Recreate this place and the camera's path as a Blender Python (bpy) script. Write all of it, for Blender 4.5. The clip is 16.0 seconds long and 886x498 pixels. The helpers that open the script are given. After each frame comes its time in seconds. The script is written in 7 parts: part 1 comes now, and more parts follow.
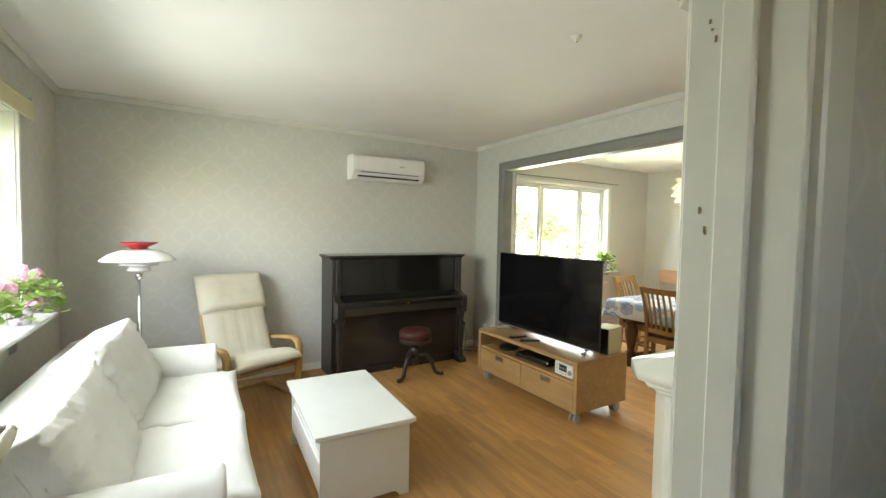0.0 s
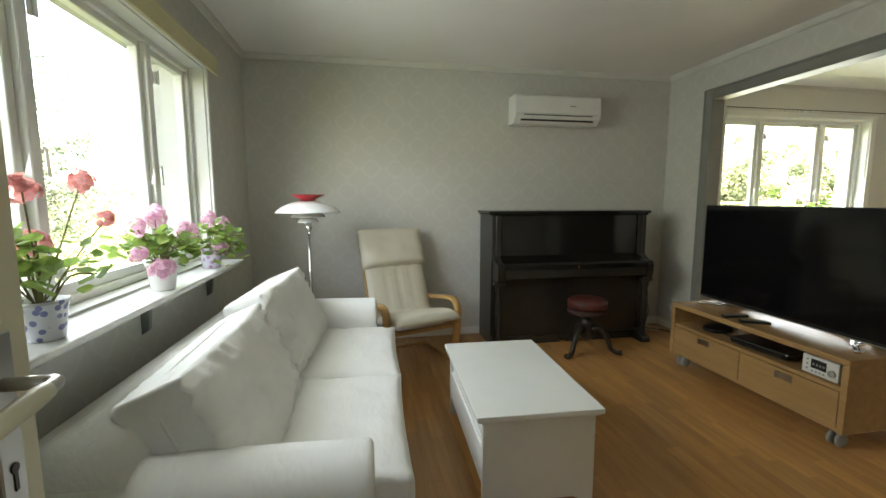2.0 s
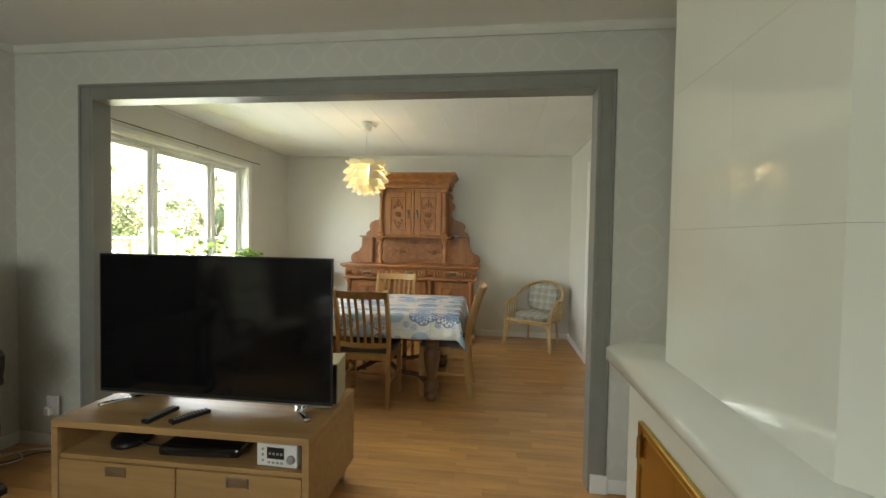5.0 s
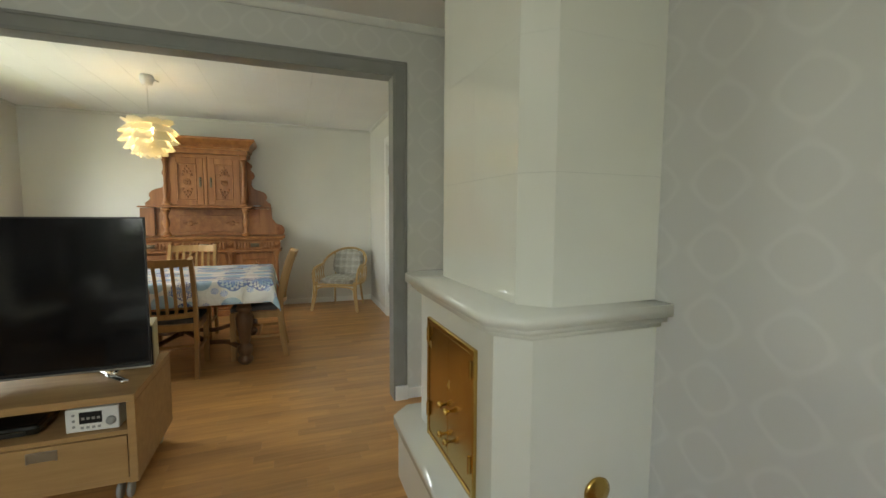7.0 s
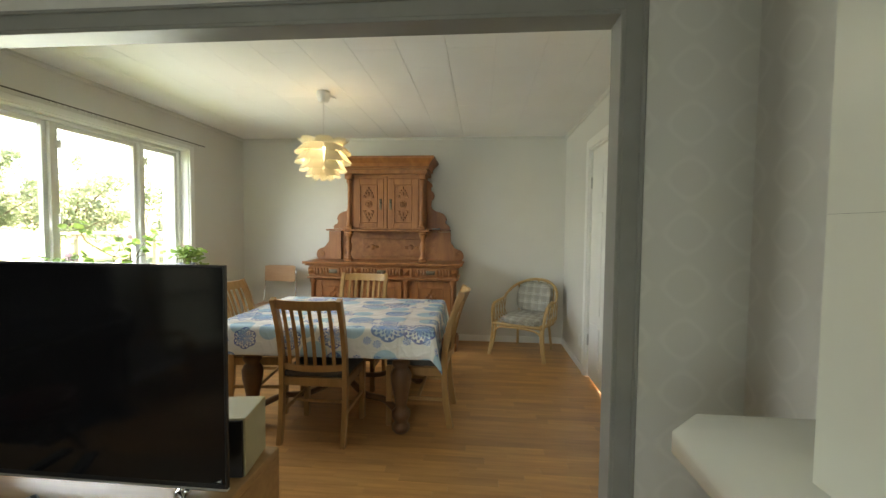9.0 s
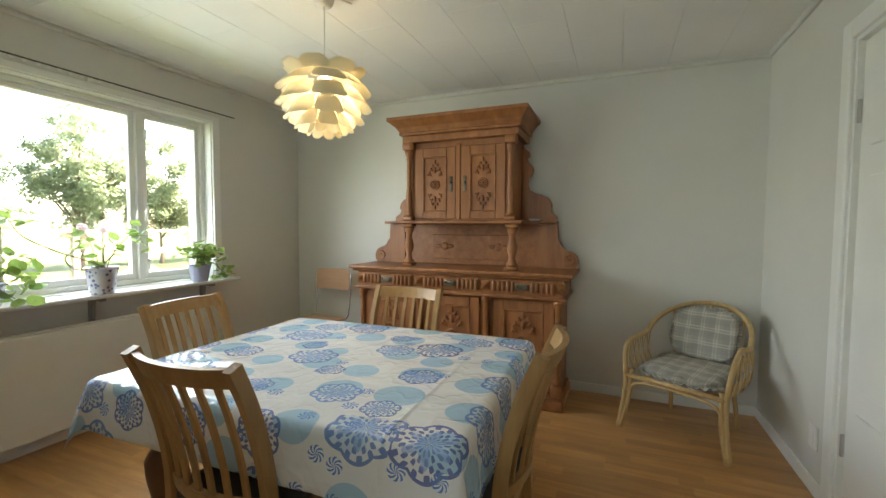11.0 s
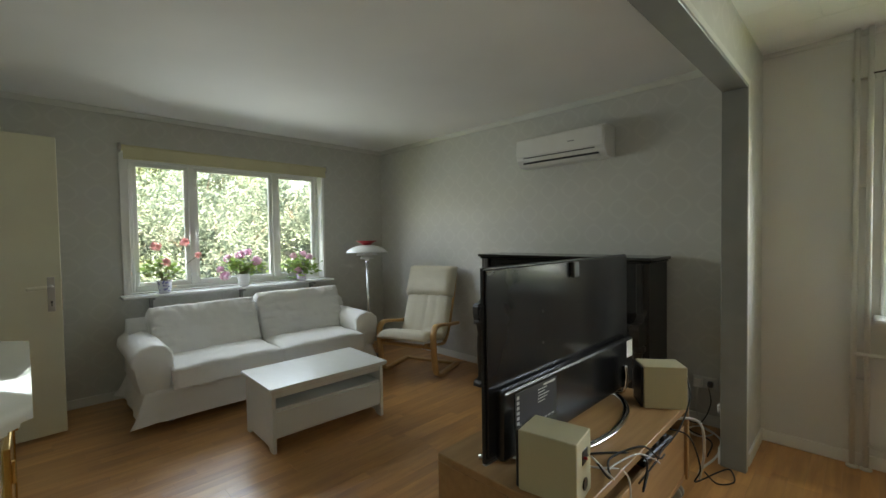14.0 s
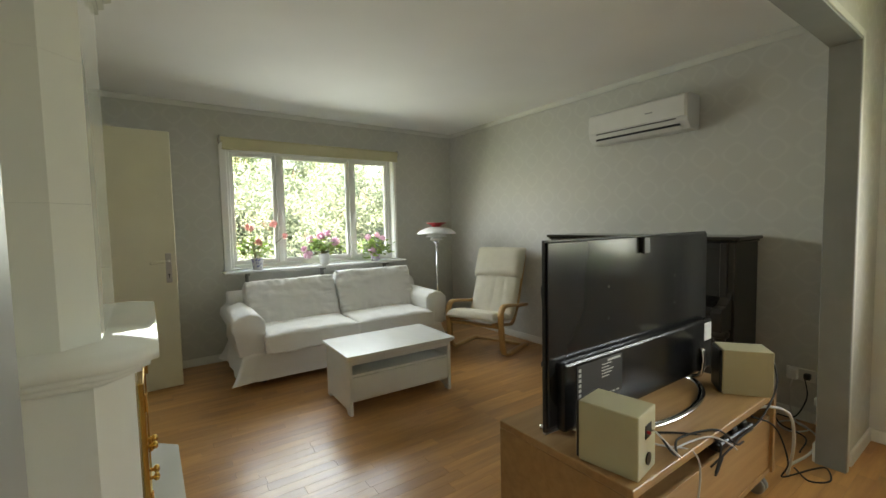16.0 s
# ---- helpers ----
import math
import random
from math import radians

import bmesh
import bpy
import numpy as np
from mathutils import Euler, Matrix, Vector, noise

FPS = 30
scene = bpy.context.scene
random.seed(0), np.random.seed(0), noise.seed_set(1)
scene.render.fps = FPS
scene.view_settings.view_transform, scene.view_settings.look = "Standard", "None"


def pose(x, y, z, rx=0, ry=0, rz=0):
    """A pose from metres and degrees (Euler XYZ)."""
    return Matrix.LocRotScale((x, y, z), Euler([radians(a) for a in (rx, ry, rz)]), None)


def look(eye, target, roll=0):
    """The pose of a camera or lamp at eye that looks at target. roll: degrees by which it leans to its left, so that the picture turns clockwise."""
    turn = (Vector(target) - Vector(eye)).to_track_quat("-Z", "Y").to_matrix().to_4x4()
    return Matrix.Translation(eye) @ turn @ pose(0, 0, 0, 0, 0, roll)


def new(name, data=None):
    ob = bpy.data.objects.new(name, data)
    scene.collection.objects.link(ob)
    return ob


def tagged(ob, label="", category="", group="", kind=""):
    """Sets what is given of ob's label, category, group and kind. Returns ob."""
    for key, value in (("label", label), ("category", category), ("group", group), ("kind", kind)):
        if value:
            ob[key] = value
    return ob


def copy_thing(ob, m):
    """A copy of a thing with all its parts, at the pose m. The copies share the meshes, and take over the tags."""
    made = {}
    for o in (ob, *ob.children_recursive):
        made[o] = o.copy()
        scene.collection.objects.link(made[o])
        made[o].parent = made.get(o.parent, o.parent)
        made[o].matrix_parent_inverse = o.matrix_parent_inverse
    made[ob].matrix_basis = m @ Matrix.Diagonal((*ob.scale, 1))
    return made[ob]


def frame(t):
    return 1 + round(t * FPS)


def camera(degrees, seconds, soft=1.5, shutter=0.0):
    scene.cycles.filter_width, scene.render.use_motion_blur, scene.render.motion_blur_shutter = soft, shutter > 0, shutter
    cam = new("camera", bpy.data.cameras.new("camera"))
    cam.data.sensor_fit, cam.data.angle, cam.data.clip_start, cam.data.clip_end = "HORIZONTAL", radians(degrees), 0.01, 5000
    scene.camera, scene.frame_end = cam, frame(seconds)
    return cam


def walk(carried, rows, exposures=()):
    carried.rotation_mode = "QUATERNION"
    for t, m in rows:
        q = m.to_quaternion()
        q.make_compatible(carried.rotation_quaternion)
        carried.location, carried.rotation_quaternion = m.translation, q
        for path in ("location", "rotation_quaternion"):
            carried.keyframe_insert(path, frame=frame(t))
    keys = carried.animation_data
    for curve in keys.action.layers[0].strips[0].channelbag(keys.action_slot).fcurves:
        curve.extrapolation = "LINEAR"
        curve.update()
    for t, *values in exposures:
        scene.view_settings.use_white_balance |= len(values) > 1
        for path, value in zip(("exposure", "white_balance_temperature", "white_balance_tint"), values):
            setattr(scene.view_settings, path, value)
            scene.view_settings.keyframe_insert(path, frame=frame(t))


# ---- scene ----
# ---- camera and walk ----
cam = camera(93.1, 16.0)
PATH = [
    (0, (0.952, -0.323, 1.444), (1.976, 1.393, 1.359), 1.1),
    (0.5, (0.947, -0.2, 1.371), (1.686, 1.656, 1.27), 0.7),
    (1, (1.002, -0.112, 1.305), (1.477, 1.827, 1.187), -0.3),
    (1.5, (1.032, -0.025, 1.266), (1.309, 1.946, 1.075), -0.2),
    (2, (1.044, 0.175, 1.282), (1.395, 2.13, 1.051), 0.0),
    (2.5, (1.107, 0.414, 1.318), (1.676, 2.325, 1.159), 0.2),
    (3, (1.227, 0.633, 1.359), (2.094, 2.431, 1.246), -1.2),
    (3.5, (1.341, 0.756, 1.367), (2.697, 2.223, 1.276), -1.4),
    (4, (1.455, 0.857, 1.409), (3.195, 1.837, 1.291), -1.6),
    (4.5, (1.655, 0.941, 1.393), (3.57, 1.513, 1.3), -0.1),
    (5, (1.711, 1.029, 1.357), (3.696, 1.267, 1.298), 1.0),
    (5.2, (1.676, 1.065, 1.335), (3.674, 1.154, 1.286), -0.4),
    (7.3, (1.284, 1.149, 1.261), (3.148, 0.444, 1.095), 0.7),
    (7.5, (1.392, 1.121, 1.268), (3.288, 0.522, 1.058), 1.0),
    (8, (1.709, 1.068, 1.306), (3.69, 0.857, 1.129), 0.6),
    (8.5, (2.033, 1.021, 1.372), (4.029, 1.072, 1.252), 0.5),
    (10.8, (3.867, 0.968, 1.282), (5.764, 1.596, 1.193), 0.6),
    (11, (4.03, 0.928, 1.297), (5.875, 1.694, 1.197), 0.3),
    (11.5, (4.396, 0.952, 1.318), (6.128, 1.947, 1.208), 1.0),
    (12, (4.656, 0.997, 1.35), (6.014, 2.463, 1.283), 1.4),
    (12.5, (4.697, 1.022, 1.348), (5.25, 2.943, 1.267), 2.6),
    (13, (4.598, 0.923, 1.342), (4.368, 2.907, 1.231), 1.3),
    (13.5, (4.597, 0.771, 1.361), (3.728, 2.57, 1.261), 0.4),
    (14, (4.578, 0.635, 1.36), (3.163, 2.047, 1.299), -0.9),
    (14.5, (4.585, 0.567, 1.33), (2.937, 1.699, 1.289), -0.2),
    (15, (4.605, 0.543, 1.295), (2.919, 1.613, 1.192), 0.3),
    (15.5, (4.602, 0.58, 1.273), (2.945, 1.688, 1.11), -0.2),
    (16, (4.64, 0.625, 1.314), (3.008, 1.775, 1.191), -1.2),
]
EXPOSURES = [(t, stops + 5.35, 9000 if t < 9 else 8250 if t < 14.2 else 9100, 14) for t, stops in ((0.0, 0.9), (0.5, 0.4), (1.0, 0.1), (1.5, 0.0), (2.0, -0.05), (3.0, -0.18), (4.0, 0.08), (5.0, 0.06), (8.5, -0.05), (11.0, -0.2), (11.5, -0.3), (12.0, -0.47), (12.5, -1.0), (13.0, -1.15), (13.5, -0.9), (14.0, -0.45), (14.5, -0.05), (16.0, 0.0))]
walk(cam, [(t, look(eye, target, roll)) for t, eye, target, roll in PATH], EXPOSURES)

# ---- world, sun and sky ----
world = bpy.data.worlds.new("sky")
scene.world = world
world.use_nodes = True
wn = world.node_tree.nodes
sky = wn.new("ShaderNodeTexSky")
sky.sky_type = "NISHITA"
sky.sun_disc = False
sky.sun_elevation = radians(48)
sky.sun_rotation = radians(113)
sky.air_density, sky.dust_density, sky.ozone_density = 1.0, 2.5, 1.0
wn["Background"].inputs["Strength"].default_value = 0.075
world.node_tree.links.new(sky.outputs["Color"], wn["Background"].inputs["Color"])
sun = new("sun", bpy.data.lights.new("sun", "SUN"))
sun.data.energy, sun.data.angle, sun.data.color = 2.2, radians(8), (1.0, 0.95, 0.88)
sun.matrix_world = look((14, -6, 17), (0, 0, 0))


# daylight that enters through the two window openings
for name, spot, aim, wide, high, watts in (("window_daylight_west", (0.0, 2.20, 1.53), (4.0, 2.20, 0.30), 1.66, 1.02, 0.75), ("window_daylight_north", (5.57, 4.06, 1.52), (5.57, 0.0, 0.30), 1.72, 1.08, 1.05)):
    lamp = new(name, bpy.data.lights.new(name, "AREA"))
    lamp.data.shape, lamp.data.size, lamp.data.size_y = "RECTANGLE", wide, high
    lamp.data.energy, lamp.data.color = watts, (0.70, 0.91, 1.08)
    lamp.data.spread = radians(150)
    lamp.matrix_world = look(spot, aim)


# ---- materials ----
def mat(name, rough=0.5, metal=0.0):
    m = bpy.data.materials.new(name)
    m.use_nodes = True
    b = m.node_tree.nodes["Principled BSDF"]
    b.inputs["Roughness"].default_value = rough
    b.inputs["Metallic"].default_value = metal
    return m, m.node_tree.nodes, m.node_tree.links, b


def math_node(nodes, links, op, a, b=None):
    n = nodes.new("ShaderNodeMath")
    n.operation = op
    for i, v in enumerate((a, b)):
        if v is None:
            continue
        if isinstance(v, (int, float)):
            n.inputs[i].default_value = v
        else:
            links.new(v, n.inputs[i])
    return n.outputs[0]


def ramp(nodes, links, fac, stops):
    r = nodes.new("ShaderNodeValToRGB")
    els = r.color_ramp.elements
    while len(els) < len(stops):
        els.new(0.5)
    for e, (p, c) in zip(els, stops):
        e.position = p
        e.color = (*c, 1) if len(c) == 3 else c
    links.new(fac, r.inputs[0])
    return r.outputs[0]


def noise_node(nodes, links, vec, scale, detail=4.0, rough=0.55):
    n = nodes.new("ShaderNodeTexNoise")
    n.inputs["Scale"].default_value = scale
    n.inputs["Detail"].default_value = detail
    n.inputs["Roughness"].default_value = rough
    if vec is not None:
        links.new(vec, n.inputs["Vector"])
    return n.outputs["Fac"]


def bump(nodes, links, b, height, strength=0.2, distance=0.002):
    n = nodes.new("ShaderNodeBump")
    n.inputs["Strength"].default_value = strength
    n.inputs["Distance"].default_value = distance
    links.new(height, n.inputs["Height"])
    links.new(n.outputs[0], b.inputs["Normal"])


def coords(nodes, links, stretch=(1, 1, 1), generated=False):
    tc = nodes.new("ShaderNodeTexCoord")
    mp = nodes.new("ShaderNodeMapping")
    mp.inputs["Scale"].default_value = stretch
    links.new(tc.outputs["Generated" if generated else "Object"], mp.inputs["Vector"])
    return mp.outputs["Vector"]


def mixed(nodes, links, fac, a, b, mode="MIX"):
    n = nodes.new("ShaderNodeMixRGB")
    n.blend_type = mode
    for i, v in ((0, fac), (1, a), (2, b)):
        if isinstance(v, (int, float)):
            n.inputs[i].default_value = v
        elif isinstance(v, tuple):
            n.inputs[i].default_value = (*v, 1)
        else:
            links.new(v, n.inputs[i])
    return n.outputs[0]


def plain(name, color, rough=0.5, metal=0.0, vary=0.12, scale=6.0, relief=0.1, fine=120.0):
    """A paint, plastic, metal or fabric: colour that varies softly, with a fine relief."""
    m, n, l, b = mat(name, rough, metal)
    v = coords(n, l)
    big = noise_node(n, l, v, scale, 3)
    dark = tuple(c * (1 - vary) for c in color)
    light = tuple(min(1, c * (1 + vary * 0.5)) for c in color)
    l.new(ramp(n, l, big, [(0.3, dark), (0.7, light)]), b.inputs["Base Color"])
    small = noise_node(n, l, v, fine, 2)
    l.new(math_node(n, l, "MULTIPLY_ADD", big, 0.06), b.inputs["Roughness"])
    b.inputs["Roughness"].links[0].from_node.inputs[2].default_value = max(0.02, rough - 0.03)
    if relief:
        bump(n, l, b, small, relief, 0.001)
    return m


def wood(name, light, dark, stretch=(18, 18, 1.2), rough=0.4, random_tone=0.0, relief=0.08, coat=0.0):
    """Grain that runs along the axis with the small stretch."""
    m, n, l, b = mat(name, rough)
    v = coords(n, l, stretch)
    info = n.new("ShaderNodeObjectInfo")
    off = n.new("ShaderNodeVectorMath")
    off.operation = "ADD"
    l.new(v, off.inputs[0])
    com = n.new("ShaderNodeCombineXYZ")
    for i in range(3):
        l.new(math_node(n, l, "MULTIPLY", info.outputs["Random"], 37.0), com.inputs[i])
    l.new(com.outputs[0], off.inputs[1])
    g = noise_node(n, l, off.outputs[0], 1.0, 8, 0.62)
    col = ramp(n, l, g, [(0.28, dark), (0.52, tuple((a + c) / 2 for a, c in zip(light, dark))), (0.74, light)])
    if random_tone:
        geo = n.new("ShaderNodeNewGeometry")
        r = math_node(n, l, "FRACT", math_node(n, l, "ADD", info.outputs["Random"], geo.outputs["Random Per Island"]))
        tone = ramp(n, l, r, [(0.0, (1 - random_tone,) * 3), (1.0, (1 + random_tone * 0.5,) * 3)])
        col = mixed(n, l, 1.0, col, tone, "MULTIPLY")
    l.new(col, b.inputs["Base Color"])
    b.inputs["Coat Weight"].default_value = coat
    b.inputs["Coat Roughness"].default_value = 0.18
    bump(n, l, b, g, relief, 0.001)
    return m


def wallpaper(name, ground, figure, axis, strength=1.0, w=0.211, h=0.1985):
    """Faded paper printed with a grid of pale rings, running along x or y and z."""
    m, n, l, b = mat(name, 0.6)
    tc = n.new("ShaderNodeTexCoord")
    sep = n.new("ShaderNodeSeparateXYZ")
    l.new(tc.outputs["Object"], sep.inputs[0])
    wob = noise_node(n, l, tc.outputs["Object"], 14, 3)
    u = math_node(n, l, "MULTIPLY", math_node(n, l, "SUBTRACT", sep.outputs[axis], 2.14), 2 * math.pi / w)
    v = math_node(n, l, "MULTIPLY", math_node(n, l, "SUBTRACT", sep.outputs[2], 1.359), 2 * math.pi / h)
    cu, cv = math_node(n, l, "COSINE", u), math_node(n, l, "COSINE", v)
    f = math_node(n, l, "ADD", math_node(n, l, "ADD", cu, cv), math_node(n, l, "MULTIPLY", math_node(n, l, "MULTIPLY", cu, cv), 0.15))
    f = math_node(n, l, "ADD", f, math_node(n, l, "MULTIPLY", math_node(n, l, "SUBTRACT", wob, 0.5), 0.30))
    lat = math_node(n, l, "ABSOLUTE", math_node(n, l, "SUBTRACT", f, 0.22))
    fig = ramp(n, l, lat, [(0.0, (1, 1, 1)), (0.16, (0.9, 0.9, 0.9)), (0.40, (0.10, 0.10, 0.10)), (0.7, (0.0, 0.0, 0.0))])
    big = noise_node(n, l, tc.outputs["Object"], 0.9, 3)
    fac = math_node(n, l, "MULTIPLY", fig, strength)
    fac = math_node(n, l, "MULTIPLY", fac, math_node(n, l, "ADD", big, 0.35))
    base = ramp(n, l, big, [(0.3, tuple(c * 0.94 for c in ground)), (0.7, ground)])
    l.new(mixed(n, l, fac, base, figure), b.inputs["Base Color"])
    l.new(math_node(n, l, "SUBTRACT", 0.62, math_node(n, l, "MULTIPLY", fac, 0.18)), b.inputs["Roughness"])
    bump(n, l, b, noise_node(n, l, tc.outputs["Object"], 220, 3), 0.12, 0.001)
    return m


def cloth(name, color, rough=0.85, crease=0.5):
    """Woven cotton with soft creases and a fine weave."""
    m, n, l, b = mat(name, rough)
    v = coords(n, l)
    big = noise_node(n, l, v, 4, 3)
    l.new(ramp(n, l, big, [(0.3, tuple(c * 0.95 for c in color)), (0.7, color)]), b.inputs["Base Color"])
    folds = noise_node(n, l, coords(n, l, (5, 11, 9)), 1.0, 3, 0.6)
    ridge = math_node(n, l, "ABSOLUTE", math_node(n, l, "SUBTRACT", folds, 0.5))
    first = n.new("ShaderNodeBump")
    first.inputs["Strength"].default_value = crease
    first.inputs["Distance"].default_value = 0.03
    l.new(ridge, first.inputs["Height"])
    weave = n.new("ShaderNodeBump")
    weave.inputs["Strength"].default_value = 0.25
    weave.inputs["Distance"].default_value = 0.001
    l.new(noise_node(n, l, v, 260, 2), weave.inputs["Height"])
    l.new(first.outputs[0], weave.inputs["Normal"])
    l.new(weave.outputs[0], b.inputs["Normal"])
    return m


M_paper_x = wallpaper("wallpaper_x", (0.575, 0.565, 0.525), (0.66, 0.65, 0.605), 0, 0.38)
# a touch greener: light reflected off the garden, put into the paper colour
M_paper_y = wallpaper("wallpaper_y", (0.575, 0.57, 0.52), (0.66, 0.655, 0.60), 1, 0.38)
M_din_x = plain("dining_wall_paint", (0.68, 0.67, 0.62), 0.6, vary=0.05, scale=1.2, relief=0.15, fine=160)
M_ceiling = plain("ceiling_paint", (0.84, 0.83, 0.80), 0.75, vary=0.05, scale=1.0, relief=0.15, fine=90)
M_white = plain("white_gloss_paint", (0.80, 0.80, 0.76), 0.32, vary=0.05, scale=3, relief=0.04)
M_trim = plain("cream_trim_paint", (0.66, 0.655, 0.60), 0.4, vary=0.07, scale=4, relief=0.05)
M_door = plain("yellowed_cream_door_paint", (0.66, 0.63, 0.47), 0.38, vary=0.07, scale=2, relief=0.06)
M_grey = plain("grey_opening_paint", (0.235, 0.235, 0.215), 0.4, vary=0.1, scale=5, relief=0.06)
M_stove = plain("white_glazed_plaster", (0.66, 0.655, 0.57), 0.07, vary=0.05, scale=1.5, relief=0.02, fine=7)
M_oak = wood("oak_parquet", (0.66, 0.34, 0.125), (0.45, 0.21, 0.07), (26, 2.2, 26), 0.33, 0.18, 0.05, 0.25)
M_gap = plain("dark_joint", (0.28, 0.13, 0.05), 0.8)
M_brass = plain("aged_brass", (0.62, 0.40, 0.13), 0.26, 1.0, vary=0.10, scale=9, relief=0.03)
M_chrome = plain("chrome", (0.75, 0.75, 0.74), 0.12, 1.0, vary=0.06)
M_steel = plain("brushed_steel", (0.5, 0.49, 0.47), 0.32, 1.0, vary=0.1)
M_black = plain("black_plastic", (0.012, 0.012, 0.013), 0.35, vary=0.2)
M_rubber = plain("black_rubber", (0.016, 0.016, 0.016), 0.7)
M_greyp = plain("grey_plastic", (0.33, 0.33, 0.32), 0.45)
M_whitep = plain("white_plastic", (0.74, 0.73, 0.70), 0.4, vary=0.04)
M_blind = plain("yellow_roller_blind", (0.62, 0.57, 0.36), 0.75, vary=0.06)


def glass_mat():
    m, n, l, b = mat("window_glass", 0.0)
    b.inputs["Base Color"].default_value = (1, 1, 1, 1)
    n.remove(b)
    out = n["Material Output"]
    tr = n.new("ShaderNodeBsdfTransparent")
    gl = n.new("ShaderNodeBsdfGlossy")
    gl.inputs["Roughness"].default_value = 0.01
    fr = n.new("ShaderNodeLayerWeight")
    fr.inputs["Blend"].default_value = 0.5
    mx = n.new("ShaderNodeMixShader")
    edge = math_node(n, l, "POWER", fr.outputs["Facing"], 5.0)
    l.new(math_node(n, l, "MULTIPLY_ADD", edge, 0.6), mx.inputs[0])
    mx.inputs[0].links[0].from_node.inputs[2].default_value = 0.045
    l.new(tr.outputs[0], mx.inputs[1])
    l.new(gl.outputs[0], mx.inputs[2])
    l.new(mx.outputs[0], out.inputs[0])
    return m


M_glass = glass_mat()


def leaf_mat(name, a, b):
    m, n, l, bs = mat(name, 0.5)
    geo = n.new("ShaderNodeNewGeometry")
    l.new(ramp(n, l, geo.outputs["Random Per Island"], [(0.0, a), (1.0, b)]), bs.inputs["Base Color"])
    tr = n.new("ShaderNodeBsdfTranslucent")
    l.new(bs.inputs["Base Color"].links[0].from_socket, tr.inputs["Color"])
    mx = n.new("ShaderNodeMixShader")
    mx.inputs[0].default_value = 0.5
    l.new(bs.outputs[0], mx.inputs[1])
    l.new(tr.outputs[0], mx.inputs[2])
    l.new(mx.outputs[0], n["Material Output"].inputs[0])
    return m


# ---- mesh helpers ----
def box(bm, a, b, bevel=0.0, seg=1):
    """A box between two corners, its edges rounded by bevel."""
    r = bmesh.ops.create_cube(bm, size=1.0)
    vs = r["verts"]
    lo = [min(p, q) for p, q in zip(a, b)]
    hi = [max(p, q) for p, q in zip(a, b)]
    for v in vs:
        v.co = Vector([lo[i] if v.co[i] < 0 else hi[i] for i in range(3)])
    if bevel:
        es = list({e for v in vs for e in v.link_edges})
        r = bmesh.ops.bevel(bm, geom=es, offset=bevel, segments=seg, profile=0.5, affect="EDGES", clamp_overlap=True)
        vs = list({v for f in r["faces"] for v in f.verts} | {v for v in vs if v.is_valid})
    return vs


def turn(vs, m):
    for v in vs:
        v.co = m @ v.co


def rod(bm, a, b, r, r2=None, seg=12):
    """A round bar from a to b."""
    a, b = Vector(a), Vector(b)
    d = b - a
    q = d.to_track_quat("Z", "Y").to_matrix().to_4x4()
    out = bmesh.ops.create_cone(bm, cap_ends=True, segments=seg, radius1=r, radius2=r if r2 is None else r2, depth=d.length)
    turn(out["verts"], Matrix.Translation((a + b) / 2) @ q)
    return out["verts"]


def lathe(bm, profile, seg=24, at=(0, 0, 0), squash=1.0):
    """A turned shape: rows of (radius, height), open ends closed."""
    rings = []
    for r, z in profile:
        rings.append([bm.verts.new((at[0] + r * math.cos(2 * math.pi * i / seg), at[1] + squash * r * math.sin(2 * math.pi * i / seg), at[2] + z)) for i in range(seg)])
    for a, b in zip(rings, rings[1:]):
        for i in range(seg):
            bm.faces.new((a[i], a[(i + 1) % seg], b[(i + 1) % seg], b[i]))
    bm.faces.new(list(reversed(rings[0])))
    bm.faces.new(rings[-1])
    return [v for ring in rings for v in ring]


def tube(bm, pts, r, seg=8, flat=1.0):
    """A bent round bar through points; r may be a list."""
    pts = [Vector(p) for p in pts]
    rings = []
    up = Vector((0, 0, 1))
    for i, p in enumerate(pts):
        d = (pts[min(i + 1, len(pts) - 1)] - pts[max(i - 1, 0)]).normalized()
        side = d.cross(up)
        side = side.normalized() if side.length > 1e-3 else Vector((1, 0, 0))
        top = side.cross(d).normalized()
        rr = r[i] if isinstance(r, (list, tuple)) else r
        rings.append([bm.verts.new(p + rr * (math.cos(2 * math.pi * k / seg) * side + flat * math.sin(2 * math.pi * k / seg) * top)) for k in range(seg)])
    for a, b in zip(rings, rings[1:]):
        for k in range(seg):
            bm.faces.new((a[k], a[(k + 1) % seg], b[(k + 1) % seg], b[k]))
    bm.faces.new(list(reversed(rings[0])))
    bm.faces.new(rings[-1])
    return [v for ring in rings for v in ring]


def smooth_path(pts, n=6):
    """Catmull-Rom through points."""
    p = [Vector(q) for q in pts]
    p = [2 * p[0] - p[1]] + p + [2 * p[-1] - p[-2]]
    out = []
    for i in range(1, len(p) - 2):
        for k in range(n):
            t = k / n
            a, b, c, d = p[i - 1], p[i], p[i + 1], p[i + 2]
            out.append(0.5 * (2 * b + (c - a) * t + (2 * a - 5 * b + 4 * c - d) * t * t + (3 * b - a - 3 * c + d) * t ** 3))
    out.append(p[-2])
    return out


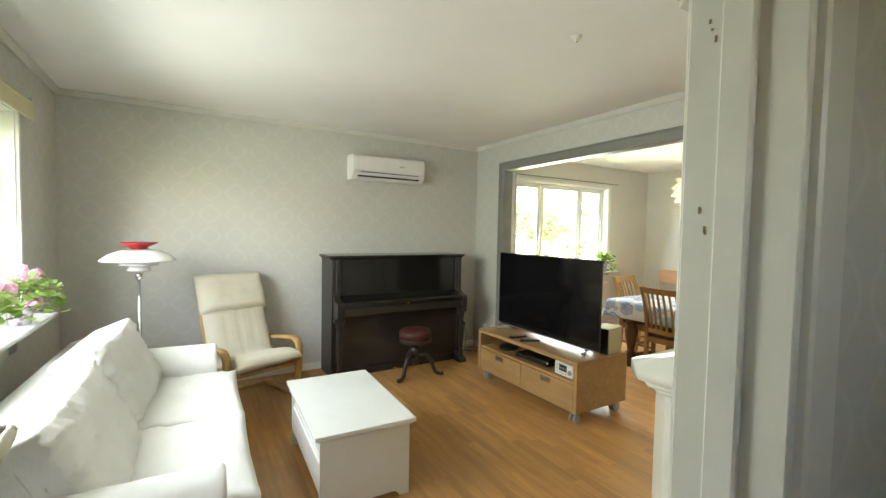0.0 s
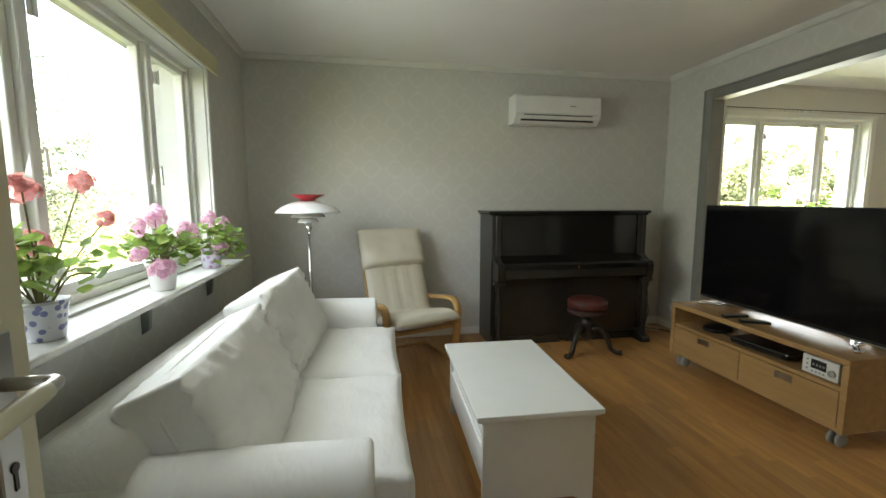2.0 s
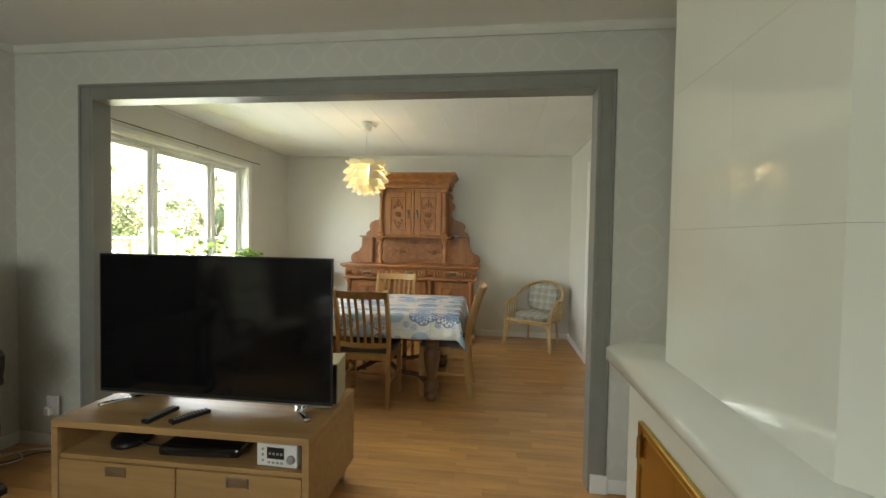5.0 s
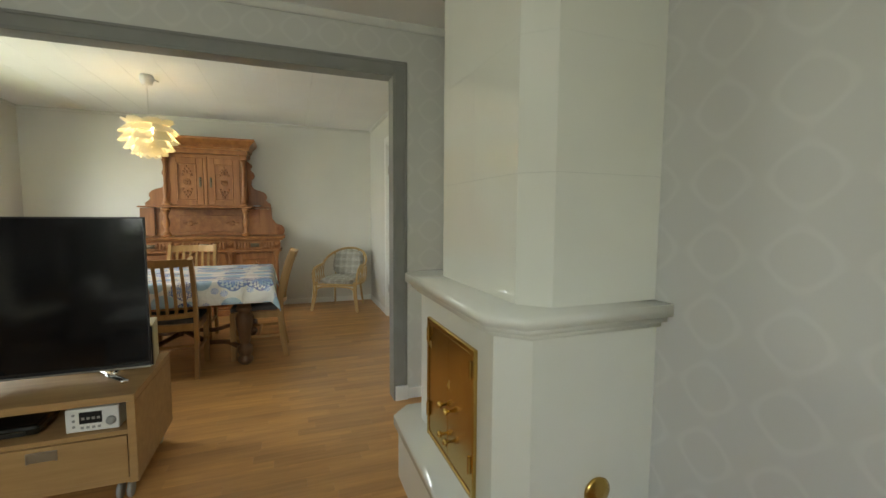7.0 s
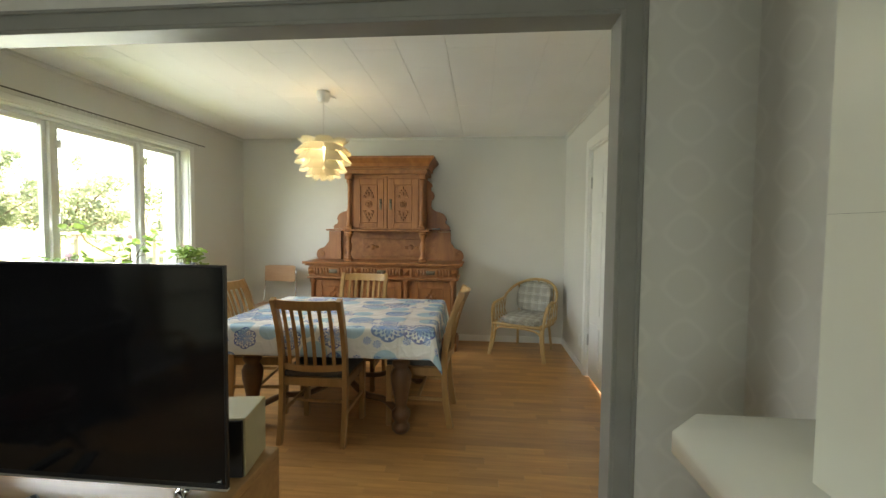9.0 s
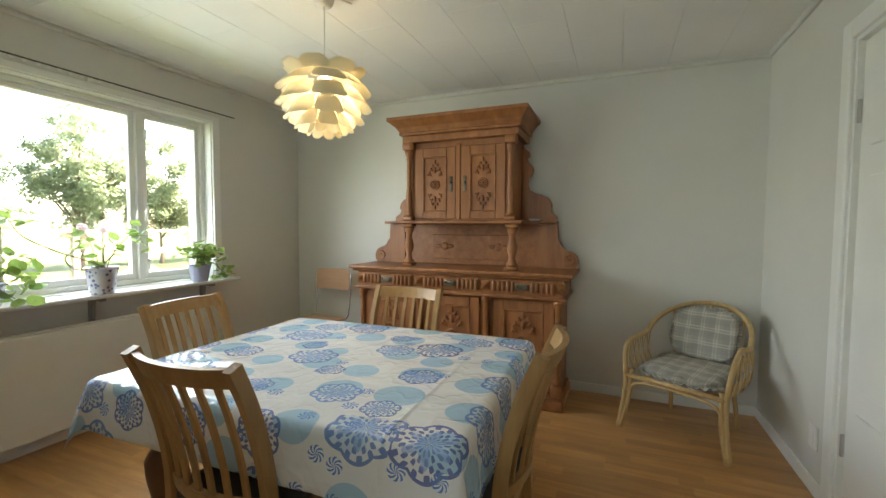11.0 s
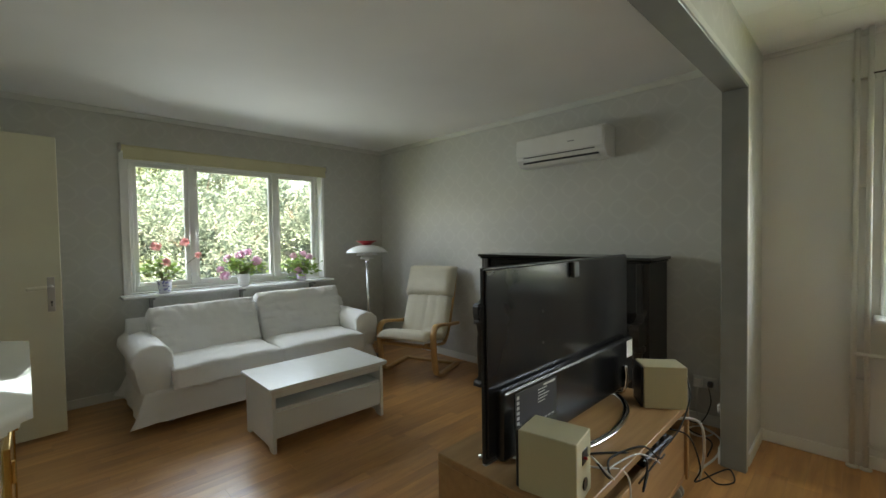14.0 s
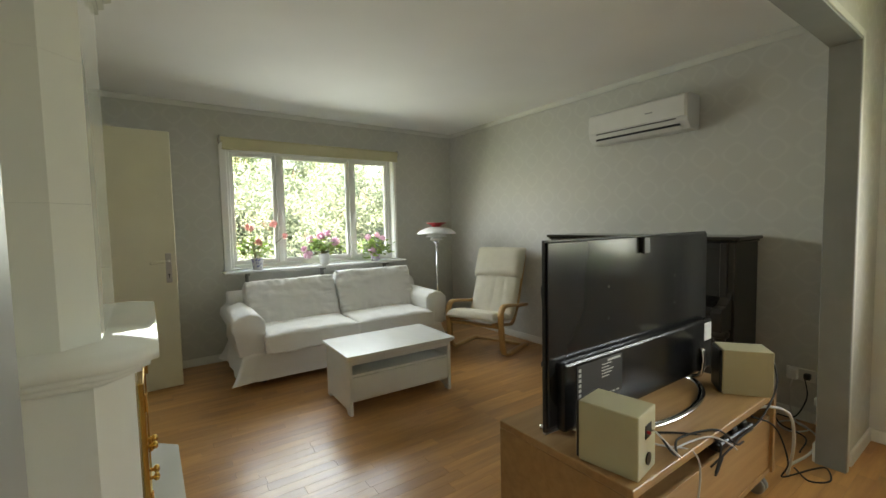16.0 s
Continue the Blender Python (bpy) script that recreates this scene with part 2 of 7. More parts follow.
def prism(bm, poly, lo, hi, axis=2):
    """A flat outline pushed along an axis: poly holds the other two coordinates in order."""
    def place(p, h):
        c = [p[0], p[1]]
        c.insert(axis, h)
        return c
    a = [bm.verts.new(place(p, lo)) for p in poly]
    b = [bm.verts.new(place(p, hi)) for p in poly]
    n = len(poly)
    for i in range(n):
        bm.faces.new((a[i], a[(i + 1) % n], b[(i + 1) % n], b[i]))
    bm.faces.new(list(reversed(a)))
    bm.faces.new(b)
    return a + b


def strip(bm, pts, width, thick, side):
    """A bent flat bar: pts is its middle line, side the way of its width."""
    pts = [Vector(p) for p in pts]
    s = Vector(side).normalized()
    rings = []
    for i, p in enumerate(pts):
        d = (pts[min(i + 1, len(pts) - 1)] - pts[max(i - 1, 0)]).normalized()
        t = s.cross(d).normalized()
        rings.append([bm.verts.new(p + x * width / 2 * s + y * thick / 2 * t) for x, y in ((-1, -0.6), (-0.9, -1), (0.9, -1), (1, -0.6), (1, 0.6), (0.9, 1), (-0.9, 1), (-1, 0.6))])
    for a, b in zip(rings, rings[1:]):
        for k in range(8):
            bm.faces.new((a[k], a[(k + 1) % 8], b[(k + 1) % 8], b[k]))
    bm.faces.new(list(reversed(rings[0])))
    bm.faces.new(rings[-1])


def pillow(bm, size, puff=0.5, rough=0.006, seed=0, cuts=10, corner=0.0, ruche=0.0):
    """A stuffed cushion centred at the origin, thickest in its middle, with a creased surface."""
    r = bmesh.ops.create_cube(bm, size=2.0)
    bmesh.ops.subdivide_edges(bm, edges=list({e for v in r["verts"] for e in v.link_edges}), cuts=cuts, use_grid_fill=True)
    vs = list(bm.verts)
    sx, sy, sz = size
    for v in vs:
        a, b, c = v.co
        t = max(0.0, (1 - abs(a) ** 3.0) * (1 - abs(b) ** 3.0)) ** 0.4
        e = 1 - 0.03 * (1 - a * a) * abs(b) - 0.03 * (1 - b * b) * abs(a)
        round_ = 1 - corner * (abs(a) * abs(b)) ** 4
        n = noise.noise(Vector((a * 3 + seed, b * 3 - seed, c * 2))) + 0.5 * noise.noise(Vector((a * 8 + seed, b * 5, c * 3 + seed)))
        k = (1 - puff) + puff * t
        gather = math.exp(-((1 - abs(b)) / 0.3) ** 2) * math.sin(a * sx * 42 + 5 * noise.noise(Vector((a * 4 + seed, b * 2, 1)))) + math.exp(-((1 - abs(a)) / 0.25) ** 2) * math.sin(b * sy * 42 + 5 * noise.noise(Vector((b * 4, a * 2 + seed, 2))))
        n += (0.32 + ruche) * gather * abs(c)
        v.co = Vector((a * sx / 2 * e * round_, b * sy / 2 * e * round_, c * sz / 2 * k + n * rough * (1 if abs(c) > 0.5 else 0.4)))
    return vs


def obj(name, bm, material, smooth=False):
    bmesh.ops.recalc_face_normals(bm, faces=list(bm.faces))
    me = bpy.data.meshes.new(name)
    bm.to_mesh(me)
    bm.free()
    for k in material if isinstance(material, (list, tuple)) else (material,):
        me.materials.append(k)
    if smooth:
        for p in me.polygons:
            p.use_smooth = True
    return new(name, me)


def part(name, bm, material, parent, label="", smooth=False):
    """One mesh under a thing or a part, in the parent's own coordinates."""
    ob = obj(name, bm, material, smooth)
    ob.parent = parent
    return tagged(ob, label)


def thing(name, m, label, category, group=""):
    ob = new(name)
    ob.empty_display_size = 0.1
    ob.matrix_world = m
    return tagged(ob, label, category, group)


def solo(name, bm, material, label, category, group="", m=None, smooth=False):
    ob = obj(name, bm, material, smooth)
    if m is not None:
        ob.matrix_world = m
    return tagged(ob, label, category, group)


def setting(name, bm, material, label, category="", smooth=False):
    return tagged(obj(name, bm, material, smooth), label, category or name.split("_")[0], "", "structure")


def boxes(*rows, bevel=0.0, seg=1):
    bm = bmesh.new()
    for a, b in rows:
        box(bm, a, b, bevel, seg)
    return bm


# ---- the structure ----
XW, XE, XD, XF = 0.05, 4.015, 4.115, 7.51      # west wall, partition, dining face, east wall
YS, YN, YD = 0.02, 4.01, 0.005                 # south wall of the sitting room, north wall, south wall of the dining room
ZC, ZK = 2.48, 2.455                           # ceiling of the sitting room and of the dining room
OP = (0.485, 3.475, 2.165)                     # the wide opening: from, to, height
DW = (4.66, 6.51, 0.885, 2.155)                  # dining window: x from, to, z from, to
LW = (1.29, 3.14, 0.90, 2.11)                  # sitting room window: y from, to, z from, to
SD = (0.60, 1.582, 2.10)                        # door in the south wall
DD = (5.57, 6.40, 2.12)                        # door in the dining room's south wall
T = 0.30

setting("wall_north", boxes(((-0.25, YN, -0.1), (XE + 0.05, YN + T, 2.7))), M_paper_x, "wall papered in faded grey damask", "wall")
setting("wall_north_dining", boxes(((XE + 0.05, YN, -0.1), (DW[0], YN + T, 2.7)), ((DW[1], YN, -0.1), (XF + T, YN + T, 2.7)),
        ((DW[0], YN, -0.1), (DW[1], YN + T, DW[2])), ((DW[0], YN, DW[3]), (DW[1], YN + T, 2.7))), M_din_x, "pale painted wall round the dining window", "wall")
setting("wall_west", boxes(((XW - T, YS - 1.6, -0.1), (XW, LW[0], 2.7)), ((XW - T, LW[1], -0.1), (XW, YN, 2.7)),
        ((XW - T, LW[0], -0.1), (XW, LW[1], LW[2])), ((XW - T, LW[0], LW[3]), (XW, LW[1], 2.7))), M_paper_y, "wall papered in faded grey damask round a window", "wall")
setting("wall_south", boxes(((XW, YS - 0.13, -0.1), (SD[0], YS, 2.7)), ((SD[1], YS - 0.13, -0.1), (XE, YS, 2.7)), ((SD[0], YS - 0.13, SD[2]), (SD[1], YS, 2.7))),
        M_paper_x, "wall papered in faded grey damask behind the stove", "wall")
setting("wall_partition", boxes(((XE, YS - 0.13, -0.1), (XD, OP[0], 2.7)), ((XE, OP[1], -0.1), (XD, YN, 2.7)), ((XE, OP[0], OP[2]), (XD, OP[1], 2.7))),
        M_paper_y, "papered wall with a wide opening to the dining room", "wall")
setting("wall_east", boxes(((XF, YD, -0.1), (XF + 0.2, YN, 2.7))), M_din_x, "pale green-white painted wall behind the sideboard", "wall")
setting("wall_south_dining", boxes(((XD, YD - 0.15, -0.1), (DD[0], YD, 2.7)), ((DD[1], YD - 0.15, -0.1), (XF + 0.2, YD, 2.7)), ((DD[0], YD - 0.15, DD[2]), (DD[1], YD, 2.7))),
        M_din_x, "pale painted wall with a white panelled door", "wall")
# the hall behind the first doorway
M_hall = plain("hall_wall_paint", (0.42, 0.40, 0.31), 0.6, vary=0.06)
# the opening is unseen, added so that daylight brightens the hall and door jamb
setting("wall_hall_back", boxes(((-0.25, -1.75, -0.1), (1.0, -1.6, 2.7)), ((1.35, -1.75, -0.1), (2.7, -1.6, 2.7)), ((1.0, -1.75, 2.05), (1.35, -1.6, 2.7)), ((1.0, -1.75, -0.1), (1.35, -1.6, 1.60))), M_hall, "plain hall wall with an unseen opening added for light", "wall")
setting("wall_hall_east", boxes(((2.55, -1.6, -0.1), (2.7, YS - 0.13, 2.7))), M_hall, "plain wall of the hall", "wall")
setting("ceiling_hall", boxes(((-0.25, -1.75, ZC + 0.02), (2.7, YS - 0.0, ZC + 0.2))), M_ceiling, "plain white hall ceiling", "ceiling")
setting("ceiling", boxes(((XW - T, YS, ZC), (XE + 0.05, YN + T, ZC + 0.2))), M_ceiling, "smooth white painted ceiling", "ceiling")


def tiled_ceiling():
    """Ceiling boards with thin joints and a staggered pattern."""
    bm = boxes(((XE + 0.05, YD - 0.15, ZK + 0.03), (XF + 0.2, YN + T, ZK + 0.2)))
    y, row = YD + 0.02, 0
    while y < YN:
        x = XD - 0.6 * (row % 2) * 0.5
        y1 = min(y + 0.2985, YN)
        while x < XF:
            box(bm, (max(x, XD), y, ZK + 0.018), (min(x + 0.5985, XF), y1, ZK + 0.032), 0.001)
            x += 0.6
        y += 0.3
        row += 1
    return bm


setting("ceiling_dining", tiled_ceiling(), M_ceiling, "white ceiling of joined fibre boards", "ceiling")


def moulding(runs, z, w, h):
    """A coved strip along the top of walls."""
    bm = bmesh.new()
    prof = [(0, 0), (0.012, 0), (0.012 + 0.35 * w, 0.35 * h), (w, h - 0.008), (w, h), (0, h)]
    for (x0, y0), (x1, y1), (nx, ny) in runs:
        a = [bm.verts.new((x0 + nx * p, y0 + ny * p, z - h + q)) for p, q in prof]
        b = [bm.verts.new((x1 + nx * p, y1 + ny * p, z - h + q)) for p, q in prof]
        for i in range(len(prof)):
            k = (i + 1) % len(prof)
            bm.faces.new((a[i], a[k], b[k], b[i]))
        bm.faces.new(a)
        bm.faces.new(list(reversed(b)))
    return bm


setting("trim_cornice", moulding([((XW, YN - 0.001), (XE, YN - 0.001), (0, -1)), ((XE - 0.001, YN), (XE - 0.001, YS), (-1, 0)), ((XW + 0.001, YS), (XW + 0.001, YN), (1, 0)), ((XW, YS + 0.001), (XE, YS + 0.001), (0, 1))],
        ZC, 0.035, 0.04), M_trim, "cream cornice strip under the ceiling", "cornice")
setting("trim_cornice_dining", moulding([((XD, YN - 0.001), (XF, YN - 0.001), (0, -1)), ((XF - 0.001, YN), (XF - 0.001, YD), (-1, 0)), ((XD, YD + 0.001), (XF, YD + 0.001), (0, 1))],
        ZK + 0.02, 0.02, 0.03), M_trim, "thin cornice strip of the dining room", "cornice")


def base_run(*runs):
    bm = bmesh.new()
    for a, b in runs:
        box(bm, a, b, 0.004)
    return bm


setting("baseboard", base_run(((XW, YN - 0.014, 0), (XE, YN, 0.075)), ((XW, YS, 0), (XW + 0.014, YN - 0.015, 0.075)), ((SD[1] + 0.09, YS, 0), (2.3, YS + 0.014, 0.075)),
        ((3.3, YS, 0), (XE, YS + 0.014, 0.075)), ((XE - 0.014, YS + 0.015, 0), (XE, OP[0] - 0.08, 0.075)), ((XE - 0.014, OP[1] + 0.08, 0), (XE, YN - 0.015, 0.075))), M_white, "white painted baseboard", "baseboard")
setting("baseboard_dining", base_run(((XD, YN - 0.014, 0), (XF, YN, 0.075)), ((XF - 0.014, YD, 0), (XF, YN - 0.015, 0.075)), ((DD[1] + 0.08, YD, 0), (XF - 0.015, YD + 0.014, 0.075)),
        ((XD, YD, 0), (DD[0] - 0.08, YD + 0.014, 0.075)), ((XD, YD + 0.015, 0), (XD + 0.014, OP[0] - 0.08, 0.075)), ((XD, OP[1] + 0.08, 0), (XD + 0.014, YN - 0.015, 0.075))), M_white, "white painted baseboard", "baseboard")

# the grey lining and casing of the wide opening
LZ = 0.018
op = setting("trim_opening", boxes(((XE - 0.012, OP[0], 0), (XD + 0.012, OP[0] + LZ, OP[2])), ((XE - 0.012, OP[1] - LZ, 0), (XD + 0.012, OP[1], OP[2])),
        ((XE - 0.012, OP[0] + LZ, OP[2] - LZ), (XD + 0.012, OP[1] - LZ, OP[2])), bevel=0.003), M_grey, "grey painted lining of the wide opening", "door frame")


def casing(face, way, name):
    """Casing boards with a raised outer bead round the opening."""
    bm = bmesh.new()
    w = 0.078
    for y0, y1 in ((OP[0] - w, OP[0] + 0.004), (OP[1] - 0.004, OP[1] + w)):
        box(bm, (face, y0, 0.1 if name == "casing" else 0), (face + way * 0.014, y1, OP[2] + w), 0.003)
        box(bm, (face + way * 0.0135, y0 + (0.004 if y0 < 1 else w - 0.018), 0.1), (face + way * 0.022, y0 + (0.022 if y0 < 1 else w), OP[2] + w - 0.004), 0.004)
    box(bm, (face, OP[0] + 0.004, OP[2] - 0.004), (face + way * 0.014, OP[1] - 0.004, OP[2] + w), 0.003)
    box(bm, (face + way * 0.0135, OP[0] - w + 0.004, OP[2] + w - 0.022), (face + way * 0.022, OP[1] + w - 0.004, OP[2] + w - 0.004), 0.004)
    return bm


part("casing", casing(XE, -1, "casing"), M_grey, op)
part("dining_casing", boxes(((XD, OP[0] - 0.03, 0), (XD + 0.014, OP[0] + 0.003, OP[2] + 0.03)), ((XD, OP[1] - 0.003, 0), (XD + 0.014, OP[1] + 0.03, OP[2] + 0.03)),
     ((XD, OP[0] + 0.003, OP[2] - 0.003), (XD + 0.014, OP[1] - 0.003, OP[2] + 0.03)), bevel=0.005, seg=2), M_trim, op, "narrow cream casing")
for y0, y1 in ((OP[0] - 0.082, OP[0] + 0.006), (OP[1] - 0.006, OP[1] + 0.082)):
    part("plinth_block", boxes(((XE - 0.026, y0, 0), (XE, y1, 0.1)), bevel=0.003), M_white, op, "white plinth block")


# ---- windows ----
def window(name, m, width, z0, z1, bars, label, depth=0.13, left=0.105, right=0.05):
    """Along local x from 0 to width, inside towards -y; three casements with slim bars."""
    w = tagged(new(name), label, "window", "", "structure")
    w.matrix_world = m
    f = 0.045
    part("reveal", boxes(((-0.001, 0.0, z0), (0.012, depth, z1)), ((width - 0.012, 0.0, z0), (width + 0.001, depth, z1)), ((0.012, 0.0, z1 - 0.012), (width - 0.012, depth, z1))), M_white, w)
    part("window_frame", boxes(((0.012, depth - 0.05, z0), (f, depth + 0.03, z1 - 0.012)), ((width - f, depth - 0.05, z0), (width - 0.012, depth + 0.03, z1 - 0.012)),
         ((f, depth - 0.05, z0), (width - f, depth + 0.03, z0 + 0.035)), ((f, depth - 0.05, z1 - f), (width - f, depth + 0.03, z1 - 0.012)), bevel=0.004), M_white, w)
    for x in bars:
        post = part("mullion", boxes(((x - 0.025, depth - 0.055, z0 + 0.035), (x + 0.025, depth + 0.03, z1 - f)), bevel=0.004), M_white, w)
        bm = bmesh.new()
        for z in (z0 + 0.14, z1 - 0.2):
            box(bm, (x + 0.027, depth - 0.068, z - 0.03), (x + 0.041, depth - 0.05, z + 0.03), 0.003)
            rod(bm, (x + 0.034, depth - 0.075, z - 0.035), (x + 0.034, depth - 0.075, z + 0.035), 0.006, seg=8)
        part("hinge", bm, M_white, post, "painted casement hinges")
    edges = [f] + [b for x in bars for b in (x - 0.025, x + 0.025)] + [width - f]
    for a, b in zip(edges[::2], edges[1::2]):
        s = 0.034
        c = part("casement", boxes(((a, depth - 0.03, z0 + 0.035), (a + s, depth + 0.012, z1 - f)), ((b - s, depth - 0.03, z0 + 0.035), (b, depth + 0.012, z1 - f)),
                 ((a + s, depth - 0.03, z0 + 0.035), (b - s, depth + 0.012, z0 + 0.035 + s + 0.008)), ((a + s, depth - 0.03, z1 - f - s), (b - s, depth + 0.012, z1 - f)), bevel=0.003), M_white, w)
        pane = part("pane", boxes(((a + s, depth - 0.012, z0 + 0.078), (b - s, depth - 0.008, z1 - f - s))), M_glass, c)
        pane.visible_shadow = False
        rod_bm = bmesh.new()
        rod(rod_bm, (a + s * 0.5, depth - 0.03, z0 + 0.55), (a + s * 0.5, depth - 0.06, z0 + 0.55), 0.006, seg=8)
        rod(rod_bm, (a + s * 0.5, depth - 0.055, z0 + 0.56), (a + s * 0.5, depth - 0.06, z0 + 0.46), 0.007, 0.005, seg=8)
        part("catch", rod_bm, M_white, c, "small painted catch")
    part("casing", boxes(((-left, -0.018, z0 - 0.02), (0.004, 0.002, z1 + 0.04)), ((width - 0.004, -0.018, z0 - 0.02), (width + right, 0.002, z1 + 0.04)),
         ((0.004, -0.018, z1 - 0.004), (width - 0.004, 0.002, z1 + 0.04)), bevel=0.003), M_white, w)
    return w


win1 = window("window_1", pose(DW[0], YN, 0), DW[1] - DW[0], DW[2], DW[3], (0.535, 1.33), "white three-light casement window over the radiator", left=0.012, right=0.06)
win2 = window("window_2", pose(XW, LW[0], 0, 0, 0, 90), LW[1] - LW[0], LW[2], LW[3], (0.51, 1.325), "white three-light casement window behind the sofa", left=0.06, right=0.025)
M_sill = plain("sill_marble", (0.70, 0.69, 0.66), 0.22, vary=0.12, scale=9, relief=0.02)


def sill(w, x0, x1, z, front, label):
    bm = bmesh.new()
    vs = box(bm, (x0, -front, z - 0.025), (x1, 0.09, z), 0.008, 2)
    s = part("window_sill", bm, M_sill, w, label)
    for x in (x0 + 0.22, (x0 + x1) / 2, x1 - 0.22):
        b = bmesh.new()
        box(b, (x - 0.014, -front + 0.05, z - 0.05), (x + 0.014, -0.0, z - 0.026), 0.002)
        prism(b, [(-0.045, z - 0.05), (-0.001, z - 0.05), (-0.001, z - 0.20), (-0.03, z - 0.18)], x - 0.012, x + 0.012, 0)
        part("bracket", b, M_grey, s, "grey steel sill bracket")


sill(win1, -0.037, 1.94, DW[2] - 0.005, 0.20, "pale stone window sill")
sill(win2, -0.085, 1.895, LW[2] - 0.012, 0.17, "pale stone window sill")

# curtain rod over the dining window
cr = thing("curtain_rod", pose(0, 0, 0), "thin dark curtain rod on small brackets above the window", "curtain rod")
bm = bmesh.new()
rod(bm, (4.595, 3.95, 2.215), (6.68, 3.95, 2.215), 0.005, seg=8)
part("rod", bm, plain("dark_rod_metal", (0.10, 0.085, 0.07), 0.4, 0.6), cr)
for x in (4.65, 5.64, 6.66):
    bm = bmesh.new()
    rod(bm, (x, 3.95, 2.215), (x, 3.993, 2.218), 0.004, seg=6)
    box(bm, (x - 0.008, 3.991, 2.197), (x + 0.008, 4.009, 2.237), 0.002)
    part("bracket", bm, M_whitep, cr, "white bracket")
for i in range(14):
    x = 5.05 + i * 0.052 + random.uniform(-0.01, 0.01)
    bm = bmesh.new()
    rod(bm, (x, 3.95, 2.203), (x + 0.014, 3.95, 2.206), 0.008, seg=6)
    part("runner", bm, M_whitep, cr, "white curtain runner")

# roller blind over the sitting room window
rb = thing("roller_blind", pose(0, 0, 0), "rolled-up pale yellow roller blind at the window head", "roller blind")
bm = bmesh.new()
rod(bm, (XW + 0.05, 1.245, 2.16), (XW + 0.05, 3.165, 2.16), 0.027, seg=16)
box(bm, (XW + 0.072, 1.255, 2.07), (XW + 0.075, 3.155, 2.165))
rod(bm, (XW + 0.073, 1.255, 2.07), (XW + 0.073, 3.155, 2.07), 0.008, seg=8)
part("fabric_roll", bm, M_blind, rb)
for y in (1.237, 3.173):
    bm = bmesh.new()
    box(bm, (XW + 0.001, y - 0.006, 2.12), (XW + 0.07, y + 0.006, 2.2), 0.003)
    rod(bm, (XW + 0.05, y - 0.012, 2.16), (XW + 0.05, y + 0.012, 2.16), 0.02, seg=12)
    part("bracket", bm, M_steel, rb, "steel bracket")

# ---- doors ----
d1 = tagged(new("door_1"), "open flush door in yellowed cream paint with a brass lever", "door", "", "structure")
d1.matrix_world = pose(0.636, YS - 0.005, 0.02, 0, 0, 93.3)
part("leaf", boxes(((0.0, 0.0, 0.0), (0.80, 0.04, 2.07)), bevel=0.003), M_door, d1)
bm = bmesh.new()
box(bm, (0.725, -0.0045, 0.86), (0.765, 0.0, 1.10), 0.002)
plate = part("lock_plate", bm, M_steel, d1, "worn steel lock plate")
bm = bmesh.new()
rod(bm, (0.745, -0.004, 1.035), (0.745, -0.055, 1.035), 0.009, seg=12)
tube(bm, smooth_path([(0.745, -0.05, 1.035), (0.742, -0.06, 1.035), (0.73, -0.064, 1.035), (0.715, -0.064, 1.034)]), 0.009, 10)
lever = part("handle", bm, M_steel, plate, "steel lever handle", True)
bm = bmesh.new()
tube(bm, [(0.718, -0.064, 1.034), (0.70, -0.064, 1.033), (0.63, -0.064, 1.028), (0.615, -0.064, 1.027)], [0.011, 0.0125, 0.0125, 0.010], 12)
part("grip", bm, M_door, lever, "cream grip", True)
bm = bmesh.new()
rod(bm, (0.745, -0.0046, 0.925), (0.745, -0.006, 0.925), 0.007, seg=10)
box(bm, (0.742, -0.006, 0.895), (0.748, -0.0046, 0.925))
part("keyhole", bm, M_black, plate)
bm = bmesh.new()
box(bm, (0.8005, 0.01, 0.86), (0.8025, 0.03, 1.08))
part("lock_edge", bm, M_brass, d1, "brass lock edge plate")
fr = tagged(new("trim_doorway"), "cream painted door frame with chipped paint", "door frame", "", "structure")
part("frame", boxes(((SD[0] - 0.001, YS - 0.135, 0), (SD[0] + 0.022, YS + 0.004, SD[2])), ((SD[1] - 0.022, YS - 0.135, 0), (SD[1] + 0.001, YS + 0.004, SD[2])),
     ((SD[0] + 0.022, YS - 0.135, SD[2] - 0.022), (SD[1] - 0.022, YS + 0.004, SD[2])), bevel=0.002), M_trim, fr)
for face, way in ((YS, 1), (YS - 0.13, -1)):
    part("casing", boxes(((SD[0] - 0.08, face, 0), (SD[0] + 0.006, face + way * 0.018, SD[2] + 0.08)), ((SD[1] - 0.006, face, 0), (SD[1] + 0.08, face + way * 0.018, SD[2] + 0.08)),
         ((SD[0] + 0.006, face, SD[2] - 0.006), (SD[1] - 0.006, face + way * 0.018, SD[2] + 0.08)), bevel=0.004), M_trim, fr)
bm = bmesh.new()
for z in (0.42, 1.03, 1.45, 1.72):
    for i in range(3):
        k = random.uniform(-0.03, 0.03)
        box(bm, (SD[1] - 0.0235, YS - 0.03 + k * 0.3, z + k), (SD[1] - 0.0222, YS - 0.027 + k * 0.3, z + k + random.uniform(0.003, 0.01)))
part("door_stop", boxes(((SD[1] - 0.036, YS - 0.085, 0), (SD[1] - 0.0225, YS - 0.045, SD[2] - 0.023)), ((SD[0] + 0.0225, YS - 0.085, 0), (SD[0] + 0.036, YS - 0.045, SD[2] - 0.023)), bevel=0.003), M_trim, fr)
part("paint_chip", bm, plain("bare_wood_chip", (0.25, 0.17, 0.09), 0.7), fr, "bare wood where the paint has chipped")

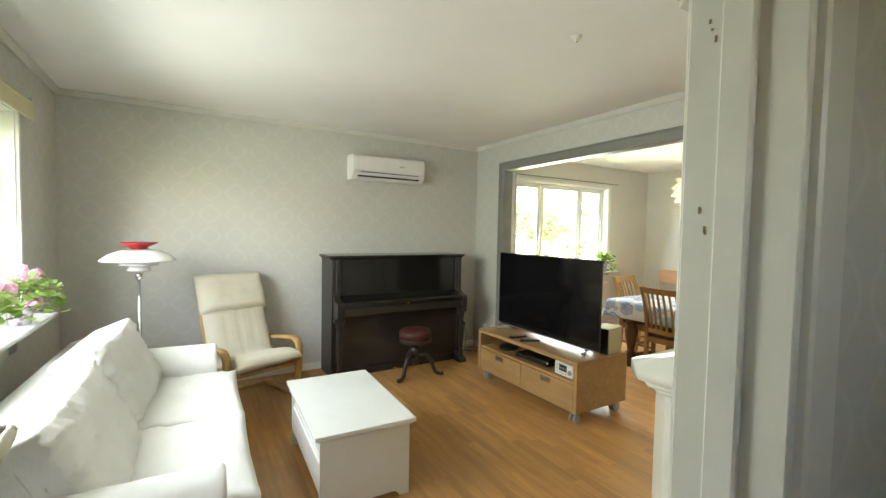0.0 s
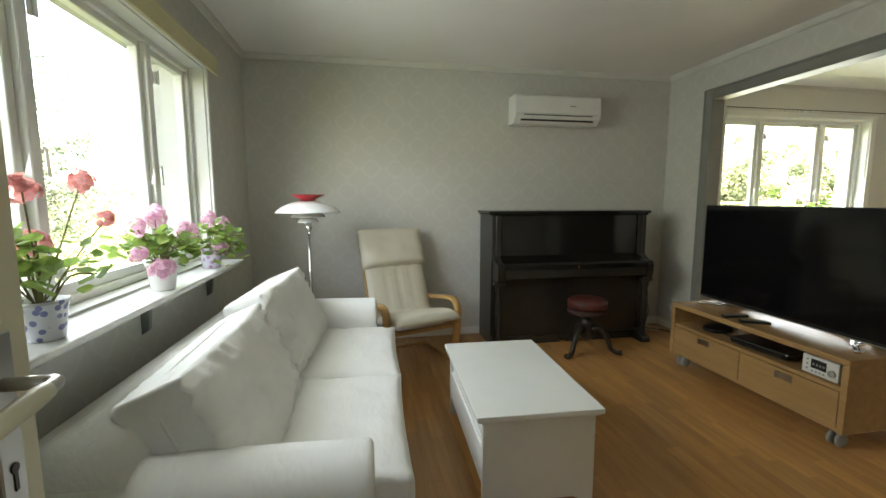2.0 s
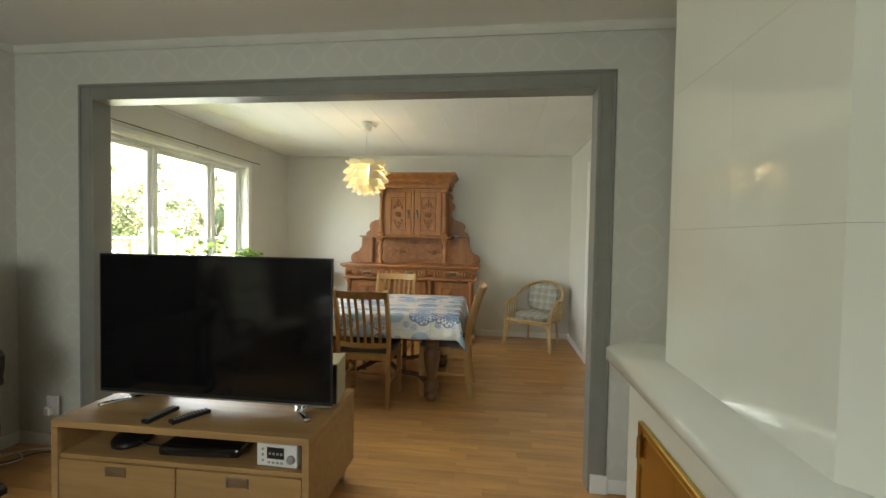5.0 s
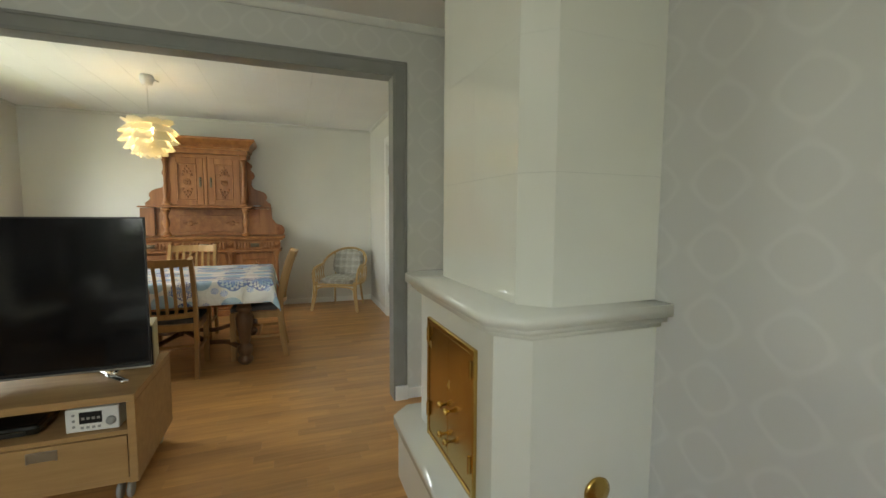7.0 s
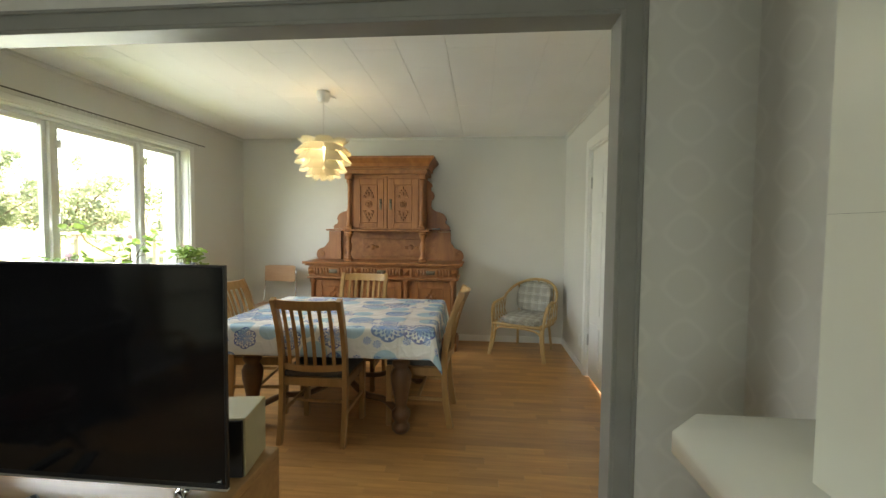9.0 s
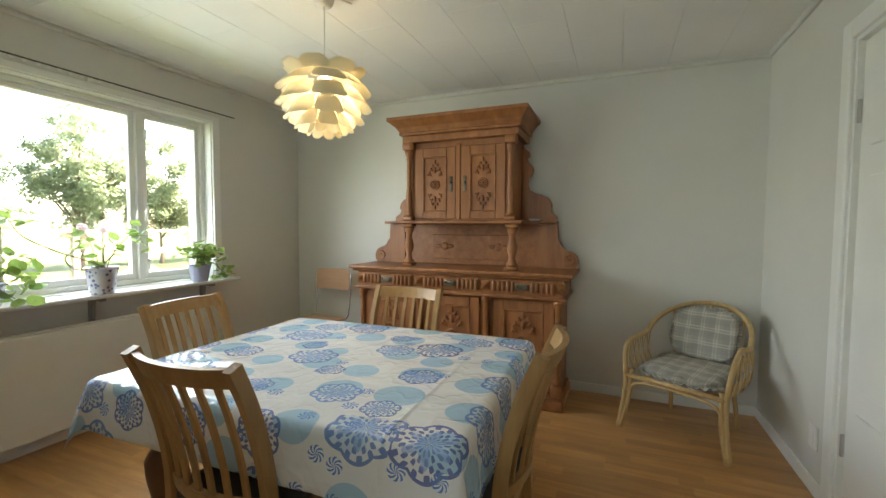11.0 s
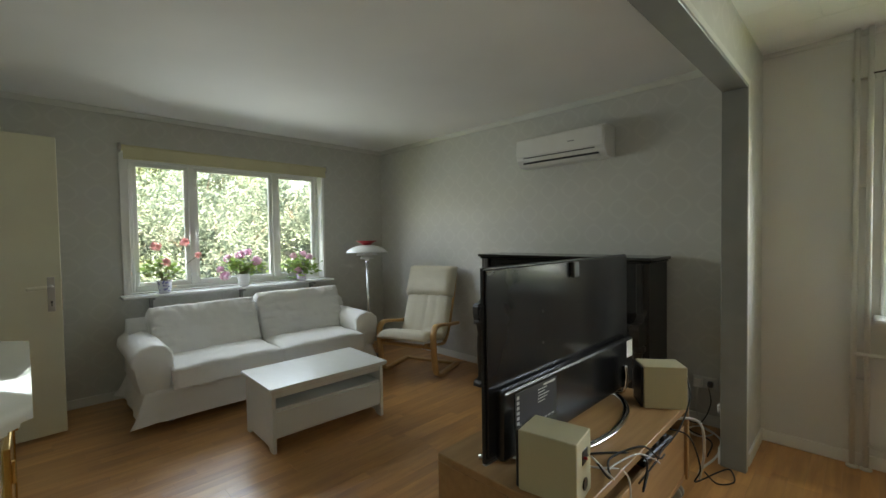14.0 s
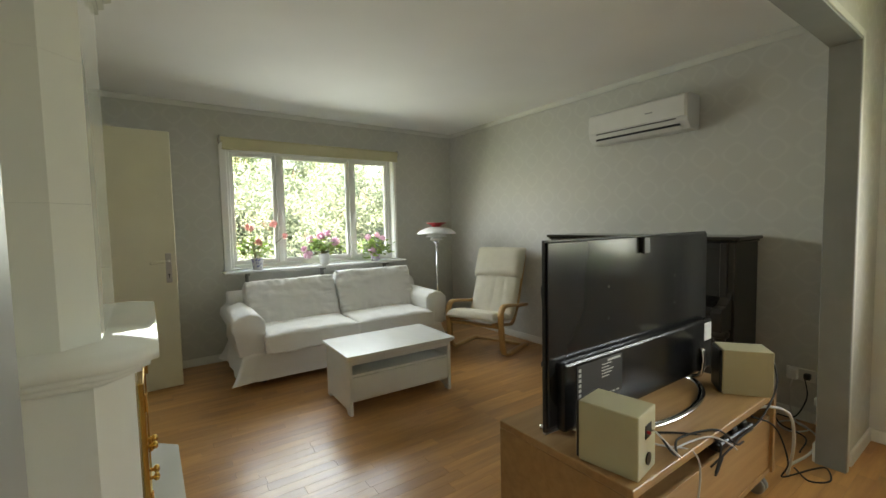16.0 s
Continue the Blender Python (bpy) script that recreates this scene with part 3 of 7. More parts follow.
d2 = tagged(new("door_2"), "closed white panelled door", "door", "", "structure")
bm = boxes(((DD[0] + 0.03, YD - 0.06, 0.015), (DD[1] - 0.03, YD - 0.02, DD[2] - 0.03)), bevel=0.002)
part("leaf", bm, M_white, d2)
for z0, z1 in ((0.15, 0.53), (0.63, 1.52), (1.64, 1.94)):
    for x0, x1 in ((DD[0] + 0.12, (DD[0] + DD[1]) / 2 - 0.04), ((DD[0] + DD[1]) / 2 + 0.04, DD[1] - 0.12)):
        part("panel", boxes(((x0, YD - 0.021, z0), (x1, YD - 0.012, z1)), bevel=0.006), M_white, d2)
part("frame", boxes(((DD[0], YD - 0.15, 0), (DD[0] + 0.025, YD + 0.002, DD[2])), ((DD[1] - 0.025, YD - 0.15, 0), (DD[1], YD + 0.002, DD[2])), ((DD[0] + 0.025, YD - 0.15, DD[2] - 0.025), (DD[1] - 0.025, YD + 0.002, DD[2]))), M_white, d2)
part("casing", boxes(((DD[0] - 0.075, YD, 0), (DD[0] + 0.006, YD + 0.018, DD[2] + 0.075)), ((DD[1] - 0.006, YD, 0), (DD[1] + 0.075, YD + 0.018, DD[2] + 0.075)),
     ((DD[0] + 0.006, YD, DD[2] - 0.006), (DD[1] - 0.006, YD + 0.018, DD[2] + 0.075)), bevel=0.004), M_white, d2)
for z in (0.3, 1.75):
    bm = bmesh.new()
    rod(bm, (DD[1] - 0.028, YD - 0.012, z), (DD[1] - 0.028, YD - 0.012, z + 0.1), 0.008, seg=8)
    part("hinge", bm, M_steel, d2, "steel hinge")


# ---- sitting room ----
M_cloth = cloth("white_cotton_cover", (0.86, 0.855, 0.83), 0.85, 0.35)
M_cream = cloth("cream_cotton", (0.70, 0.65, 0.53), 0.85, 0.3)
M_birch = wood("bent_birch", (0.62, 0.38, 0.16), (0.48, 0.26, 0.09), (30, 30, 3), 0.38)
M_bench = wood("light_oak_veneer", (0.46, 0.275, 0.125), (0.34, 0.185, 0.075), (28, 2.0, 28), 0.42)
M_cwhite = plain("white_lacquer", (0.77, 0.775, 0.74), 0.26, vary=0.03, relief=0.02)
M_ebony = plain("black_piano_lacquer", (0.011, 0.010, 0.009), 0.13, vary=0.3, scale=4, relief=0.03)
M_ebony2 = plain("worn_black_lacquer", (0.022, 0.019, 0.016), 0.34, vary=0.3, scale=5, relief=0.08)
M_velvet = plain("dark_red_velvet", (0.085, 0.014, 0.011), 0.6, vary=0.4, scale=12, relief=0.4)
M_velvet2 = plain("dark_velvet_band", (0.035, 0.010, 0.008), 0.75, vary=0.4, scale=40, relief=0.6)
M_screen = plain("dark_screen", (0.006, 0.006, 0.007), 0.09, vary=0.1, relief=0.0)
M_beige = plain("beige_speaker_shell", (0.52, 0.48, 0.31), 0.5, vary=0.04)
M_opal = plain("white_enamel_shade", (0.80, 0.80, 0.79), 0.35, vary=0.03, relief=0.0)
M_red = plain("red_enamel", (0.42, 0.02, 0.03), 0.35)


def sofa():
    """Two-seat sofa in a loose cover; local x along its length, front towards -y."""
    s = thing("sofa", pose(0.695, 2.15, 0, 0, 0, 88.5), "white slipcovered two-seat sofa with rolled arms under the window", "sofa")
    L, D = 1.97, 0.92
    bm = bmesh.new()
    vs = box(bm, (-L / 2 + 0.06, -D / 2 + 0.10, 0.085), (L / 2 - 0.06, D / 2 - 0.06, 0.31), 0.03, 3)
    part("base", bm, M_cloth, s, "", True)
    bm = bmesh.new()
    n = 320
    ring = []
    hw, hd = L / 2 - 0.035, D / 2 - 0.03
    per = [(-hw, -hd + 0.055), (hw, -hd + 0.055), (hw, hd), (-hw, hd)]
    rows = []
    for z, out in ((0.31, -0.006), (0.26, 0.0), (0.21, 0.006), (0.16, 0.013), (0.11, 0.022), (0.068, 0.032)):
        row = []
        for i in range(n):
            t = 4 * i / n
            k = int(t)
            f = t - k
            a, b = per[k], per[(k + 1) % 4]
            x, y = a[0] + (b[0] - a[0]) * f, a[1] + (b[1] - a[1]) * f
            near = min(f, 1 - f)
            pleat = math.exp(-((near - 0.045) / 0.016) ** 2)
            fold = out * (0.8 + 1.9 * math.exp(-near * 22) - 1.5 * pleat) + (0.30 - z) * 0.07 * noise.noise(Vector((t * 5, z * 2, 3)))
            ln = math.hypot(x, y)
            row.append(bm.verts.new((x + fold * (1 if x > 0 else -1) * (abs(x) / hw) ** 6, y + fold * (1 if y > 0 else -1) * (abs(y) / hd) ** 6, z)))
        rows.append(row)
    for a, b in zip(rows, rows[1:]):
        for i in range(n):
            bm.faces.new((a[i], a[(i + 1) % n], b[(i + 1) % n], b[i]))
    bm.faces.new(rows[0])
    part("skirt", bm, M_cloth, s, "pleated loose skirt", True)
    for fx in (-1, 1):
        for fy in (-D / 2 + 0.16, D / 2 - 0.12):
            bm = bmesh.new()
            lathe(bm, [(0.018, 0.0), (0.022, 0.004), (0.030, 0.0845)], 14, (fx * (L / 2 - 0.22), fy + 0.08 * (1 if fy < 0 else -1), 0.0))
            part("foot", bm, M_ebony2, s, "short dark wooden foot", True)
    # back frame
    bm = bmesh.new()
    prism(bm, [(D / 2 - 0.24, 0.30), (D / 2 - 0.26, 0.64), (D / 2 - 0.22, 0.70), (D / 2 - 0.12, 0.725), (D / 2 - 0.03, 0.70), (D / 2 - 0.005, 0.60), (D / 2 - 0.03, 0.30)], -L / 2 + 0.03, L / 2 - 0.03, 0)
    es = [e for e in bm.edges if e.calc_face_angle(0) > 0.3]
    bmesh.ops.bevel(bm, geom=es, offset=0.03, segments=3, profile=0.5, affect="EDGES")
    part("backrest", bm, M_cloth, s, "", True)
    for sx in (-1, 1):
        bm = bmesh.new()
        cx = sx * (L / 2 - 0.125)
        prof = [(cx - 0.08, 0.29), (cx - 0.085, 0.44), (cx - 0.10, 0.50), (cx - 0.095, 0.56), (cx - 0.06, 0.61), (cx, 0.628), (cx + 0.06, 0.61), (cx + 0.105, 0.56), (cx + 0.11, 0.50), (cx + 0.09, 0.45), (cx + 0.07, 0.40), (cx + 0.075, 0.29)]
        prof = [(cx - 0.1 + (p - cx + 0.1) * 1.22, q * 1.01) for p, q in prof]
        if sx < 0:
            prof = [(2 * cx - p, q) for p, q in reversed(prof)]
        nseg = 10
        rings = []
        for k in range(nseg + 1):
            y = -D / 2 + 0.085 + (D - 0.145) * k / nseg
            drop = 0.012 * (1 - k / nseg)
            rings.append([bm.verts.new((p + 0.004 * noise.noise(Vector((p * 9, y * 6, q * 5))), y, q - drop + 0.005 * noise.noise(Vector((p * 5, y * 7, 2))))) for p, q in prof])
        m = len(prof)
        for a, b in zip(rings, rings[1:]):
            for i in range(m):
                bm.faces.new((a[i], a[(i + 1) % m], b[(i + 1) % m], b[i]))
        f0 = bm.faces.new(rings[0])
        bm.faces.new(list(reversed(rings[-1])))
        bmesh.ops.bevel(bm, geom=list(f0.edges), offset=0.018, segments=3, profile=0.5, affect="EDGES")
        part("armrest", bm, M_cloth, s, "", True)
    cw = (L - 0.40) / 2
    for i, sx in enumerate((-1, 1)):
        bm = bmesh.new()
        pillow(bm, (cw + 0.005, 0.74, 0.20), 0.34, 0.009, 3 + i * 7, 24)
        turn(list(bm.verts), pose(sx * cw / 2, -0.125, 0.375, 0, 0, 0))
        part("seat_cushion", bm, M_cloth, s, "", True)
        bm = bmesh.new()
        pillow(bm, (cw + 0.06, 0.46, 0.27), 0.36, 0.012, 11 + i * 5, 44, 0.04, 0.30)
        turn(list(bm.verts), pose(sx * (cw / 2 + 0.03), 0.125 + 0.01 * i, 0.585 + 0.032 * i, 66 + 2 * i, 0, -sx * 2.0))
        cu = part("back_cushion", bm, M_cloth, s, "plump creased back cushion", True)
        bm = bmesh.new()
        m = pose(sx * (cw / 2 + 0.03), 0.125 + 0.01 * i, 0.585 + 0.032 * i, 66 + 2 * i, 0, -sx * 2.0)
        w2, h2 = (cw + 0.06) / 2, 0.23
        loop = []
        for k in range(48):
            a = 2 * math.pi * k / 48
            c, d = math.cos(a), math.sin(a)
            r = 1 / max(abs(c), abs(d))
            x, y = c * r, d * r
            e = 1 - 0.03 * (1 - x * x) * abs(y) - 0.03 * (1 - y * y) * abs(x)
            loop.append(m @ Vector((x * w2 * e * (1 - 0.10 * (abs(x) * abs(y)) ** 4) * 1.002, y * h2 * e * (1 - 0.10 * (abs(x) * abs(y)) ** 4) * 1.004, 0.0)))
        tube(bm, loop + [loop[0]], 0.006, 6)
        part("piping", bm, M_cloth, cu, "", True)


sofa()


def coffee_table():
    t = thing("coffee_table", pose(1.742, 2.128, 0, 0, 0, -2.0), "white lacquered coffee table with an open shelf", "coffee table")
    X, Y, H = 0.2725, 0.44, 0.425
    part("tabletop", boxes(((-X, -Y, H - 0.024), (X, Y, H)), bevel=0.004, seg=2), M_cwhite, t)
    part("edge_moulding", boxes(((-X + 0.012, -Y + 0.012, H - 0.036), (X - 0.012, Y - 0.012, H - 0.024)), bevel=0.004), M_cwhite, t)
    for sy in (-1, 1):
        bm = bmesh.new()
        a, b = -X + 0.03, X - 0.03
        poly = [(a, 0), (a + 0.055, 0), (a + 0.065, 0.018), (a + 0.09, 0.03), (b - 0.09, 0.03), (b - 0.065, 0.018), (b - 0.055, 0), (b, 0), (b, H - 0.036), (a, H - 0.036)]
        y0 = sy * (Y - 0.045)
        prism(bm, poly, min(y0, y0 + sy * 0.022), max(y0, y0 + sy * 0.022), 1)
        part("end_panel", bm, M_cwhite, t)
    part("shelf", boxes(((-X + 0.045, -Y + 0.046, 0.262), (X - 0.045, Y - 0.046, 0.28)), bevel=0.002), M_cwhite, t)
    part("bottom_board", boxes(((-X + 0.05, -Y + 0.046, 0.085), (X - 0.05, Y - 0.046, 0.10)), bevel=0.002), M_cwhite, t)
    for sx in (-1, 1):
        part("side_panel", boxes(((sx * (X - 0.05), -Y + 0.046, 0.10), (sx * (X - 0.034), Y - 0.046, 0.262)), bevel=0.003), M_cwhite, t)
        part("top_rail", boxes(((sx * (X - 0.05), -Y + 0.046, H - 0.075), (sx * (X - 0.036), Y - 0.046, H - 0.036)), bevel=0.002), M_cwhite, t)


coffee_table()


def armchair():
    """Bentwood cantilever chair; front towards -y, right foot at +x."""
    c = thing("armchair", pose(1.365, 3.45, 0, 0, 0, 20), "bentwood birch armchair with a cream quilted cushion", "armchair")
    w = 0.30
    for sx in (-1, 1):
        bm = bmesh.new()
        pts = smooth_path([(sx * w, 0.33, 0.014), (sx * w, 0.1, 0.014), (sx * w, -0.10, 0.015), (sx * w, -0.185, 0.06), (sx * w, -0.215, 0.20), (sx * w, -0.235, 0.36), (sx * w, -0.225, 0.455), (sx * w, -0.16, 0.50), (sx * w, 0.0, 0.485), (sx * w, 0.18, 0.455), (sx * w, 0.34, 0.44)], 6)
        strip(bm, pts, 0.058, 0.028, (1, 0, 0))
        part("side_frame", bm, M_birch, c, "bent laminated birch side frame", True)
        bm = bmesh.new()
        pts = smooth_path([(sx * 0.255, -0.30, 0.345), (sx * 0.255, -0.22, 0.335), (sx * 0.255, 0.0, 0.285), (sx * 0.255, 0.12, 0.29), (sx * 0.255, 0.22, 0.42), (sx * 0.255, 0.32, 0.66), (sx * 0.255, 0.43, 0.96)], 6)
        strip(bm, pts, 0.034, 0.022, (1, 0, 0))
        part("seat_rail", bm, M_birch, c, "", True)
    for y, z in ((0.31, 0.014), (-0.2, 0.30), (0.24, 0.43)):
        part("crossbar", boxes(((-w + 0.028, y - 0.03, z - 0.012), (w - 0.028, y + 0.03, z + 0.012)), bevel=0.004), M_birch, c)

    def pad(u0, u1, thick, lift, name, grooves, extra):
        path = smooth_path([(0, -0.33, 0.385), (0, -0.20, 0.385), (0, 0.0, 0.335), (0, 0.10, 0.33), (0, 0.17, 0.40), (0, 0.25, 0.58), (0, 0.34, 0.80), (0, 0.43, 1.02)], 10)
        n = len(path) - 1
        bm = bmesh.new()
        rows = []
        nw = 25
        i0, i1 = round(u0 * n), round(u1 * n)
        for i in range(i0, i1 + 1):
            d = (path[min(i + 1, n)] - path[max(i - 1, 0)]).normalized()
            up = Vector((1, 0, 0)).cross(d)
            e = (i - i0) / max(1, i1 - i0)
            endf = min(1.0, (min(e, 1 - e) * 9 + 0.12)) ** 0.5
            row = []
            for side in (1, -1):
                for k in range(nw):
                    x = -1 + 2 * k / (nw - 1)
                    if side < 0:
                        x = -x
                    edge = max(0.0, 1 - abs(x) ** 6) ** 0.5
                    gr = 1 - 0.22 * grooves * math.exp(-((((x + 1) * 2.5) % 1.0 - 0.5) / 0.07) ** 2)
                    h = lift + (thick * (0.12 + 0.88 * edge) * endf * gr if side > 0 else -thick * 0.25 * edge * endf)
                    wr = (0.004 if grooves else 0.010) * noise.noise(Vector((x * 4, i * 0.4, lift * 30)))
                    row.append(bm.verts.new(path[i] + Vector((x * (0.275 + extra), 0, 0)) + up * (h + wr)))
            rows.append(row)
        m = 2 * nw
        for a, b in zip(rows, rows[1:]):
            for k in range(m):
                bm.faces.new((a[k], a[(k + 1) % m], b[(k + 1) % m], b[k]))
        bm.faces.new(rows[0])
        bm.faces.new(list(reversed(rows[-1])))
        return part(name, bm, M_cream, c, "quilted cream cushion" if grooves else "cream neck cushion hung over the back", True)

    pad(0.0, 0.36, 0.065, 0.0, "seat_cushion", 0.35, 0)
    pad(0.36, 0.93, 0.055, 0.0, "back_cushion", 1.0, -0.01)
    pad(0.80, 1.0, 0.098, 0.012, "head_cushion", 0.0, 0.008)


armchair()


def floor_lamp():
    f = thing("floor_lamp", pose(0.62, 3.37, 0), "floor lamp with tiered white shades and a red top", "floor lamp")
    bm = bmesh.new()
    lathe(bm, [(0.135, 0.0), (0.135, 0.012), (0.12, 0.022), (0.03, 0.03), (0.012, 0.05), (0.012, 0.07)], 32)
    part("base", bm, M_black, f, "black round base", True)
    bm = bmesh.new()
    rod(bm, (0, 0, 0.06), (0, 0, 1.10), 0.011, seg=12)
    part("pole", bm, M_chrome, f, "chrome pole", True)
    bm = bmesh.new()
    lathe(bm, [(0.012, 1.06), (0.022, 1.065), (0.022, 1.10), (0.014, 1.105)], 16)
    part("socket", bm, M_chrome, f, "", True)
    for name, rows in (("shade", [(0.06, 1.275), (0.12, 1.262), (0.185, 1.235), (0.225, 1.200), (0.228, 1.192), (0.222, 1.194), (0.18, 1.226), (0.115, 1.253), (0.06, 1.265)]),
                       ("middle_shade", [(0.045, 1.205), (0.09, 1.192), (0.118, 1.168), (0.120, 1.160), (0.114, 1.163), (0.086, 1.184), (0.045, 1.197)]),
                       ("lower_shade", [(0.03, 1.16), (0.055, 1.15), (0.072, 1.128), (0.073, 1.12), (0.068, 1.124), (0.05, 1.143), (0.03, 1.152)])):
        bm = bmesh.new()
        n = 40
        rings = [[bm.verts.new((r * math.cos(2 * math.pi * i / n), r * math.sin(2 * math.pi * i / n), z)) for i in range(n)] for r, z in rows]
        for a, b in zip(rings, rings[1:] + rings[:1]):
            for i in range(n):
                bm.faces.new((a[i], a[(i + 1) % n], b[(i + 1) % n], b[i]))
        part(name, bm, M_opal, f, "white enamelled metal shade", True)
    bm = bmesh.new()
    lathe(bm, [(0.05, 1.276), (0.055, 1.29), (0.115, 1.318), (0.117, 1.322), (0.1, 1.322), (0.04, 1.30)], 32)
    part("red_top", bm, M_red, f, "red enamelled top dish", True)
    bm = bmesh.new()
    for i in range(3):
        a = 2 * math.pi * i / 3
        rod(bm, (0.03 * math.cos(a), 0.03 * math.sin(a), 1.10), (0.07 * math.cos(a), 0.07 * math.sin(a), 1.272), 0.003, seg=6)
    lathe(bm, [(0.02, 1.10), (0.03, 1.13), (0.03, 1.2), (0.05, 1.276)], 16)
    part("holder", bm, M_opal, f, "", True)


floor_lamp()


def piano():
    p = thing("piano", pose(2.82, 3.955, 0), "black lacquered upright piano against the papered wall", "piano")
    W = 0.735
    for sx in (-1, 1):
        part("side_panel", boxes(((sx * W, -0.385, 0.0), (sx * (W - 0.045), 0.042, 1.165)), bevel=0.004), M_ebony2, p)
    part("back_panel", boxes(((-W + 0.046, 0.0, 0.05), (W - 0.046, 0.04, 1.165)), bevel=0.003), M_ebony2, p)
    lid = part("lid", boxes(((-W - 0.028, -0.410, 1.166), (W + 0.028, 0.045, 1.19)), bevel=0.006, seg=2), M_ebony, p)
    part("lid_bead", boxes(((-W - 0.012, -0.398, 1.150), (W + 0.012, 0.042, 1.165)), bevel=0.005), M_ebony, lid)
    part("upper_panel", boxes(((-W + 0.046, -0.370, 0.795), (W - 0.046, -0.350, 1.149)), bevel=0.002), M_ebony, p, "polished upper panel")
    for x0, x1 in ((-W + 0.07, -0.27), (-0.24, 0.24), (0.27, W - 0.07)):
        part("inset_panel", boxes(((x0, -0.3705, 0.84), (x1, -0.3735, 1.11)), bevel=0.003), M_ebony, p)
    for sx in (-1, 1):
        bm = bmesh.new()
        x = sx * (W - 0.062)
        box(bm, (x - 0.022, -0.400, 0.80), (x + 0.022, -0.371, 1.148), 0.006)
        part("pilaster", bm, M_ebony2, p)
    fall = bmesh.new()
    prism(fall, [(-0.556, 0.70), (-0.556, 0.735), (-0.53, 0.752), (-0.40, 0.79), (-0.371, 0.80), (-0.371, 0.70)], -W + 0.075, W - 0.075, 0)
    part("keyboard_lid", fall, M_ebony, p, "closed keyboard lid")
    for sx in (-1, 1):
        bm = bmesh.new()
        x = sx * (W - 0.045)
        prism(bm, [(-0.545, 0.60), (-0.56, 0.66), (-0.56, 0.72), (-0.545, 0.745), (-0.47, 0.757), (-0.40, 0.80), (-0.371, 0.87), (-0.371, 0.60)], x - 0.03, x + 0.03, 0)
        part("arm", bm, M_ebony2, p)
        bm = bmesh.new()
        lathe(bm, [(0.032, 0.03), (0.034, 0.06), (0.022, 0.085), (0.024, 0.12), (0.018, 0.14), (0.026, 0.2), (0.031, 0.32), (0.027, 0.44), (0.02, 0.49), (0.03, 0.51), (0.03, 0.53), (0.036, 0.55), (0.042, 0.60)], 16, (x, -0.49, 0))
        box(bm, (x - 0.045, -0.535, 0.56), (x + 0.045, -0.445, 0.60), 0.006)
        leg = part("leg", bm, M_ebony2, p, "turned front leg", True)
        bm = bmesh.new()
        prism(bm, [(-0.55, 0.0), (-0.55, 0.03), (-0.53, 0.05), (-0.47, 0.055), (-0.41, 0.09), (-0.370, 0.10), (-0.370, 0.0)], x - 0.04, x + 0.04, 0)
        part("toe", bm, M_ebony2, p)
    part("key_bed", boxes(((-W + 0.076, -0.55, 0.62), (W - 0.076, -0.371, 0.699)), bevel=0.008), M_ebony2, p)
    part("lower_panel", boxes(((-W + 0.046, -0.365, 0.075), (W - 0.046, -0.340, 0.619)), bevel=0.003), M_ebony2, p)
    part("bottom_rail", boxes(((-W + 0.046, -0.377, 0.0), (W - 0.046, -0.05, 0.074)), bevel=0.003), M_ebony2, p)
    for x in (-0.09, 0.09):
        bm = bmesh.new()
        tube(bm, smooth_path([(x, -0.37, 0.055), (x, -0.42, 0.05), (x, -0.455, 0.04)]), 0.008, 8)
        lathe(bm, [(0.012, 0.034), (0.026, 0.038), (0.026, 0.048), (0.012, 0.052)], 14, (x, -0.47, 0))
        part("pedal", bm, M_brass, p, "brass pedal", True)
    bm = bmesh.new()
    rod(bm, (0, -0.558, 0.715), (0, -0.565, 0.715), 0.012, seg=12)
    part("lock", bm, M_brass, p, "small brass lock")
    for q in p.children_recursive:
        q.data.transform(Matrix.Diagonal((1.0, 0.86, 1.0, 1.0)))


piano()


def stool():
    s = thing("piano_stool", pose(2.85, 3.36, 0, 0, 0, 60), "black turned piano stool with a round dark red seat", "stool")
    bm = bmesh.new()
    lathe(bm, [(0.14, 0.382), (0.158, 0.39), (0.162, 0.42), (0.16, 0.445), (0.146, 0.462), (0.09, 0.472), (0.02, 0.475)], 32)
    seat = part("seat", bm, M_velvet, s, "dark red velvet seat", True)
    bm = bmesh.new()
    lathe(bm, [(0.10, 0.335), (0.152, 0.338), (0.160, 0.345), (0.159, 0.379), (0.14, 0.381)], 32)
    part("seat_ring", bm, M_velvet2, seat, "darker fringed edge band", True)
    bm = bmesh.new()
    lathe(bm, [(0.04, 0.12), (0.055, 0.14), (0.06, 0.18), (0.045, 0.22), (0.055, 0.24), (0.06, 0.27), (0.03, 0.30), (0.022, 0.31), (0.022, 0.336)], 20)
    part("column", bm, M_ebony2, s, "turned column", True)
    for i in range(3):
        a = math.radians(120 * i - 90)
        u = Vector((math.cos(a), math.sin(a), 0))
        bm = bmesh.new()
        pts = smooth_path([u * 0.035 + Vector((0, 0, 0.20)), u * 0.10 + Vector((0, 0, 0.215)), u * 0.16 + Vector((0, 0, 0.15)), u * 0.20 + Vector((0, 0, 0.05)), u * 0.25 + Vector((0, 0, 0.022)), u * 0.285 + Vector((0, 0, 0.028))], 5)
        tube(bm, pts, [0.026] * 6 + [0.024] * 6 + [0.019] * 8 + [0.017] * 4 + [0.021] * 2, 8)
        part("leg", bm, M_ebony2, s, "scrolled leg", True)


stool()


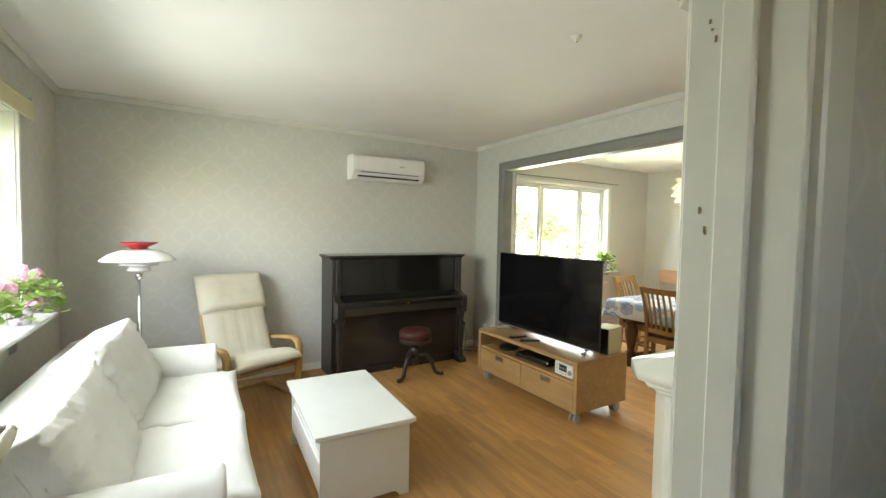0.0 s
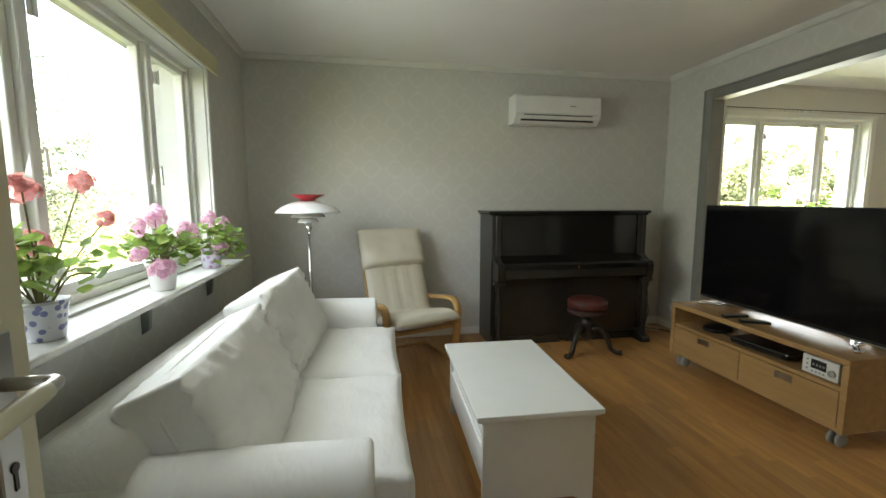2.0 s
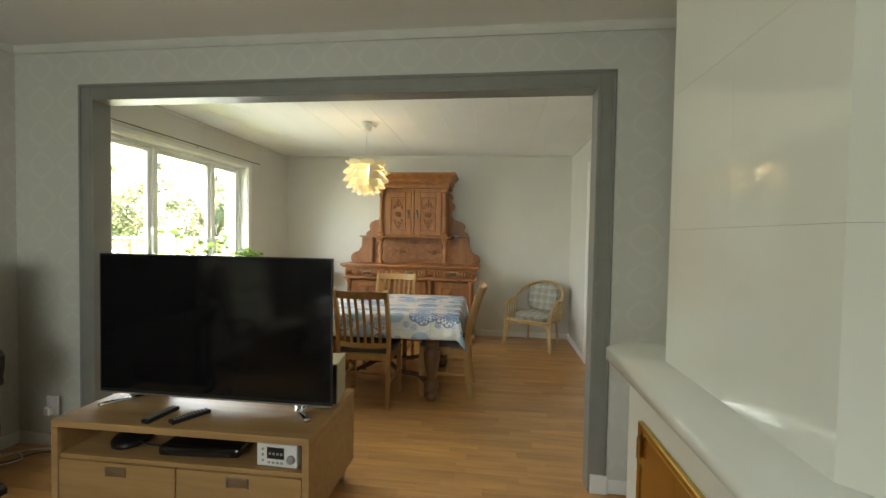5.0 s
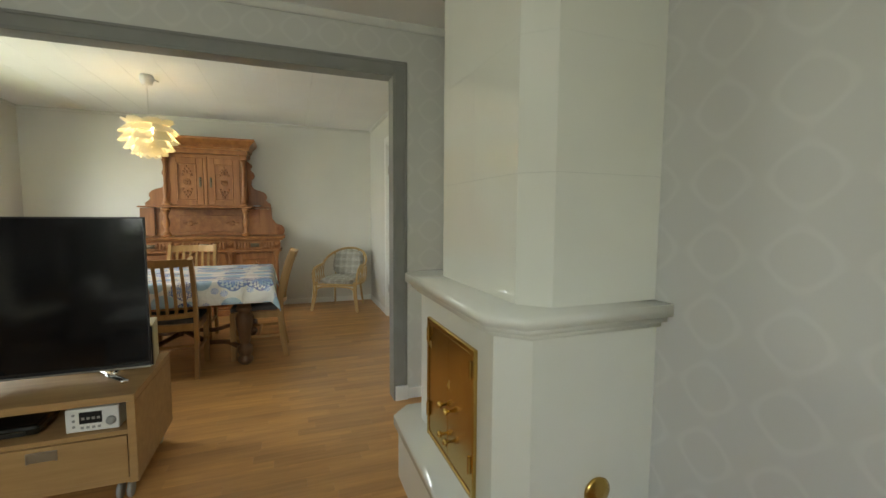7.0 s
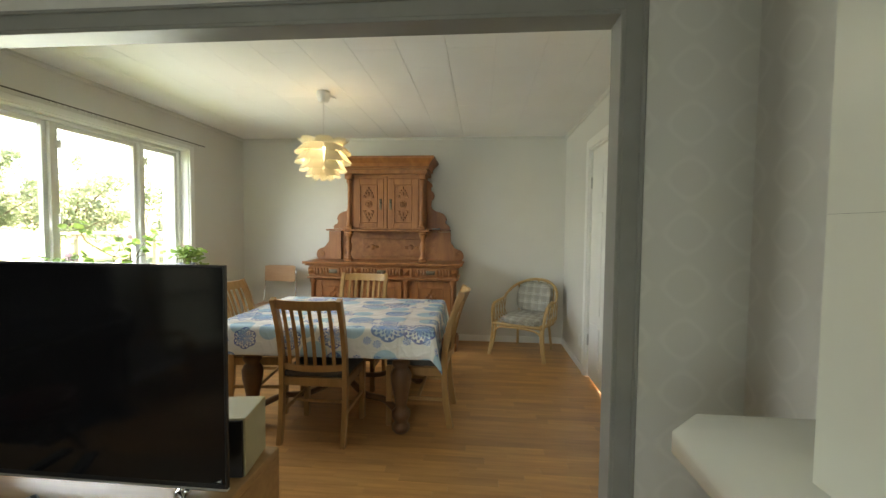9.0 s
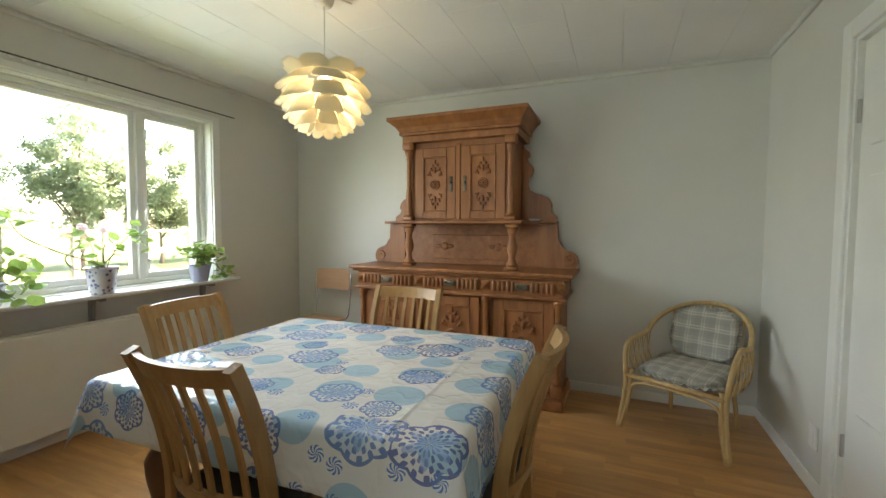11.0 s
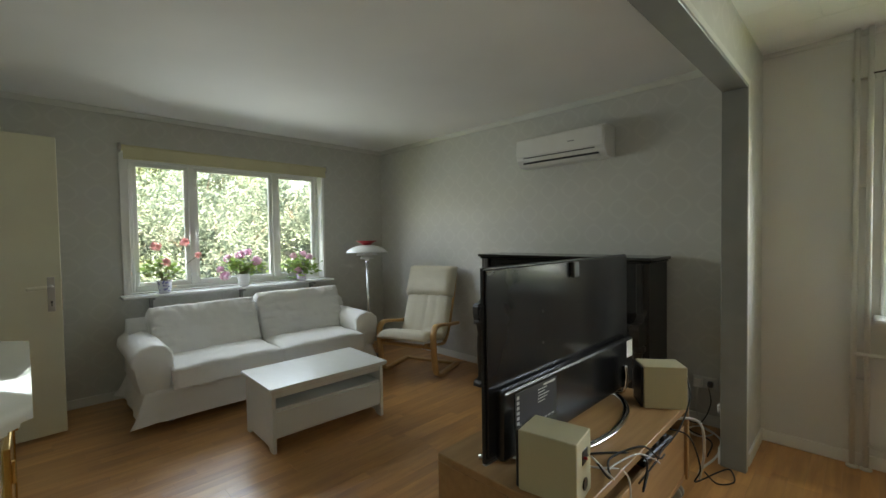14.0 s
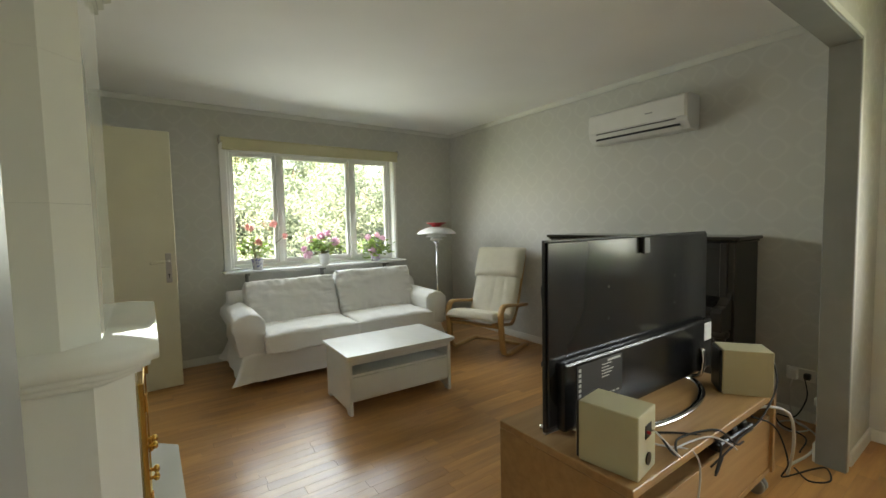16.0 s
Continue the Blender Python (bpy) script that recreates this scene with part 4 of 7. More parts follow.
def tv_bench():
    """Along local y; front towards -x."""
    t = thing("tv_bench", pose(3.6685, 2.40, 0, 0, 0, 0.3), "low oak-veneer television bench on castors with two drawers", "tv bench")
    X, Y, H = 0.2925, 0.615, 0.492
    part("top", boxes(((-X, -Y, H - 0.032), (X, Y, H)), bevel=0.003), M_bench, t)
    for sy in (-1, 1):
        part("side_panel", boxes(((-X, sy * (Y - 0.032), 0.10), (X, sy * Y, H - 0.0325)), bevel=0.002), M_bench, t)
    part("shelf", boxes(((-X + 0.012, -Y + 0.0325, 0.315), (X - 0.03, Y - 0.0325, 0.335)), bevel=0.001), M_bench, t)
    part("bottom", boxes(((-X + 0.01, -Y + 0.0325, 0.10), (X - 0.01, Y - 0.0325, 0.122)), bevel=0.001), M_bench, t)
    part("back_panel", boxes(((X - 0.028, -Y + 0.0325, 0.1225), (X - 0.014, Y - 0.0325, 0.375)), bevel=0.001), M_bench, t)
    for sy in (-1, 1):
        y0, y1 = sorted((sy * 0.003, sy * (Y - 0.036)))
        d = part("drawer", boxes(((-X + 0.002, y0, 0.124), (-X + 0.02, y1, 0.312)), bevel=0.0015), M_bench, t)
        yc = (y0 + y1) / 2
        bm = bmesh.new()
        box(bm, (-X - 0.001, yc - 0.045, 0.255), (-X + 0.0015, yc + 0.045, 0.295), 0.0008)
        box(bm, (-X - 0.004, yc - 0.047, 0.288), (-X + 0.0015, yc + 0.047, 0.297), 0.001)
        for s2 in (-1, 1):
            box(bm, (-X - 0.003, yc + s2 * 0.047 - 0.004, 0.253), (-X + 0.0015, yc + s2 * 0.047 + 0.004, 0.297), 0.001)
        part("handle", bm, M_steel, d, "recessed steel pull")
    for sx in (-1, 1):
        for sy in (-1, 1):
            x, y = sx * (X - 0.06), sy * (Y - 0.07)
            bm = bmesh.new()
            box(bm, (x - 0.03, y - 0.03, 0.092), (x + 0.03, y + 0.03, 0.0995), 0.002)
            for o in (-0.017, 0.017):
                prism(bm, [(x - 0.02, 0.092), (x + 0.025, 0.092), (x + 0.022, 0.04), (x + 0.004, 0.03)], y + o - 0.002, y + o + 0.002, 1)
            k = part("castor", bm, M_greyp, t, "grey castor")
            for o in (-0.026, 0.026):
                bm = bmesh.new()
                vs = lathe(bm, [(0.018, -0.009), (0.036, -0.008), (0.039, -0.004), (0.039, 0.004), (0.036, 0.008), (0.018, 0.009)], 20)
                turn(vs, pose(x + 0.012, y + o * 0.75, 0.039, 90))
                part("wheel", bm, M_greyp, k, "grey twin castor wheel", True)


tv_bench()


def television():
    """Screen towards -x; local y along its width."""
    t = thing("television", pose(3.632, 2.40, 0.492, 0, 0, -0.4), "large black flat-screen television on a curved chrome stand", "television")
    Y, z0, z1 = 0.62, 0.045, 0.752
    part("screen", boxes(((-0.0135, -Y + 0.007, z0 + 0.016), (-0.011, Y - 0.007, z1 - 0.007))), M_screen, t, "glossy black screen")
    part("bezel", boxes(((-0.014, -Y, z0), (0.0, -Y + 0.007, z1)), ((-0.014, Y - 0.007, z0), (0.0, Y, z1)), ((-0.014, -Y + 0.007, z1 - 0.007), (0.0, Y - 0.007, z1)), ((-0.014, -Y + 0.007, z0), (0.0, Y - 0.007, z0 + 0.016)), bevel=0.0015), M_black, t)
    part("lower_trim", boxes(((-0.016, -Y, z0 - 0.008), (0.004, Y, z0 - 0.0005)), bevel=0.003), M_steel, t, "steel strip under the screen")
    M_tvback = plain("glossy_dark_tv_back", (0.03, 0.03, 0.032), 0.16, 0.3, vary=0.2, scale=3, relief=0.02)
    part("upper_back", boxes(((-0.0108, -Y + 0.008, z0 + 0.017), (0.010, Y - 0.008, z1 - 0.008)), bevel=0.003), M_tvback, t, "brushed dark back")
    bm = boxes(((0.011, -Y + 0.045, z0 + 0.004), (0.052, Y - 0.03, 0.305)), bevel=0.012, seg=2)
    low = part("electronics_box", bm, plain("satin_black_casing", (0.01, 0.01, 0.011), 0.24, vary=0.15), t, "thicker black lower back")
    part("label_plate", boxes(((0.0525, -Y + 0.11, 0.13), (0.0545, -Y + 0.40, 0.285)), bevel=0.001), plain("dark_label", (0.03, 0.03, 0.032), 0.5), low, "printed connector plate")
    M_print = plain("pale_print", (0.55, 0.55, 0.53), 0.5)
    bm = bmesh.new()
    for i in range(7):
        box(bm, (0.0547, -Y + 0.12, 0.145 + i * 0.019), (0.0553, -Y + 0.135, 0.157 + i * 0.019))
    for i in range(9):
        box(bm, (0.0547, -Y + 0.15 + i * 0.026, 0.137), (0.0553, -Y + 0.168 + i * 0.026, 0.143))
    for i in range(5):
        box(bm, (0.0547, -Y + 0.26, 0.21 + i * 0.012), (0.0553, -Y + 0.26 + 0.05 + 0.015 * (i % 3), 0.214 + i * 0.012))
    box(bm, (0.0547, -Y + 0.30, 0.268), (0.0553, -Y + 0.385, 0.276))
    tagged(part("print", bm, M_print, low, "pale unreadable print"), kind="stuff")
    part("sticker", boxes(((0.0525, Y - 0.12, 0.20), (0.0532, Y - 0.045, 0.29)), bevel=0.0), M_whitep, low, "small white sticker")
    part("cable_clip", boxes(((0.0102, -0.02, z1 - 0.08), (0.03, 0.03, z1 - 0.008)), bevel=0.004), M_black, t, "black clip at the top edge")
    bm = bmesh.new()
    for y, z in ((-0.25, 0.55), (0.28, 0.55), (-0.25, 0.42), (0.28, 0.42)):
        rod(bm, (0.0095, y, z), (0.0115, y, z), 0.006, seg=8)
    tagged(part("screw", bm, M_black, t), kind="stuff")
    st = bmesh.new()
    arc = []
    for i in range(25):
        a = math.radians(-78 + 156 * i / 24)
        arc.append((-0.055 + 0.245 * math.cos(a) * 1.0, 0.46 * math.sin(a), 0.012))
    arc = [(-0.10, -0.54, 0.008), (-0.055, -0.50, 0.01)] + arc + [(-0.055, 0.50, 0.01), (-0.10, 0.54, 0.008)]
    tube(st, smooth_path(arc, 3), 0.016, 10, 0.55)
    stand = part("stand", st, M_chrome, t, "bent chrome hoop stand", True)
    for sy in (-1, 1):
        bm = bmesh.new()
        tube(bm, smooth_path([(0.0, sy * 0.465, 0.012), (0.045, sy * 0.47, 0.03), (0.06, sy * 0.475, 0.09), (0.054, sy * 0.478, 0.165)], 6), 0.011, 10)
        part("stand_arm", bm, M_chrome, stand, "", True)


television()


def speaker(m, label, grille):
    s = thing("loudspeaker", m, label, "loudspeaker", "pair of small speakers")
    part("cabinet", boxes(((-0.1, -0.0725, 0.0), (0.1, 0.0725, 0.208)), bevel=0.003), M_beige, s)
    part("grille", boxes(((-0.112, -0.068, 0.004), (-0.1005, 0.068, 0.204)), bevel=0.003), M_black, s, "black cloth grille")
    bm = boxes(((0.1005, -0.02, 0.12), (0.103, 0.03, 0.165)), bevel=0.001)
    tp = part("terminal_plate", bm, M_black, s, "black terminal plate")
    for y in (-0.008, 0.016):
        bm = bmesh.new()
        rod(bm, (0.103, y, 0.142), (0.114, y, 0.142), 0.005, seg=8)
        part("terminal", bm, M_red if y < 0 else M_chrome, tp)
    bm = bmesh.new()
    vs = lathe(bm, [(0.012, 0.0), (0.02, 0.0), (0.021, 0.004), (0.014, 0.004)], 16)
    turn(vs, pose(0.1005, 0.005, 0.05, 0, 90))
    part("port", bm, M_black, s, "bass port")
    return s


speaker(pose(3.842, 1.89, 0.492, 0, 0, 9), "small beige loudspeaker with its black sockets showing", True)
speaker(pose(3.857, 2.90, 0.492, 0, 0, 36), "small beige loudspeaker with a black front grille", True)

# things on and in the bench
for dx, dy, a in ((3.485, 2.56, -6), (3.49, 2.415, -28)):
    r = thing("remote_control", pose(dx, dy, 0.492, 0, 0, a), "slim black remote control lying on the bench", "remote control", "remotes on the bench")
    part("case", boxes(((-0.085, -0.022, 0.0), (0.085, 0.022, 0.018)), bevel=0.005, seg=2), M_black, r)
    bm = bmesh.new()
    for i in range(9):
        for j in range(3):
            box(bm, (-0.07 + i * 0.016, -0.014 + j * 0.011, 0.0182), (-0.061 + i * 0.016, -0.007 + j * 0.011, 0.0195))
    tagged(part("buttons", bm, M_greyp, r, "grey rubber buttons"), kind="stuff")

dv = thing("media_player", pose(3.56, 2.34, 0.335, 0, 0, 4), "flat black media player on the bench shelf", "media player")
part("case", boxes(((-0.13, -0.19, 0.006), (0.13, 0.19, 0.05)), bevel=0.014, seg=2), M_ebony, dv)
part("front", boxes(((-0.1325, -0.15, 0.012), (-0.1302, 0.15, 0.03))), M_black, dv)
ro = thing("router", pose(3.55, 2.76, 0.335, 0, 0, 20), "small black router with trailing leads", "router")
bm = bmesh.new()
lathe(bm, [(0.10, 0.0), (0.115, 0.006), (0.115, 0.022), (0.10, 0.032), (0.05, 0.036)], 28, squash=0.75)
part("case", bm, M_black, ro, "", True)
ra = thing("clock_radio", pose(3.49, 1.945, 0.335, 0, 0, -2), "small white clock radio with a dark display", "radio")
part("body", boxes(((-0.075, -0.095, 0.004), (0.075, 0.095, 0.105)), bevel=0.006, seg=2), M_whitep, ra)
part("display", boxes(((-0.0765, -0.035, 0.04), (-0.0752, 0.045, 0.09))), M_black, ra, "dark display")
bm = bmesh.new()
for i in range(4):
    box(bm, (-0.0772, -0.028 + i * 0.018, 0.057), (-0.0766, -0.017 + i * 0.018, 0.068))
part("print", bm, M_greyp, ra, "grey display marks")
bm = bmesh.new()
vs = lathe(bm, [(0.016, 0.0), (0.019, 0.002), (0.017, 0.012), (0.006, 0.013)], 20)
turn(vs, pose(-0.0753, -0.068, 0.045, 0, -90))
part("dial", bm, M_greyp, ra, "round tuning dial", True)
bm = bmesh.new()
for i in range(4):
    box(bm, (-0.077, -0.03 + i * 0.02, 0.018), (-0.0752, -0.018 + i * 0.02, 0.028), 0.001)
for i in range(3):
    rod(bm, (-0.077, 0.065, 0.03 + i * 0.025), (-0.0752, 0.065, 0.03 + i * 0.025), 0.006, seg=8)
part("button", bm, M_greyp, ra)


def cable(pts, r, material, label, n=8):
    bm = bmesh.new()
    tube(bm, smooth_path(pts, n), r, 6)
    return solo("cable", bm, material, label, "cable", "cables behind the bench", smooth=True)


M_wcable = plain("white_cable", (0.62, 0.61, 0.58), 0.45)
cable([(3.90, 2.86, 0.43), (3.97, 2.93, 0.44), (4.01, 3.03, 0.38), (4.0, 3.12, 0.2), (3.96, 3.2, 0.02), (3.94, 3.32, 0.012), (3.985, 3.52, 0.05), (3.99, 3.66, 0.22)], 0.007, M_wcable, "thick white cable drooping from the bench to the floor")
cable([(3.93, 2.80, 0.42), (3.99, 2.90, 0.36), (4.0, 3.05, 0.15), (3.95, 3.16, 0.012), (4.02, 3.36, 0.012), (4.06, 3.42, 0.012), (4.1, 3.3, 0.012), (4.04, 3.22, 0.012), (3.96, 3.3, 0.012)], 0.004, M_rubber, "black cable looping on the floor by the bench")
cable([(3.955, 1.93, 0.63), (3.99, 2.02, 0.53), (3.93, 2.12, 0.50), (3.96, 2.3, 0.497), (3.985, 2.42, 0.44), (3.975, 2.52, 0.38)], 0.0035, M_wcable, "thin white speaker lead")
cable([(3.955, 1.94, 0.625), (3.985, 2.0, 0.54), (3.9, 2.2, 0.498), (3.955, 2.38, 0.497), (3.985, 2.48, 0.42), (3.97, 2.6, 0.385)], 0.004, M_rubber, "black lead over the bench edge")
cable([(3.70, 2.02, 0.60), (3.74, 2.05, 0.52), (3.80, 2.15, 0.497), (3.90, 2.26, 0.497), (3.975, 2.36, 0.46), (3.985, 2.30, 0.36), (3.97, 2.40, 0.385)], 0.004, M_rubber, "black lead from the television")
cable([(3.695, 2.06, 0.63), (3.73, 2.07, 0.56), (3.78, 2.06, 0.50), (3.88, 2.1, 0.497), (3.972, 2.18, 0.47), (3.99, 2.14, 0.3), (3.985, 2.0, 0.2), (3.98, 1.95, 0.1)], 0.0035, M_wcable, "white lead from the television")
cable([(3.96, 2.97, 0.63), (3.99, 2.9, 0.55), (3.985, 2.75, 0.45), (3.96, 2.6, 0.40), (3.985, 2.45, 0.42), (3.97, 2.3, 0.385)], 0.004, M_rubber, "black lead behind the bench")
cable([(3.50, 2.70, 0.36), (3.49, 2.62, 0.35), (3.5, 2.55, 0.345), (3.52, 2.50, 0.36)], 0.004, M_rubber, "black lead between router and player")
st = thing("power_strip", pose(3.925, 2.6, 0.376, 0, 0, 88), "black power strip on the back edge of the bench", "power strip")
part("case", boxes(((-0.16, -0.024, 0.0), (0.16, 0.024, 0.034)), bevel=0.006), M_black, st)
for i in range(3):
    bm = bmesh.new()
    box(bm, (-0.12 + i * 0.09, -0.02, 0.0342), (-0.075 + i * 0.09, 0.02, 0.062), 0.006)
    part("plug", bm, M_rubber, st, "black plug")

# corner socket and its tangle of leads by the piano
so = thing("wall_socket", pose(3.80, YN - 0.002, 0.30), "white double wall socket with a plugged-in adapter", "socket")
part("plate", boxes(((-0.075, -0.012, -0.04), (0.075, 0.0, 0.04)), bevel=0.004), M_whitep, so)
part("adapter", boxes(((-0.06, -0.06, -0.03), (-0.01, -0.0125, 0.035)), bevel=0.005), M_whitep, so, "white adapter")
part("plug", boxes(((0.02, -0.045, -0.02), (0.055, -0.0125, 0.02)), bevel=0.006), M_black, so, "black plug")
cable([(3.77, 3.95, 0.28), (3.76, 3.93, 0.15), (3.80, 3.92, 0.02), (3.88, 3.85, 0.012), (3.82, 3.75, 0.012), (3.74, 3.82, 0.012), (3.80, 3.92, 0.014), (3.93, 3.80, 0.012), (3.97, 3.6, 0.012)], 0.0045, M_wcable, "white cable coiled on the floor in the corner")
cable([(3.83, 3.96, 0.29), (3.85, 3.93, 0.18), (3.80, 3.9, 0.05), (3.72, 3.86, 0.05), (3.76, 3.80, 0.016), (3.9, 3.72, 0.012), (3.93, 3.5, 0.012)], 0.004, M_rubber, "black cable on the floor in the corner")
so2 = thing("wall_socket", pose(3.985, 3.72, 0.27, 0, 0, 90), "white wall socket beside the opening", "socket")
part("plate", boxes(((-0.04, 0.0, -0.06), (0.04, 0.014, 0.06)), bevel=0.004), M_whitep, so2)
part("plug", boxes(((-0.02, 0.0142, -0.05), (0.02, 0.05, 0.0)), bevel=0.006), M_whitep, so2, "white plug")


def heat_pump():
    a = thing("air_conditioner", pose(2.757, YN - 0.001, 1.965), "white wall-mounted air conditioner under the ceiling", "air conditioner")
    bm = bmesh.new()
    prism(bm, [(0.0, 0.0), (-0.13, 0.0), (-0.185, 0.055), (-0.195, 0.12), (-0.19, 0.225), (-0.17, 0.25), (0.0, 0.25)], -0.41, 0.41, 0)
    bmesh.ops.bevel(bm, geom=list(bm.edges), offset=0.006, segments=2, profile=0.5, affect="EDGES")
    part("housing", bm, M_whitep, a, "", False)
    part("front_panel", boxes(((-0.395, -0.1995, 0.085), (0.395, -0.1935, 0.232)), bevel=0.002), M_whitep, a)
    part("outlet", boxes(((-0.35, -0.170, 0.022), (0.35, -0.150, 0.044)), bevel=0.002), M_black, a, "dark air outlet")
    for i, (y, z) in enumerate(((-0.150, 0.012),)):
        bm = bmesh.new()
        vs = box(bm, (-0.352, -0.022, -0.003), (0.352, 0.022, 0.003), 0.0015)
        turn(vs, pose(0, y, z, -28))
        part("louvre", bm, M_whitep, a)
    for z0, z1, y in ((0.070, 0.076, -0.194),):
        part("air_slot", boxes(((-0.33, y - 0.006, z0), (0.33, y + 0.012, z1)), bevel=0.002), M_black, a, "dark slot")
    part("mark", boxes(((0.10, -0.2, 0.15), (0.16, -0.1996, 0.16))), M_greyp, a, "small grey mark")


heat_pump()


def tiled_stove():
    """White stove in the corner of the papered wall; brass doors towards +y."""
    s = thing("masonry_stove", pose(0, 0, 0), "white glazed masonry stove with brass doors and a mantel shelf", "stove")
    y0 = YS + 0.001

    def oct_(bm, x0, x1, y1, c, z0, z1):
        return prism(bm, [(x0, y0), (x1, y0), (x1, y1 - c), (x1 - c, y1), (x0 + c, y1), (x0, y1 - c)], z0, z1, 2)

    def rounded(bm, o=0.006, seg=2):
        bmesh.ops.bevel(bm, geom=[e for e in bm.edges if e.calc_face_angle(0) > 0.3], offset=o, segments=seg, profile=0.5, affect="EDGES")
        return bm

    bm = bmesh.new()
    oct_(bm, 2.27, 3.28, 0.675, 0.09, 0.0, 0.255)
    part("plinth", rounded(bm, 0.01, 2), M_stove, s)
    bm = bmesh.new()
    oct_(bm, 2.255, 3.295, 0.695, 0.09, 0.256, 0.30)
    part("plinth_moulding", rounded(bm, 0.02, 4), M_stove, s, "", True)
    bm = bmesh.new()
    oct_(bm, 2.325, 3.225, 0.575, 0.085, 0.301, 0.905)
    part("body", rounded(bm, 0.008), M_stove, s)
    for z0, z1, e in ((0.906, 0.926, 0.018), (0.9265, 0.948, 0.04), (0.9485, 0.988, 0.062)):
        bm = bmesh.new()
        oct_(bm, 2.325 - e, 3.225 + e, 0.575 + e, 0.085, z0, z1)
        part("mantel_shelf" if e > 0.05 else "mantel_moulding", rounded(bm, 0.011 if e > 0.05 else 0.009, 3), M_stove, s, "", True)
    # glazed courses of the upper body
    z = 0.989
    heights = (0.40, 0.40, 0.40)
    for i, h in enumerate(heights):
        for x0, x1, kind in ((2.335, 2.736, 0), (2.7365, 3.135, 1)):
            bm = bmesh.new()
            c = 0.08
            poly = [(x0, y0), (x1, y0), (x1, 0.50), (x0 + c, 0.50), (x0, 0.50 - c)] if kind == 0 else [(x0, y0), (x1, y0), (x1, 0.50 - c), (x1 - c, 0.50), (x0, 0.50)]
            prism(bm, poly, z, z + h - 0.0005, 2)
            part("tile_course", rounded(bm, 0.0015, 1), M_stove, s)
        z += h
    z0 = z
    for a, b, e in ((0.0, 0.03, 0.012), (0.031, 0.075, 0.03), (0.076, 0.11, 0.055), (0.111, 0.19, 0.045), (0.191, ZC - z0 - 0.041, 0.02)):
        bm = bmesh.new()
        oct_(bm, 2.335 - e, 3.135 + e, 0.50 + e, 0.08, z0 + a, z0 + b)
        part("crown_moulding", rounded(bm, 0.007, 2), M_stove, s)
    for i in range(9):
        x = 2.44 + i * 0.078
        part("dentil", boxes(((x, 0.545, z0 + 0.125), (x + 0.04, 0.553, z0 + 0.175)), bevel=0.003), M_stove, s)
    # brass doors
    fr = part("door_frame", boxes(((2.515, 0.5755, 0.262), (2.535, 0.592, 0.822)), ((2.985, 0.5755, 0.262), (3.005, 0.592, 0.822)), ((2.535, 0.5755, 0.802), (2.985, 0.592, 0.822)), ((2.535, 0.5755, 0.301), (2.985, 0.592, 0.318)), bevel=0.003), M_brass, s, "brass door frame")
    for i, (x0, x1) in enumerate(((2.537, 2.7585), (2.7615, 2.983))):
        d = part("stove_door", boxes(((x0, 0.5765, 0.32), (x1, 0.587, 0.80)), bevel=0.003), M_brass, s, "brass stove door leaf")
        xk = x1 - 0.03 if i == 0 else x0 + 0.03
        for zz in (0.52, 0.40):
            bm = bmesh.new()
            vs = lathe(bm, [(0.006, 0.0), (0.006, 0.012), (0.014, 0.018), (0.014, 0.028), (0.005, 0.033)], 12)
            turn(vs, pose(xk, 0.587, zz, -90))
            part("knob", bm, M_brass, d, "brass knob", True)
        for zz in (0.39, 0.72):
            bm = bmesh.new()
            rod(bm, (x0 if i == 0 else x1, 0.594, zz), (x0 if i == 0 else x1, 0.594, zz + 0.06), 0.007, seg=8)
            part("hinge", bm, M_brass, d, "brass hinge")
    bm = bmesh.new()
    vs = lathe(bm, [(0.02, 0.0), (0.047, 0.002), (0.05, 0.008), (0.04, 0.014), (0.012, 0.02)], 28)
    turn(vs, pose(2.3245, 0.245, 0.385, 0, -90))
    part("soot_cover", bm, M_brass, s, "round brass soot cover", True)
    bm = bmesh.new()
    vs = lathe(bm, [(0.02, 0.0), (0.03, 0.003), (0.026, 0.012), (0.008, 0.03)], 18)
    turn(vs, pose(3.136, 0.30, 2.10, 0, 90))
    tube(bm, smooth_path([(3.16, 0.30, 2.10), (3.168, 0.30, 2.05), (3.165, 0.31, 1.95), (3.163, 0.33, 1.86)]), 0.002, 6)
    part("damper_pull", bm, M_brass, s, "brass damper knob with a cord", True)


tiled_stove()

# capped lamp outlet in the sitting room ceiling
co = thing("ceiling_outlet", pose(2.69, 1.26, ZC), "small capped lamp outlet on the ceiling", "lamp outlet")
bm = bmesh.new()
lathe(bm, [(0.008, -0.014), (0.022, -0.012), (0.027, -0.004), (0.028, -0.0005)], 20)
part("cap", bm, M_whitep, co, "", True)
bm = bmesh.new()
tube(bm, smooth_path([(0.0, 0.0, -0.013), (0.005, 0.0, -0.024), (0.0, 0.0, -0.031), (-0.005, 0.0, -0.025)]), 0.0022, 6)
part("hook", bm, M_brass, co, "brass hook", True)


